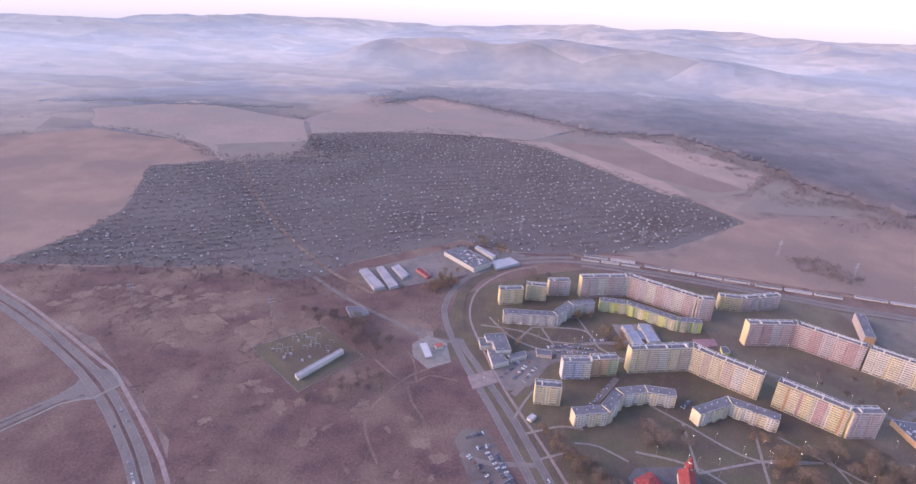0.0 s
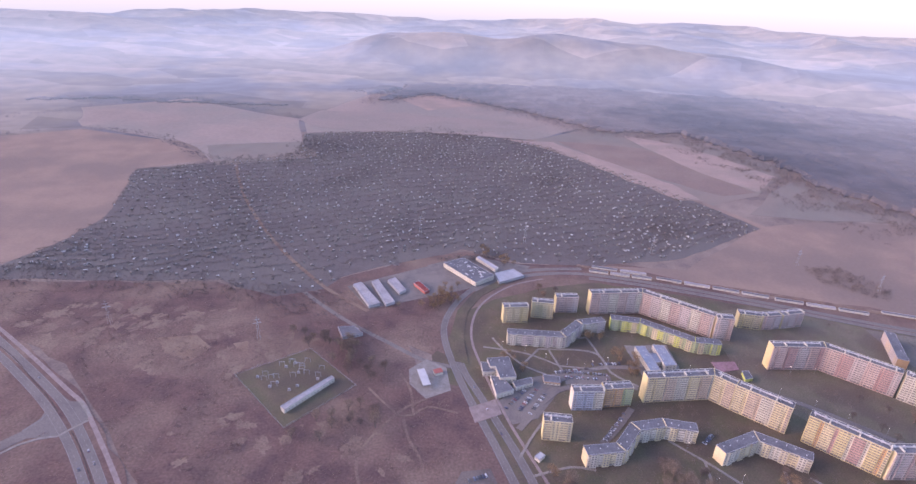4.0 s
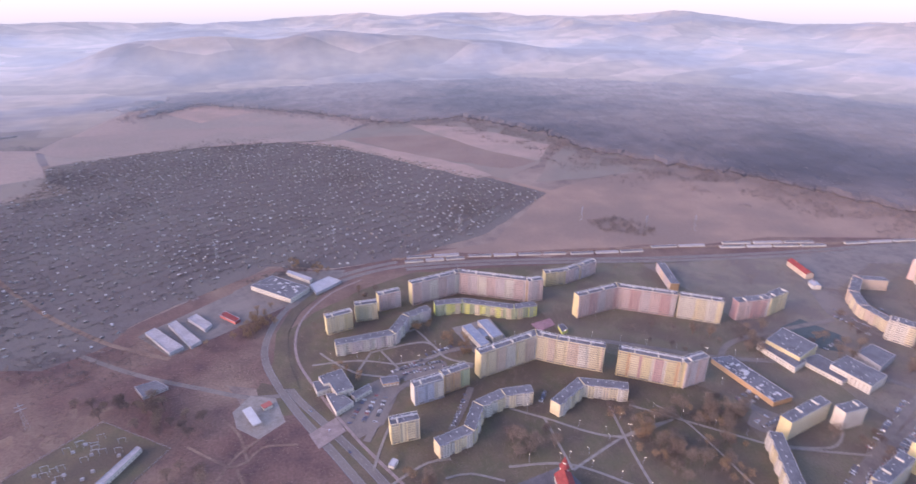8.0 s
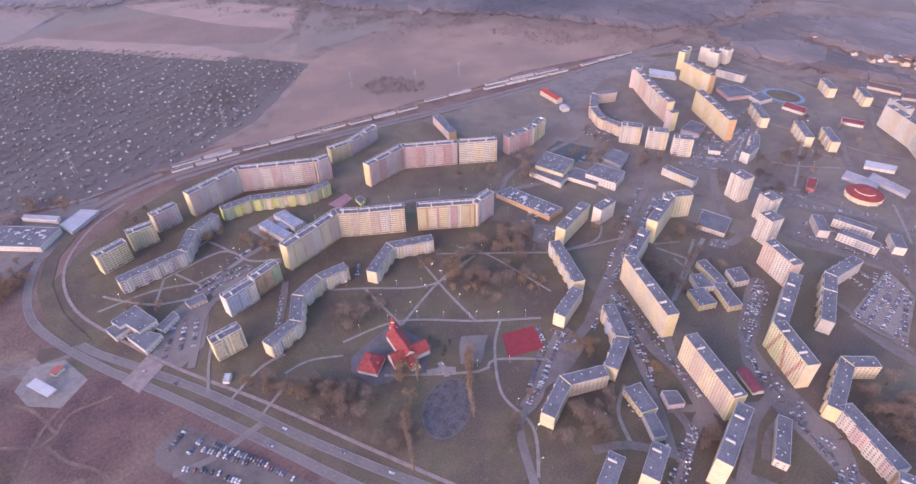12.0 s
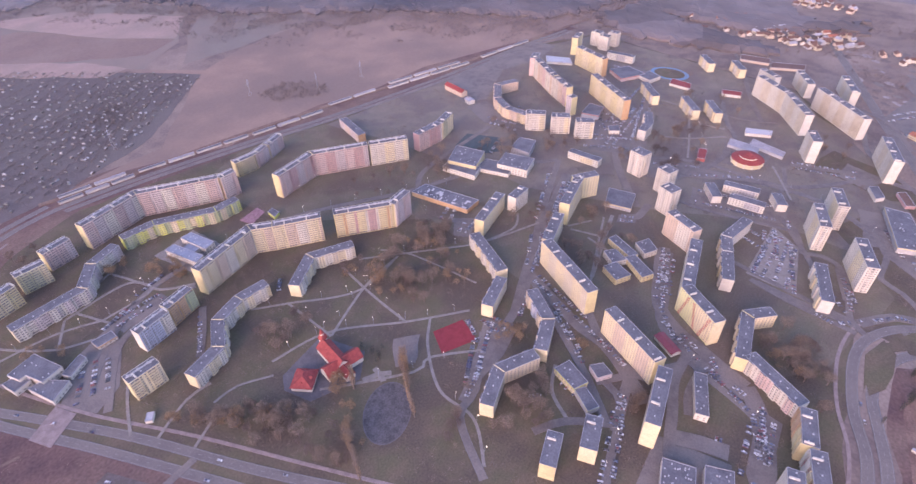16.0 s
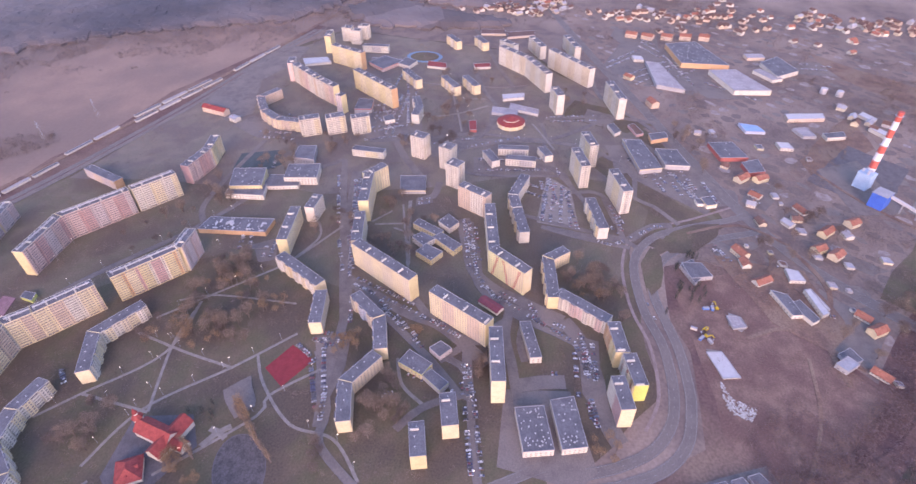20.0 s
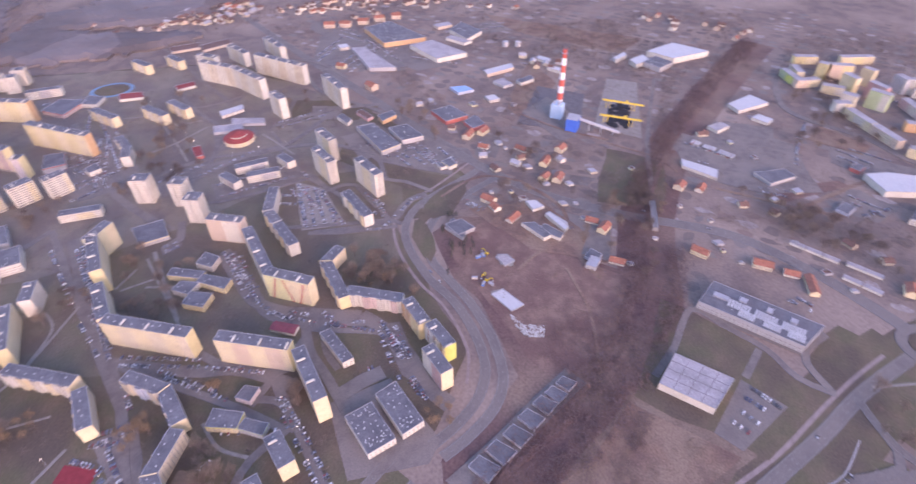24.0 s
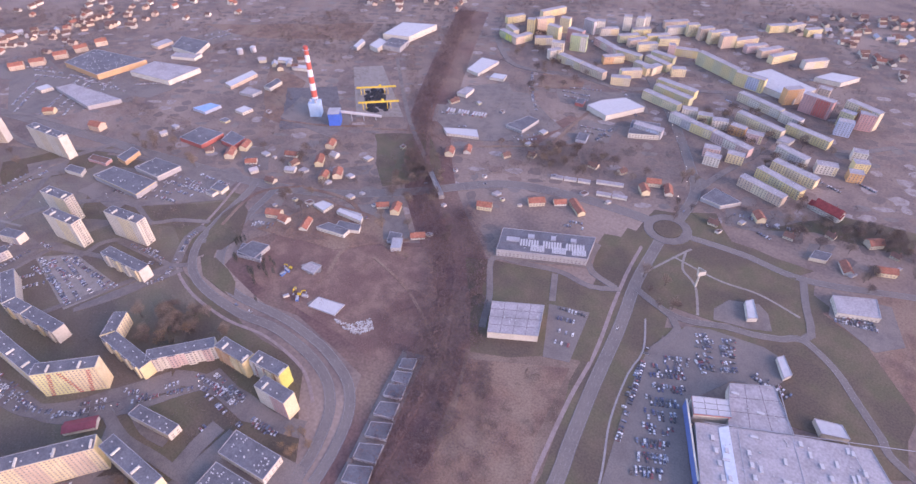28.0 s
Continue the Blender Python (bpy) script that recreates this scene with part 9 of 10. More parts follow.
stuff("scrub", [(x, y, 0.5) for x, y in spots], [rng.uniform(0.9, 2.6) for _ in spots], 16, 0.22, pieces("scrub_twigs", [(0.15, 0.085, 0.076), (0.2, 0.135, 0.105), (0.085, 0.052, 0.052), (0.245, 0.17, 0.128), (0.125, 0.066, 0.062), (0.07, 0.045, 0.045)]), "reddish brown scrub on the waste land", "scrub", 0.7)
spots = scatter([(469, -126), (386, -173), (326, -225), (245, -145), (225, -90), (250, -80), (337, -78), (416, -68)], 700, rng, lambda x, y: noise.noise(Vector((x / 25, y / 25, 7))) > 0.0)
spots += scatter([(205, -135), (125, -183), (108, -113), (94, -84), (149, -35), (168, -86)], 500, rng, lambda x, y: noise.noise(Vector((x / 18, y / 18, 4))) > 0.1)
spots += scatter([(500, -210), (420, -290), (440, -330), (600, -290), (700, -250), (640, -170)], 900, rng)
spots += scatter([(330, -400), (200, -500), (180, -600), (330, -650), (520, -560), (440, -400)], 900, rng, lambda x, y: noise.noise(Vector((x / 40, y / 40, 4))) > 0.0)
stuff("weeds", [(x, y, 0.4) for x, y in spots], [rng.uniform(0.8, 2.2) for _ in spots], 16, 0.22, TWIGS, "brown weeds and brambles", "weeds", 0.7)
spots = scatter([(564, 869), (625, 878), (663, 807), (634, 769), (566, 823)], 160, rng)
stuff("copse", [(x, y, 3) for x, y in spots], [rng.uniform(2.5, 5) for _ in spots], 40, 0.16, TWIGS_DARK, "low dark copse in the meadow", "bushes")
FOREST = [(-305, 2135), (-126, 2340), (202, 2077), (452, 1791), (694, 1795), (790, 1600), (850, 1420), (865, 1250), (930, 1140), (1035, 1010), (1110, 850), (1165, 660), (1250, 580), (1400, 530), (1900, 560), (2300, 800), (2200, 1500), (1800, 2100), (1300, 2450), (800, 2560), (250, 2620), (-211, 2560)]


def canopy(name, poly, cell, mat, label):
    """A wood seen from far above: one uneven sheet of crowns with ragged edges, standing on the land."""
    xs, ys = [p[0] for p in poly], [p[1] for p in poly]
    g, ids = Geo(), {}
    nx, ny = int((max(xs) - min(xs)) / cell) + 1, int((max(ys) - min(ys)) / cell) + 1
    def top(i, j):
        x, y = min(xs) + i * cell, min(ys) + j * cell
        n = noise.noise(Vector((x / 31, y / 33, 3.7))) + 0.5 * noise.noise(Vector((x / 15, y / 14, 6.1)))
        m = noise.noise(Vector((x / 140, y / 140, 1.2)))
        full = all((i - p, j - q) in cells for p in (0, 1) for q in (0, 1))
        return (x + cell * 0.3 * math.sin(i * 12.9 + j * 4.1), y + cell * 0.3 * math.sin(i * 7.7 + j * 9.3), relief(x, y) + (9 + 3.5 * n + 3 * m if full else 4.0))
    def wooded(i, j):
        x, y = min(xs) + (i + 0.5) * cell + 25 * noise.noise(Vector((i / 3.1, j / 3.3, 5))), min(ys) + (j + 0.5) * cell + 25 * noise.noise(Vector((i / 3.1, j / 3.3, 9)))
        return inside(x, y, poly)
    cells = {(i, j) for i in range(nx) for j in range(ny) if wooded(i, j)}
    for i, j in sorted(cells):
        a, b, c, d = top(i, j), top(i + 1, j), top(i + 1, j + 1), top(i, j + 1)
        g.face([a, b, c])
        g.face([a, c, d])
        for (u, w), p, q in (((i, j - 1), a, b), ((i + 1, j), b, c), ((i, j + 1), c, d), ((i - 1, j), d, a)):
            if (u, w) not in cells:
                g.face([(p[0], p[1], p[2] - 5), (q[0], q[1], q[2] - 5), q, p])
    wood = g.thing(name, [mat], (0, 0, 0), label=label, category="forest", kind="stuff")
    wood.data.polygons.foreach_set("use_smooth", [True] * len(wood.data.polygons))


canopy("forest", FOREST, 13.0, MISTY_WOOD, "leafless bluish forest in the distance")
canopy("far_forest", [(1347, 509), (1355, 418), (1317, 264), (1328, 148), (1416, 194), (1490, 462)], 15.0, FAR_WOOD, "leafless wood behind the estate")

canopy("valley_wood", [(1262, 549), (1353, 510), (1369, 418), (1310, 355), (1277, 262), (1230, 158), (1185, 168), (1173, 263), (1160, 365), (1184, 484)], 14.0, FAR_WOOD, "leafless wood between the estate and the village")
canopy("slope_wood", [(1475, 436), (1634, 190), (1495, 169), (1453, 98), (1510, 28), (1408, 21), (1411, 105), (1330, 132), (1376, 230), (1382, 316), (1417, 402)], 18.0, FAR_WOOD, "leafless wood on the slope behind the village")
EDGE = FOREST[:15]
spots = belt(EDGE, 70, 9, rng, 15) + belt([(x + 40, y + 30) for x, y in EDGE[5:]], 90, 9, rng, 9)
stuff("forest_edge", [(x, y, 4) for x, y in spots], [rng.uniform(3, 6.5) for _ in spots], 20, 0.2, pieces("edge_twigs", [(0.165, 0.132, 0.135), (0.14, 0.115, 0.122), (0.19, 0.145, 0.138), (0.12, 0.102, 0.11)]), "leafless trees along the edge of the forest", "forest")
spots = [p for p in belt([(x - 45, y - 35) for x, y in EDGE[4:13]], 120, 9, rng, 46) if noise.noise(Vector((p[0] / 60, p[1] / 60, 5))) > -0.02]
stuff("forest_shrubs", [(x, y, 1.5) for x, y in spots], [rng.uniform(2, 5) for _ in spots], 16, 0.26, pieces("shrub_twigs", [(0.125, 0.094, 0.09), (0.1, 0.078, 0.078), (0.155, 0.112, 0.1)]), "brown shrubs spreading from the forest into the meadow", "bushes")
spots = [p for p in belt([(-644, 740), (-570, 757), (-452, 745), (-334, 728), (-246, 715), (-170, 705), (-145, 745)], 34, 8, rng, 13) if noise.noise(Vector((p[0] / 45, p[1] / 45, 3))) > -0.25]
stuff("garden_thicket", [(x, y, 1.8) for x, y in spots], [rng.uniform(1.6, 4.2) for _ in spots], 18, 0.24, pieces("fringe_twigs", [(0.095, 0.073, 0.07), (0.125, 0.088, 0.078), (0.075, 0.06, 0.06), (0.16, 0.11, 0.095)]), "dark bare bushes along the edge of the gardens", "bushes")
spots = belt([(-1214, 1460), (-1038, 1578), (-793, 1516), (-594, 1345), (-397, 1410), (-380, 1500)], 18, 9, rng) + belt([(-1900, 1500), (-1300, 1700), (-1196, 1850), (-968, 2050), (-502, 1808)], 25, 12, rng) + belt([(-349, 2296), (-66, 2300), (236, 2012), (560, 1930)], 25, 12, rng)
spots += belt([(-160, 1690), (-60, 1720), (60, 1690)], 40, 8, rng) + belt([(-420, 1500), (-330, 1460), (-300, 1400)], 40, 8, rng)
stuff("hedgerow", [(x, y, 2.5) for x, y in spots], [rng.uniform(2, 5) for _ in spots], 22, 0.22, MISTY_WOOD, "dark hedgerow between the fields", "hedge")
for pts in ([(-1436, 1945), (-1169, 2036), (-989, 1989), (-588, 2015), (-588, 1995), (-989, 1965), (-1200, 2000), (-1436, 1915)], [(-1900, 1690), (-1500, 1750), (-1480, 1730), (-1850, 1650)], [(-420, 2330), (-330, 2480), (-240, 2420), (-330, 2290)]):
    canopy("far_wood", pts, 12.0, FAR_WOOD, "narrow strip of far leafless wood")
spots = scatter([(1100, -420), (1450, -250), (1600, 300), (1250, 480), (1200, 100), (1120, -50)], 1500, rng, lambda x, y: noise.noise(Vector((x / 120, y / 120, 3))) > -0.1)
spots += scatter([(700, -520), (1000, -320), (1130, -420), (900, -900), (600, -1100), (540, -800)], 1800, rng, lambda x, y: noise.noise(Vector((x / 120, y / 120, 6))) > -0.15)
spots += scatter([(-300, -560), (0, -900), (100, -1400), (-500, -1300)], 1000, rng, free)
spots += scatter([(300, -700), (80, -640), (60, -900), (200, -1300), (560, -1200), (420, -800)], 900, rng, free)
stuff("town_greenery", [(x, y, 2.5) for x, y in spots], [rng.uniform(2, 5) for _ in spots], 22, 0.2, TWIGS_DARK, "bare trees and bushes of the outskirts", "trees")

# ---- small plots and bushes of the town ----
TOWN = [(250, -210), (480, -135), (560, -170), (700, -122), (1000, -10), (1300, 60), (1420, -300), (1120, -720), (800, -1050), (500, -1350), (0, -1300), (-230, -800), (-20, -480), (160, -450), (330, -340)]
PLOT_DARK = material("rough_grass", (0.136, 0.105, 0.094), 0.95, 0.22, 9, 1.6, 0.3, tint=(0.155, 0.118, 0.104))
PLOT_BROWN = material("dug_soil", (0.175, 0.12, 0.102), 0.95, 0.22, 9, 1.6, 0.3, tint=(0.2, 0.14, 0.115))
PLOT_PALE = material("trodden_gravel", (0.265, 0.226, 0.212), 0.95, 0.2, 6, 1.2, 0.2, tint=(0.2, 0.152, 0.146))
TN = random.Random(31)
plots, lane = Geo(), 0.62
for i in range(-75, 75):
    for j in range(-75, 75):
        u, w = i * 25.0, j * 19.0
        x, y = 500 + u * math.cos(lane) - w * math.sin(lane), -520 + u * math.sin(lane) + w * math.cos(lane)
        pick, lean = TN.random(), noise.noise(Vector((x / 110, y / 110, 4.4)))
        if not inside(x, y, TOWN) or pick > 0.72:
            continue
        kind = 0 if pick < 0.34 - 0.35 * lean else (1 if pick < 0.46 else (2 if pick < 0.6 else 3))
        a, b = TN.uniform(5, 12), TN.uniform(4, 9)
        ring = []
        for e in np.linspace(0, 2 * math.pi, 13)[:-1]:
            k = 1 + 0.45 * noise.noise(Vector((x + 2 * math.cos(e), y + 2 * math.sin(e), 3.0)))
            p, q = a * k * math.cos(e), b * k * math.sin(e)
            ring.append((x + p * math.cos(lane) - q * math.sin(lane), y + p * math.sin(lane) + q * math.cos(lane)))
        plots.prism(ring, -0.018, 0.012, kind)
plots.thing("ground_plots", [PLOT_DARK, PLOT_BROWN, ASPHALT_OLD, PLOT_PALE], (0, 0, 0), label="patchwork of small yards, grass and gravel", kind="structure")
spots = [(x, y) for x, y in scatter(TOWN, 7500, TN, free) if noise.noise(Vector((x / 55, y / 55, 8.2))) > 0.02]
stuff("town_bushes", [(x, y, 1.6) for x, y in spots], [TN.uniform(1.6, 4.2) for _ in spots], 18, 0.2, pieces("town_twigs", [(0.115, 0.085, 0.08), (0.09, 0.068, 0.066), (0.145, 0.105, 0.092), (0.16, 0.11, 0.085)]), "bare bushes and small trees of the town gardens", "bushes")
homes = Geo()
for pts, n in (([(1588, -168), (1186, -520), (1089, -473), (1246, -272), (1475, -135)], 34), ([(218, -1259), (88, -1309), (29, -994), (91, -1024), (163, -1092)], 30), ([(1015, -669), (808, -850), (773, -773), (947, -643)], 12), ([(1344, 14), (1306, -341), (1198, -338), (1171, -199), (1234, 4)], 36), ([(1365, -464), (1300, -659), (1194, -613), (1243, -438)], 26), ([(1355, 366), (1384, 53), (1286, 65), (1274, 310)], 26)):
    for x, y in scatter(pts, n, TN):
        yaw, l, w, h = TN.choice((0.5, 2.07)) + TN.uniform(-0.3, 0.3), TN.uniform(9, 16), TN.uniform(8, 10), TN.uniform(3, 6)
        gable_walls(homes, x, y, l, w, h, 3.3, yaw, 0 if TN.random() < 0.6 else 1)
        gable(homes, x, y, h, l, w, 3.6, yaw, 0.6, 2 if TN.random() < 0.15 else 3)
homes.thing("far_houses", [paint(*WHITE), paint(*PEACH), ROOF_ORANGE, ROOF_BROWN], (0, 0, 0), label="far small houses with orange and brown roofs", category="house", kind="stuff")

# ---- low stores and paths of the far estate ----
flat_hall("far_store", [(1166, 215), (1169, 165), (1143, 162), (1140, 211)], 4, PEACH, "long low store with a brown roof", roof=ROOF_BROWN, windows=False)
flat_hall("far_store", [(1153, 159), (1169, 106), (1142, 104), (1125, 157)], 4, PEACH, "long low store with a brown roof", roof=ROOF_BROWN, windows=False)
flat_hall("far_store", [(983, 207), (990, 177), (972, 175), (966, 203)], 4, WHITE, "low pavilion with a red roof", roof=ROOF_RED, windows=False)
flat_hall("far_store", [(974, 527), (986, 483), (963, 468), (948, 512)], 4, WHITE, "low store with a white metal roof", roof=METAL_WHITE, windows=False)
flat_hall("far_store", [(988, 291), (981, 257), (959, 253), (964, 289)], 4, WHITE, "low pavilion with a red roof", roof=ROOF_RED, windows=False)
flat_hall("far_store", [(861, 145), (871, 110), (854, 109), (843, 142)], 4, WHITE, "low store with a white metal roof", roof=METAL_WHITE, windows=False)
flat_hall("far_store", [(831, 129), (813, 84), (797, 85), (813, 130)], 4, GREY, "long low service house with a grey roof", roof=BITUMEN_LIGHT, windows=False)
flat_hall("far_store", [(816, 156), (809, 116), (790, 116), (795, 156)], 4, GREY, "low service house with a grey roof", roof=BITUMEN_LIGHT, windows=False)
ribbon("path_far_estate", [(897, 237), (806, 211), (736, 194)], 3, PAVING, 0.08, "pale footpath across the lawn", kerb=False)
ribbon("path_far_estate", [(900, 283), (894, 234), (891, 186)], 3, PAVING, 0.08, "pale footpath across the lawn", kerb=False)
ribbon("path_far_estate", [(846, 220), (849, 171)], 3, PAVING, 0.08, "pale footpath across the lawn", kerb=False)
ribbon("path_far_estate", [(779, 241), (793, 208), (825, 165)], 3, PAVING, 0.08, "pale footpath across the lawn", kerb=False)
ribbon("path_far_estate", [(772, 92), (727, 71), (699, 59)], 3, PAVING, 0.08, "pale footpath across the lawn", kerb=False)
ribbon("street_far_estate", [(943, 197), (872, 173), (823, 151), (761, 154), (720, 166)], 7, ASPHALT_OLD, 0.08, "asphalt street between the far blocks", kerb=False)
ribbon("street_far_stores", [(1179, 227), (1082, 193), (983, 161), (902, 130)], 7, ASPHALT_OLD, 0.08, "asphalt street between the far blocks", kerb=False)

# bushes between the blocks
WAY = np.array(WAYS)
EB = random.Random(63)


def unpaved(x, y):
    return bool((np.hypot(WAY[:, 0] - x, WAY[:, 1] - y) > WAY[:, 2]).all()) and free(x, y) and not any(inside(x, y, p) for p in PAVED)


spots = [(x, y) for x, y in scatter(ESTATE, 11000, EB) if noise.noise(Vector((x / 34, y / 34, 1.9))) > 0.05 and unpaved(x, y)]
stuff("estate_bushes", [(x, y, 1.1) for x, y in spots], [EB.uniform(1.2, 3.2) for _ in spots], 22, 0.2, pieces("estate_twigs", [(0.125, 0.09, 0.076), (0.095, 0.071, 0.064), (0.165, 0.112, 0.082), (0.08, 0.072, 0.056), (0.14, 0.1, 0.085)]), "low bare bushes on the lawns between the blocks", "bushes", 0.8)
spots = [(x, y) for x, y in scatter(ESTATE, 6500, EB) if noise.noise(Vector((x / 70, y / 70, 6.3))) > -0.1 and unpaved(x, y)]
stuff("estate_young_trees", [(x, y, 3.4 + EB.uniform(-0.6, 1.2)) for x, y in spots], [EB.uniform(1.8, 3.4) for _ in spots], 34, 0.15, pieces("young_twigs", [(0.15, 0.108, 0.09), (0.12, 0.088, 0.078), (0.19, 0.13, 0.095), (0.175, 0.125, 0.1)]), "slender leafless young trees on the lawns", "trees", 1.25)

# garden plots
GARDENS = [(-660, 745), (-625, 855), (-610, 965), (-705, 1240), (-565, 1300), (-397, 1400), (-430, 1615), (-153, 1690), (195, 1640), (440, 1280), (575, 1036), (381, 900), (218, 856), (102, 860), (13, 898), (-160, 790), (-178, 750), (-241, 724), (-333, 764), (-418, 756)]
ang = 0.42
ca, sa = math.cos(ang), math.sin(ang)
huts, beds, hedge = Geo(), Geo(), []
for u in range(-1000, 1500, 13):
    for v in range(0, 2000, 24):
        x, y = ca * u - sa * v, sa * u + ca * v
        x, y = x + 45 * noise.noise(Vector((x / 210, y / 210, 2))) + rng.uniform(-3, 3), y + 45 * noise.noise(Vector((x / 210, y / 210, 6))) + rng.uniform(-3, 3)
        if not inside(x, y, GARDENS):
            continue
        yaw = ang + rng.choice((0, 1.57)) + rng.uniform(-0.06, 0.06)
        hx, hy = x + rng.uniform(-5, 5), y + rng.uniform(-10, 10)
        if rng.random() < 0.85 + 0.5 * noise.noise(Vector((x / 70, y / 70, 4))):
            w, d, h = rng.uniform(1.6, 3.0), rng.uniform(2.6, 6.0), rng.uniform(1.6, 2.2)
            n = len(huts.v)
            huts.box(hx, hy, 0, w, d, h, yaw)
            gable(huts, hx, hy, h, w, d, 0.9, yaw, 0.25)
        beds.box(x, y + rng.uniform(-4, 4), 0, rng.uniform(6, 12), rng.uniform(8, 20), 0.08 + 0.05 * rng.random(), ang)
        for k in range(6):
            hedge.append((x - sa * 12 + ca * (k - 2.5) * 2.3 + rng.uniform(-0.8, 0.8), y + ca * 12 + sa * (k - 2.5) * 2.3 + rng.uniform(-0.8, 0.8)))
        for _ in range(3):
            hedge.append((x + rng.uniform(-6, 6), y + rng.uniform(-12, 12)))
HUTS = pieces("hut_boards", [(0.40, 0.39, 0.385), (0.34, 0.32, 0.315), (0.20, 0.17, 0.155), (0.15, 0.125, 0.115), (0.25, 0.225, 0.215), (0.18, 0.125, 0.105), (0.14, 0.125, 0.12), (0.31, 0.295, 0.295), (0.17, 0.17, 0.145), (0.13, 0.115, 0.11), (0.19, 0.16, 0.15)])
huts.thing("garden_huts", [HUTS], (0, 1100, 0), label="small garden huts in white, grey and brown", category="garden hut", kind="stuff")
beds.thing("garden_beds", [pieces("garden_soil", [(0.116, 0.094, 0.09), (0.102, 0.092, 0.08), (0.146, 0.12, 0.112), (0.092, 0.077, 0.075), (0.114, 0.1, 0.087), (0.132, 0.1, 0.095)])], (0, 1100, 0), label="brown and dull green garden beds", category="garden bed", kind="stuff")
for poly, n in (([(-420, 1591), (-288, 1500), (-270, 1330), (-418, 1300)], 200), ([(-100, 1690), (60, 1690), (20, 1600), (-90, 1610)], 120), ([(380, 960), (440, 1010), (400, 1060), (350, 1010)], 60), ([(-30, 850), (60, 890), (100, 870), (20, 840)], 70)):
    for x, y in scatter(poly, n, rng):
        hedge += [(x + rng.uniform(-5, 5), y + rng.uniform(-5, 5)) for _ in range(3)]
stuff("garden_hedges", [(x, y, 1.3) for x, y in hedge], [rng.uniform(1.2, 3.0) for _ in hedge], 15, 0.32, pieces("garden_twigs", [(0.1, 0.078, 0.076), (0.165, 0.12, 0.108), (0.075, 0.062, 0.062), (0.12, 0.098, 0.084), (0.088, 0.08, 0.068), (0.145, 0.102, 0.095)]), "bare hedges and fruit trees of the gardens", "hedge")

# ---- street lamps ----
POLE = Geo()
POLE.cone(0, 0, 0, 7.5, 0.11, 0.07, 6)
POLE_MESH = POLE.mesh("pole", [STEEL])
ARM = Geo()
ARM.box(0.6, 0, 7.42, 1.3, 0.1, 0.1)
ARM_MESH = ARM.mesh("arm", [STEEL])
HEAD = Geo()
HEAD.box(1.3, 0, 7.3, 0.6, 0.4, 0.2)
HEAD_MESH = HEAD.mesh("lamp_head", [LAMP_GLOW])


def street_lamp(x, y, yaw):
    ob = new("street_lamp")
    ob.location = (x, y, 0)
    WHERE[ob.name] = Vector((x, y, 0))
    tagged(ob, label="slim grey street lamp with a lit head", category="street lamp", group="street lamps")
    for name, me in (("pole", POLE_MESH), ("arm", ARM_MESH), ("lamp_head", HEAD_MESH)):
        shared(name, me, ob, x, y, 0, yaw)


for pts, gap in (
    ([(182, 412), (236, 393), (286, 339), (331, 296)], 24), ([(216, 480), (242, 455), (293, 408), (359, 407)], 24), ([(245, 448), (236, 388)], 24), ([(233, 388), (304, 406), (359, 407)], 26),
    ([(315, 442), (299, 385), (288, 334)], 26), ([(335, 438), (424, 344)], 26), ([(240, 266), (232, 224), (202, 195)], 24), ([(186, 352), (245, 297), (299, 257)], 26),
    ([(618, 340), (484, 300), (419, 274), (382, 236), (325, 172), (285, 134)], 30), ([(328, 187), (310, 130), (252, 121), (195, 107)], 30), ([(526, 157), (454, 144), (391, 103), (350, 30)], 30),
    ([(697, 276), (721, 141), (718, 26), (652, -55)], 34), ([(40, 624), (90, 614), (128, 592), (179, 592), (177, 622)], 26), ([(212, 525), (280, 532), (330, 490)], 26), ([(372, 588), (433, 590), (490, 545), (535, 510)], 26),
    ([(130, 570), (205, 598), (340, 566), (470, 476), (560, 426)], 30), ([(420, 420), (520, 440), (600, 400)], 30), ([(700, 280), (772, 340), (920, 380)], 34), ([(750, 170), (850, 210), (960, 250)], 30),
    ([(165, -440), (170, -500), (200, -556), (270, -655)], 32),
):
    line = smooth(pts, 4.0)
    run = 0.0
    for a, b in zip(line, line[1:]):
        run += math.hypot(b[0] - a[0], b[1] - a[1])
        if run > gap:
            run = 0.0
            if free(a[0], a[1]):
                street_lamp(a[0], a[1], math.atan2(b[1] - a[1], b[0] - a[0]) + 1.57)

# ---- cars ----


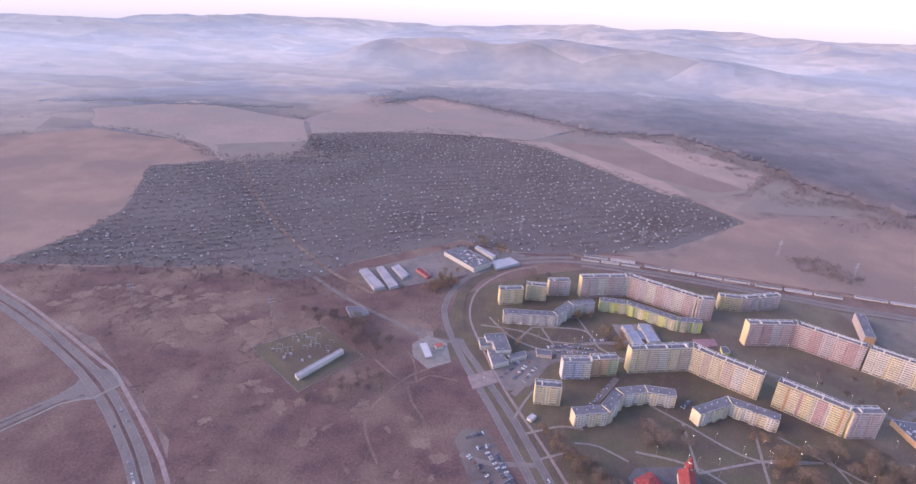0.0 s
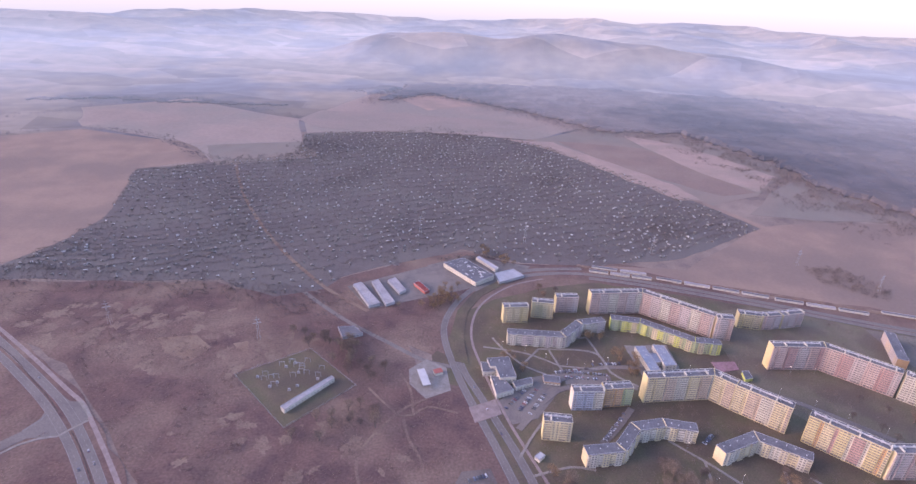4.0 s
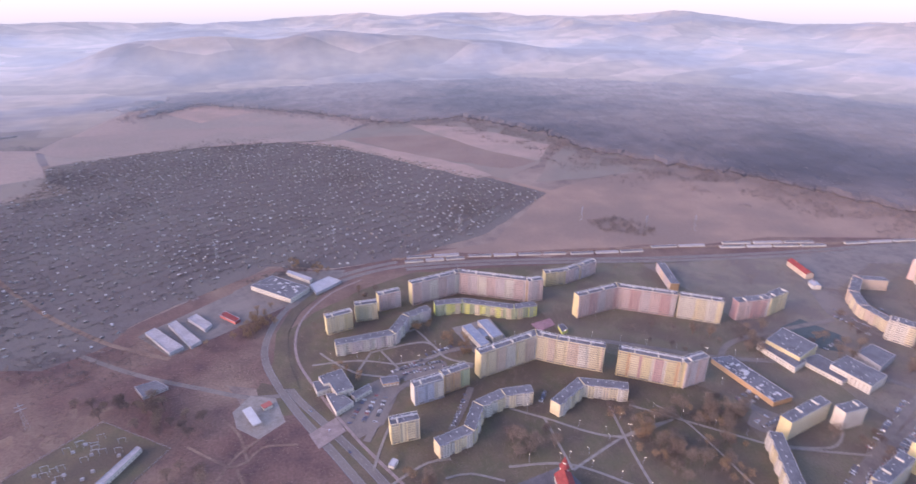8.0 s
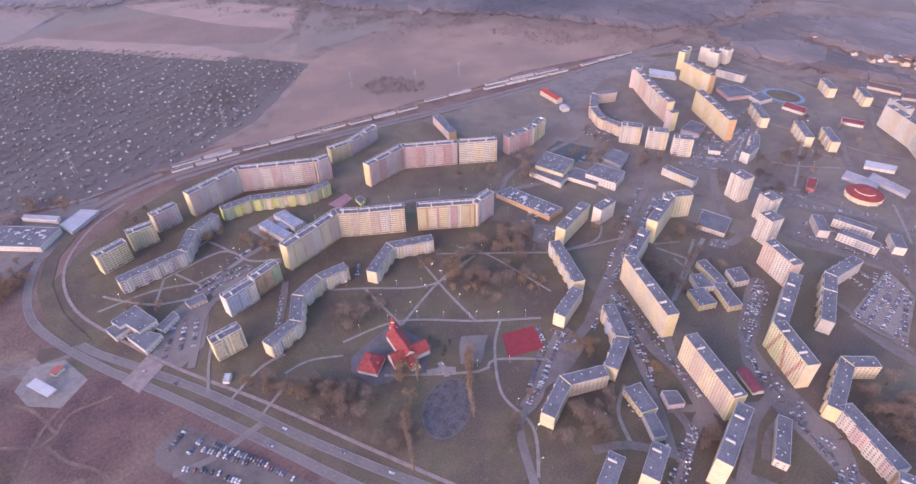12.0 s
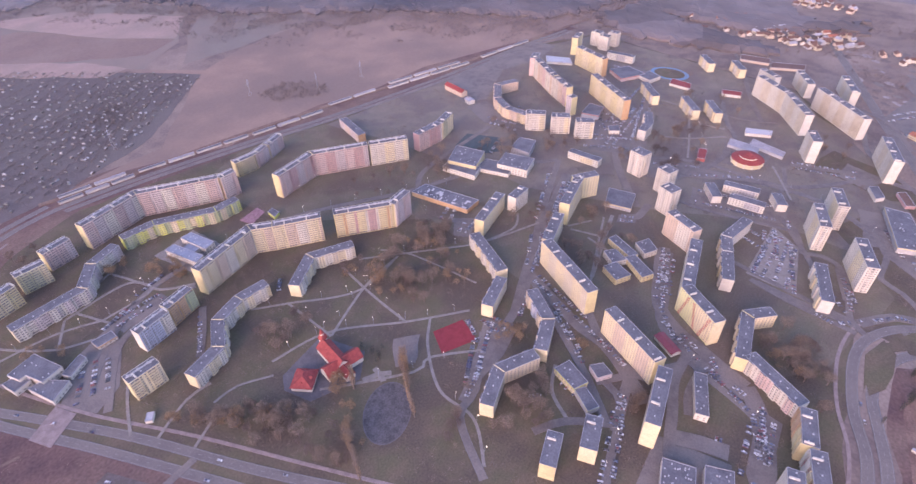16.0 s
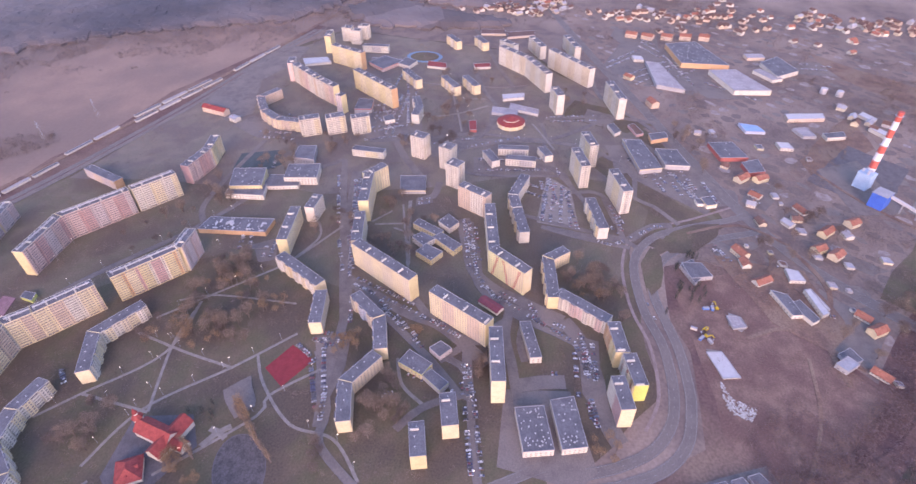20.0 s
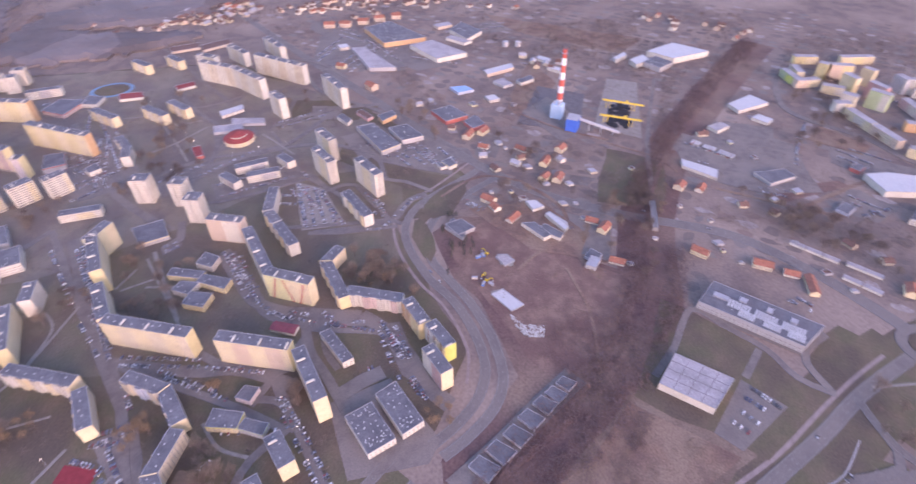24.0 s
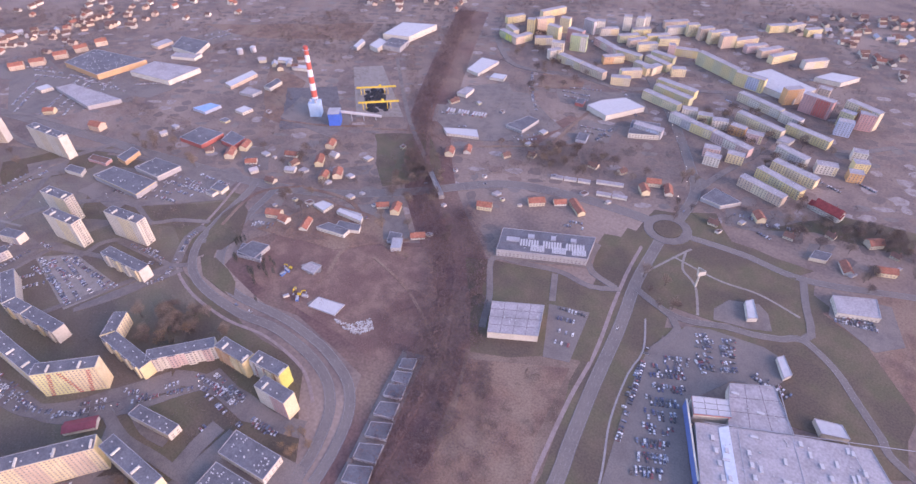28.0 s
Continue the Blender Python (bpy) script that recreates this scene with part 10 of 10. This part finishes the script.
def car_meshes(colour):
    m = material("car_paint_%d" % int(sum(colour) * 100), colour, 0.3, 0.05, 3, 1, 0.0)
    b = Geo()
    prof = [(-2.1, 0.35), (2.1, 0.35), (2.15, 0.75), (1.1, 0.92), (0.55, 1.0), (-1.7, 1.0), (-2.1, 0.9)]
    for e in (-1, 1):
        b.face([(x, e * 0.85, z) for x, z in (prof if e < 0 else prof[::-1])])
    for (x0, z0), (x1, z1) in zip(prof, prof[1:] + prof[:1]):
        b.face([(x0, -0.85, z0), (x0, 0.85, z0), (x1, 0.85, z1), (x1, -0.85, z1)][::-1])
    c = Geo()
    for z0, z1, a, d, w0, w1, mat in ((0.98, 1.42, (-1.75, 0.75), (-1.35, 0.15), 0.8, 0.66, 0),):
        lo = [(a[0], -w0, z0), (a[1], -w0, z0), (a[1], w0, z0), (a[0], w0, z0)]
        hi = [(d[0], -w1, z1), (d[1], -w1, z1), (d[1], w1, z1), (d[0], w1, z1)]
        for i in range(4):
            j = (i + 1) % 4
            c.face([lo[i], lo[j], hi[j], hi[i]])
    r = Geo()
    r.box(-0.6, 0, 1.42, 1.52, 1.34, 0.05)
    return b.mesh("body", [m]), c.mesh("window_band", [GLASS]), r.mesh("roof", [m])


WHEEL = Geo()
for k in range(10):
    a, b = 2 * math.pi * k / 10, 2 * math.pi * (k + 1) / 10
    p, q = (0.32 * math.cos(a), 0.32 + 0.32 * math.sin(a)), (0.32 * math.cos(b), 0.32 + 0.32 * math.sin(b))
    WHEEL.face([(p[0], -0.1, p[1]), (q[0], -0.1, q[1]), (q[0], 0.1, q[1]), (p[0], 0.1, p[1])])
for e in (-0.1, 0.1):
    WHEEL.face([(0.32 * math.cos(2 * math.pi * k / 10), e, 0.32 + 0.32 * math.sin(2 * math.pi * k / 10)) for k in range(10)])
WHEEL_MESH = WHEEL.mesh("wheel", [material("tyre", (0.03, 0.03, 0.03), 0.8, 0.1, 1, 0.3, 0.0)])
CARS = [("white", (0.55, 0.54, 0.53)), ("silver", (0.42, 0.43, 0.45)), ("dark grey", (0.10, 0.10, 0.12)), ("black", (0.03, 0.03, 0.035)), ("dark blue", (0.05, 0.06, 0.12)), ("dark red", (0.22, 0.05, 0.05)), ("pale grey", (0.45, 0.45, 0.46)), ("slate", (0.18, 0.19, 0.22)), ("graphite", (0.07, 0.07, 0.075)), ("ash grey", (0.30, 0.30, 0.31)), ("navy", (0.035, 0.045, 0.09)), ("charcoal", (0.05, 0.05, 0.055)), ("brown", (0.085, 0.06, 0.05)), ("steel blue", (0.10, 0.13, 0.19))]
MADE = {}
COUNT = [0]
REST, REST_GLASS = Geo(), Geo()


def car(x, y, yaw, rng):
    COUNT[0] += 1
    if COUNT[0] > 290:
        REST.box(x, y, 0.25, 4.2, 1.7, 0.65, yaw)
        REST_GLASS.box(x - 0.4 * math.cos(yaw), y - 0.4 * math.sin(yaw), 0.95, 2.4, 1.5, 0.4, yaw)
        REST.box(x - 0.45 * math.cos(yaw), y - 0.45 * math.sin(yaw), 1.354, 1.8, 1.4, 0.06, yaw)
        return
    name, colour = rng.choice(CARS)
    if name not in MADE:
        MADE[name] = car_meshes(colour)
    ob = new("car")
    ob.location, ob.rotation_euler[2] = (x, y, 0.2), yaw
    tagged(ob, label=name + " parked car on the asphalt", category="car", group="parked cars")
    for n, me in zip(("body", "window_band", "roof"), MADE[name]):
        p = new(n, me)
        p.parent = ob
    for u in (-1.35, 1.35) if COUNT[0] < 70 else ():
        for v in (-0.78, 0.78):
            p = new("wheel", WHEEL_MESH)
            p.parent = ob
            p.location = (u, v, 0)


def car_row(p, q, turn, fill, rng, gap=2.7):
    u, v = Vector(p), Vector(q)
    d = (v - u)
    n = int(d.length / gap)
    yaw = math.atan2(d[1], d[0]) + turn
    for k in range(n):
        if rng.random() < fill:
            c = u + d * (k + 0.5) / n
            car(c[0] + rng.uniform(-0.2, 0.2), c[1] + rng.uniform(-0.2, 0.2), yaw + rng.choice((0, math.pi)) + rng.uniform(-0.04, 0.04), rng)


UP = math.pi / 2
for p, q, fill in (
    ((20, 418), (38, 425), 0.7), ((24, 402), (44, 408), 0.4), ((22, 395), (40, 370), 0.7), ((40, 400), (58, 362), 0.8), ((48, 398), (68, 350), 0.8), ((55, 380), (78, 318), 0.6), ((30, 388), (62, 320), 0.4),
    ((60, 512), (84, 545), 0.6), ((70, 505), (96, 545), 0.7), ((84, 505), (108, 545), 0.5), ((120, 575), (160, 585), 0.8), ((165, 592), (200, 597), 0.8),
    ((90, -247), (84, -208), 0.55), ((83, -203), (76, -175), 0.4), ((80, -234), (57, -248), 0.6), ((77, -224), (49, -243), 0.75), ((73, -214), (45, -232), 0.75), ((70, -202), (56, -209), 0.7), ((65, -190), (51, -197), 0.6), ((62, -176), (47, -184), 0.6), ((57, -162), (33, -177), 0.55), ((53, -150), (30, -164), 0.55), ((48, -136), (25, -149), 0.7), ((65, -287), (42, -255), 0.35), ((57, -294), (37, -262), 0.55), ((46, -300), (27, -267), 0.4), ((40, -301), (21, -272), 0.55),
    ((180, -236), (152, -245), 0.5), ((172, -225), (150, -234), 0.6), ((165, -212), (148, -218), 0.5), ((158, -200), (142, -206), 0.4),
    ((335, 270), (335, 245), 0.8), ((327, 270), (327, 244), 0.7), ((318, 262), (262, 243), 0.8), ((300, 268), (255, 248), 0.6),
    ((362, 29), (318, 26), 0.85), ((355, 20), (316, 17), 0.85), ((345, 36), (295, 33), 0.6), ((290, 26), (268, 18), 0.5),
):
    car_row(p, q, UP, fill, rng)
for p, q, fill in (
    ((625, 65), (535, 72), 0.7), ((618, 56), (532, 62), 0.7), ((610, 48), (528, 50), 0.7), ((600, 40), (526, 38), 0.6),
    ((470, 296), (420, 276), 0.6), ((480, 288), (425, 266), 0.5), ((600, 338), (500, 306), 0.6), ((375, 222), (330, 172), 0.6), ((384, 226), (338, 176), 0.5),
    ((300, 132), (215, 113), 0.6), ((295, 122), (215, 105), 0.5), ((448, 146), (395, 108), 0.6), ((520, 160), (455, 147), 0.6), ((515, 147), (450, 133), 0.5),
    ((390, 92), (352, 32), 0.6), ((300, 180), (285, 135), 0.4), ((470, 400), (440, 390), 0.6), ((475, 410), (440, 402), 0.6), ((1090, -190), (960, -50), 0.6), ((1080, -205), (950, -65), 0.5), ((1070, -90), (1000, -30), 0.6), ((1060, -190), (930, -70), 0.6), ((1040, -215), (920, -90), 0.5), ((1100, -100), (1020, -30), 0.5),
    ((690, -40), (640, -60), 0.6), ((680, -60), (625, -85), 0.6), ((670, -85), (610, -110), 0.5), ((640, 440), (600, 430), 0.5), ((760, 470), (720, 420), 0.5), ((800, 330), (760, 300), 0.6), ((790, 345), (750, 315), 0.6),
    ((275, -700), (235, -640), 0.5), ((330, -650), (300, -620), 0.7), ((335, -660), (300, -632), 0.7), ((345, -670), (310, -640), 0.7), ((355, -680), (320, -650), 0.6), ((500, -640), (440, -560), 0.5), ((475, -600), (420, -540), 0.5),
):
    car_row(p, q, UP, fill, rng)
for p, q, fill in ((MAIN[0], MAIN[4], 0.05), ((104, 286), (13, 555), 0.04), ((-421, 524), (-487, 571), 0.12), ((-428, 515), (-493, 562), 0.14), ((-338, 437), (-310, 407), 0.2), ((-328, 443), (-302, 415), 0.2), ((-284, 377), (-261, 347), 0.2), ((139, -319), (93, -126), 0.08), ((573, -164), (343, -361), 0.05), ((150, -440), (160, -500), 0.2), ((310, -61), (415, -35), 0.05)):
    car_row(p, q, 0, fill, rng, 6.0)

# ---- more trees ----
rng = random.Random(55)
for poly, n, kind in (
    ([(94, 434), (164, 355), (154, 343), (114, 386), (92, 424)], 20, "gold"),
    ([(96, 438), (133, 391), (159, 349), (114, 386)], 14, "bare"),
    ([(197, 352), (204, 334), (157, 276), (145, 278)], 16, "gold"),
    ([(200, 456), (217, 432), (199, 402), (187, 428)], 7, "bare"),
    ([(329, 421), (345, 414), (306, 368), (293, 373)], 9, "gold"),
    ([(354, 406), (335, 355), (309, 327), (303, 341)], 13, "bare"),
    ([(412, 418), (434, 385), (409, 370), (386, 384)], 11, "bare"),
    ([(361, 346), (379, 320), (358, 309), (340, 319)], 7, "gold"),
    ([(179, 680), (195, 652), (171, 624), (162, 643)], 7, "gold"),
    ([(194, 622), (212, 614), (189, 586)], 6, "gold"),
    ([(40, 914), (99, 843), (72, 831), (36, 879)], 14, "gold"),
    ([(-6, 783), (11, 766), (-18, 700), (-38, 703)], 16, "gold"),
    ([(332, 245), (332, 233), (316, 230)], 4, "gold"),
    ([(346, 190), (352, 178), (336, 172)], 5, "gold"),
    ([(266, 218), (299, 196), (277, 178), (247, 189)], 9, "bare"),
    ([(316, 123), (330, 100), (308, 96), (296, 116)], 8, "bare"),
    ([(203, 301), (218, 270), (207, 260), (190, 282)], 7, "bare"),
    ([(492, -86), (475, -107), (446, -95), (466, -66)], 10, "fir"),
    ([(458, 3), (430, -12), (412, 10), (444, 38)], 10, "bare"),
    ([(148, -323), (117, -338), (80, -310), (116, -288)], 6, "bare"),
    ([(31, -536), (-52, -582), (-59, -539), (10, -503)], 12, "broad"),
    ([(481, -337), (439, -354), (395, -307), (430, -276)], 12, "broad"),
    ([(195, -515), (168, -522), (132, -434), (154, -429)], 8, "bare"),
    ([(535, 230), (518, 184), (464, 188), (470, 222)], 7, "bare"),
    ([(694, 485), (701, 353), (659, 349), (655, 450)], 8, "bare"),
    ([(947, 256), (939, 165), (839, 162), (801, 231)], 8, "bare"),
    ([(896, 83), (873, -6), (826, 9), (826, 74)], 6, "bare"),
    ([(689, 380), (720, 332), (649, 318), (632, 361)], 6, "bare"),
    ([(243, 311), (247, 307), (209, 267), (204, 271)], 12, "poplar"),
):
    for x, y in scatter(poly, n, rng, free):
        tree(kind, x, y, rng)
spots = []
for poly, n in (
    ([(592, -289), (549, -347), (451, -373), (412, -325), (448, -245), (520, -231)], 260),
    ([(399, -458), (278, -563), (201, -527), (274, -437), (387, -347)], 420),
    ([(796, -311), (738, -336), (629, -267), (666, -235)], 160),
    ([(914, -169), (756, -189), (751, -151), (903, -129)], 220),
    ([(978, -269), (1001, -421), (798, -560), (759, -459), (822, -374)], 420),
    ([(1001, -421), (798, -560), (857, -709), (1083, -514)], 420),
    ([(1386, -127), (1158, -364), (1093, -506), (1514, -165)], 500),
    ([(701, -541), (512, -390), (409, -328), (529, -420), (679, -561)], 200),
    ([(129, -450), (31, -496), (-65, -532), (-56, -585), (96, -538)], 260),
    ([(749, -516), (711, -565), (559, -491), (478, -379), (514, -347)], 240),
    ([(531, -91), (487, -130), (513, -157), (439, -237), (391, -194), (422, -154), (481, -89)], 130),
):
    spots += scatter(poly, n, rng, lambda x, y: free(x, y) and noise.noise(Vector((x / 45, y / 45, 3))) > -0.2)
reddish = []
for poly, n in (
    ([(324, -136), (263, -189), (205, -131), (185, -81), (161, -43), (188, -19), (231, -90), (234, -102), (270, -94)], 900),
    ([(200, -132), (186, -145), (160, -117), (172, -106)], 120),
    ([(175, -77), (160, -100), (122, -99), (134, -67), (153, -50)], 120),
):
    reddish += scatter(poly, n, rng)
stuff("railway_scrub", [(x, y, 1.0) for x, y in reddish], [rng.uniform(1.2, 3.2) for _ in reddish], 18, 0.2, pieces("railway_twigs", [(0.15, 0.085, 0.08), (0.12, 0.075, 0.075), (0.17, 0.105, 0.09), (0.105, 0.07, 0.07)]), "reddish brown scrub beside the old railway", "scrub", 0.8)

stuff("outskirts_scrub", [(x, y, 1.2) for x, y in spots], [rng.uniform(1.5, 4.5) for _ in spots], 20, 0.2, pieces("outskirts_twigs", [(0.15, 0.105, 0.092), (0.12, 0.085, 0.08), (0.175, 0.125, 0.10), (0.105, 0.08, 0.072)]), "brown bushes and small trees between the yards", "bushes")
# rows of cars along the streets
for p, q, fill in (
    ((133, 578), (180, 574), 0.78),
    ((130, 568), (179, 566), 0.61),
    ((153, 472), (183, 512), 0.79),
    ((592, 312), (410, 266), 0.88),
    ((597, 307), (430, 271), 0.75),
    ((412, 258), (382, 190), 0.71),
    ((403, 259), (374, 192), 0.64),
    ((367, 181), (359, 155), 0.88),
    ((372, 188), (345, 137), 0.82),
    ((526, 162), (434, 134), 0.88),
    ((525, 156), (456, 138), 0.61),
    ((419, 131), (393, 96), 0.62),
    ((385, 79), (378, 67), 0.62),
    ((375, 56), (370, 44), 0.65),
    ((283, 124), (317, 133), 0.73),
    ((284, 121), (319, 129), 0.86),
    ((244, 240), (281, 247), 0.72),
    ((319, 287), (301, 263), 0.85),
    ((327, 276), (321, 250), 0.70),
    ((332, 262), (305, 259), 0.65),
    ((425, 369), (456, 374), 0.64),
    ((429, 362), (458, 366), 0.86),
    ((789, 329), (932, 328), 0.81),
    ((780, 314), (860, 327), 0.80),
    ((559, 223), (563, 208), 0.82),
    ((551, 222), (555, 207), 0.90),
    ((692, 183), (732, 103), 0.56),
    ((273, 197), (281, 184), 0.74),
    ((350, 247), (384, 255), 0.69),
    ((263, 486), (245, 468), 0.66),
    ((352, 35), (315, 23), 0.73),
    ((356, 30), (315, 17), 0.80),
    ((291, 26), (275, 22), 0.69),
    ((398, 79), (383, 70), 0.71),
    ((694, 333), (719, 270), 0.67),
    ((722, 323), (745, 284), 0.85),
    ((855, 309), (715, 304), 0.71),
    ((856, 299), (717, 294), 0.62),
    ((702, 493), (702, 443), 0.80),
    ((685, 481), (686, 432), 0.69),
    ((619, 75), (568, 67), 0.65),
    ((620, 64), (570, 53), 0.80),
    ((574, 21), (521, -16), 0.63),
    ((641, -105), (591, -118), 0.63),
    ((652, -85), (601, -99), 0.61),
    ((644, -127), (594, -138), 0.64),
    ((641, -68), (612, -78), 0.64),
    ((657, -94), (602, -110), 0.74),
    ((664, -105), (621, -117), 0.64),
    ((521, -443), (487, -463), 0.61),
    ((487, -463), (460, -480), 0.72),
    ((480, -429), (466, -437), 0.61),
    ((428, -618), (384, -631), 0.67),
    ((416, -607), (377, -619), 0.64),
    ((424, -635), (380, -659), 0.88),
    ((349, -543), (310, -556), 0.73),
    ((334, -535), (296, -548), 0.68),
    ((310, -525), (308, -568), 0.60),
    ((402, -455), (379, -485), 0.68),
    ((391, -455), (372, -475), 0.88),
    ((620, -178), (597, -189), 0.75),
    ((635, -183), (618, -194), 0.57),
    ((513, -117), (487, -130), 0.75),
    ((507, -114), (487, -123), 0.61),
    ((421, -194), (418, -209), 0.86),
    ((486, -174), (480, -186), 0.58),
    ((111, -487), (75, -498), 0.69),
    ((80, -474), (60, -471), 0.88),
    ((78, -488), (41, -508), 0.70),
    ((-28, -400), (-55, -409), 0.66),
    ((-31, -396), (-58, -405), 0.56),
    ((212, -277), (205, -282), 0.62),
    ((243, -344), (222, -353), 0.63),
    ((245, -352), (224, -361), 0.56),
    ((514, -823), (432, -807), 0.71),
    ((350, -862), (309, -865), 0.57),
    ((225, -756), (185, -742), 0.85),
    ((37, -653), (-5, -641), 0.71),
    ((55, -621), (27, -613), 0.67),
    ((1134, -103), (1085, -131), 0.65),
    ((1118, -93), (1057, -129), 0.55),
    ((1070, -135), (965, -165), 0.80),
    ((1040, -141), (934, -170), 0.58),
    ((1162, -94), (1122, -126), 0.81),
    ((954, -188), (893, -255), 0.70),
    ((1054, -367), (1044, -422), 0.61),
    ((1033, -349), (1027, -406), 0.85),
    ((705, 18), (630, 15), 0.90),
    ((612, 96), (604, 77), 0.86),
    ((599, 106), (581, 69), 0.63),
    ((502, -11), (542, -62), 0.61),
    ((79, -247), (57, -261), 0.76),
    ((77, -242), (56, -256), 0.69),
    ((74, -232), (53, -246), 0.80),
    ((72, -227), (52, -241), 0.69),
    ((70, -217), (49, -231), 0.68),
    ((68, -213), (48, -226), 0.61),
    ((65, -203), (45, -216), 0.81),
    ((64, -199), (44, -212), 0.80),
    ((61, -190), (42, -203), 0.80),
    ((60, -186), (40, -198), 0.78),
    ((57, -177), (38, -190), 0.56),
    ((56, -173), (37, -186), 0.73),
    ((54, -165), (35, -177), 0.69),
    ((52, -161), (34, -173), 0.74),
    ((50, -153), (32, -165), 0.88),
    ((49, -149), (31, -161), 0.84),
    ((47, -141), (29, -153), 0.88),
    ((45, -138), (28, -150), 0.72),
    ((66, -290), (53, -302), 0.72),
    ((62, -283), (50, -295), 0.63),
    ((59, -276), (48, -288), 0.68),
    ((56, -269), (45, -281), 0.60),
    ((54, -262), (42, -274), 0.55),
    ((51, -256), (39, -267), 0.90),
    ((46, -300), (35, -308), 0.85),
    ((43, -292), (32, -300), 0.75),
    ((40, -284), (29, -292), 0.71),
    ((37, -276), (26, -284), 0.58),
    ((34, -268), (23, -276), 0.87),
    ((91, -250), (66, -149), 0.79),
    ((-23, -393), (-59, -406), 0.82),
    ((-23, -401), (-55, -413), 0.82),
    ((801, 361), (815, 302), 0.79),
    ((779, 355), (790, 293), 0.62),
    ((733, 332), (746, 277), 0.86),
    ((922, 315), (753, 278), 0.86),
    ((924, 301), (754, 266), 0.57),
    ((693, 244), (719, 174), 0.68),
    ((662, 161), (674, 64), 0.75),
    ((635, 158), (647, 64), 0.77),
    ((1001, 402), (997, 344), 0.89),
    ((796, 73), (811, -3), 0.57),
    ((783, 67), (795, -3), 0.69),
    ((366, 31), (313, 18), 0.89),
    ((295, 23), (271, 18), 0.58),
    ((316, 63), (317, 47), 0.57),
    ((392, 79), (387, 71), 0.82),
    ((413, 112), (399, 92), 0.79),
    ((521, -36), (537, -54), 0.57),
    ((539, -55), (542, -75), 0.75),
    ((506, 12), (499, -7), 0.80),
    ((623, 65), (534, 71), 0.66),
    ((608, 46), (523, 30), 0.74),
    ((651, 55), (633, 51), 0.63),
    ((575, -8), (518, -22), 0.68),
    ((571, -12), (540, -22), 0.60),
    ((12, -280), (-19, -277), 0.84),
    ((10, -285), (-21, -282), 0.65),
    ((4, -278), (-11, -279), 0.80),
):
    car_row(p, q, UP, fill, rng, 2.9)
REST.thing("parked_cars", [pieces("car_paints", [c for _, c in CARS], 0.4)], (600, 0, 0), label="far parked cars in many colours", category="car", kind="stuff")
REST_GLASS.thing("parked_car_windows", [GLASS], (600, 0, 0), label="dark window bands of far parked cars", category="car", kind="stuff")
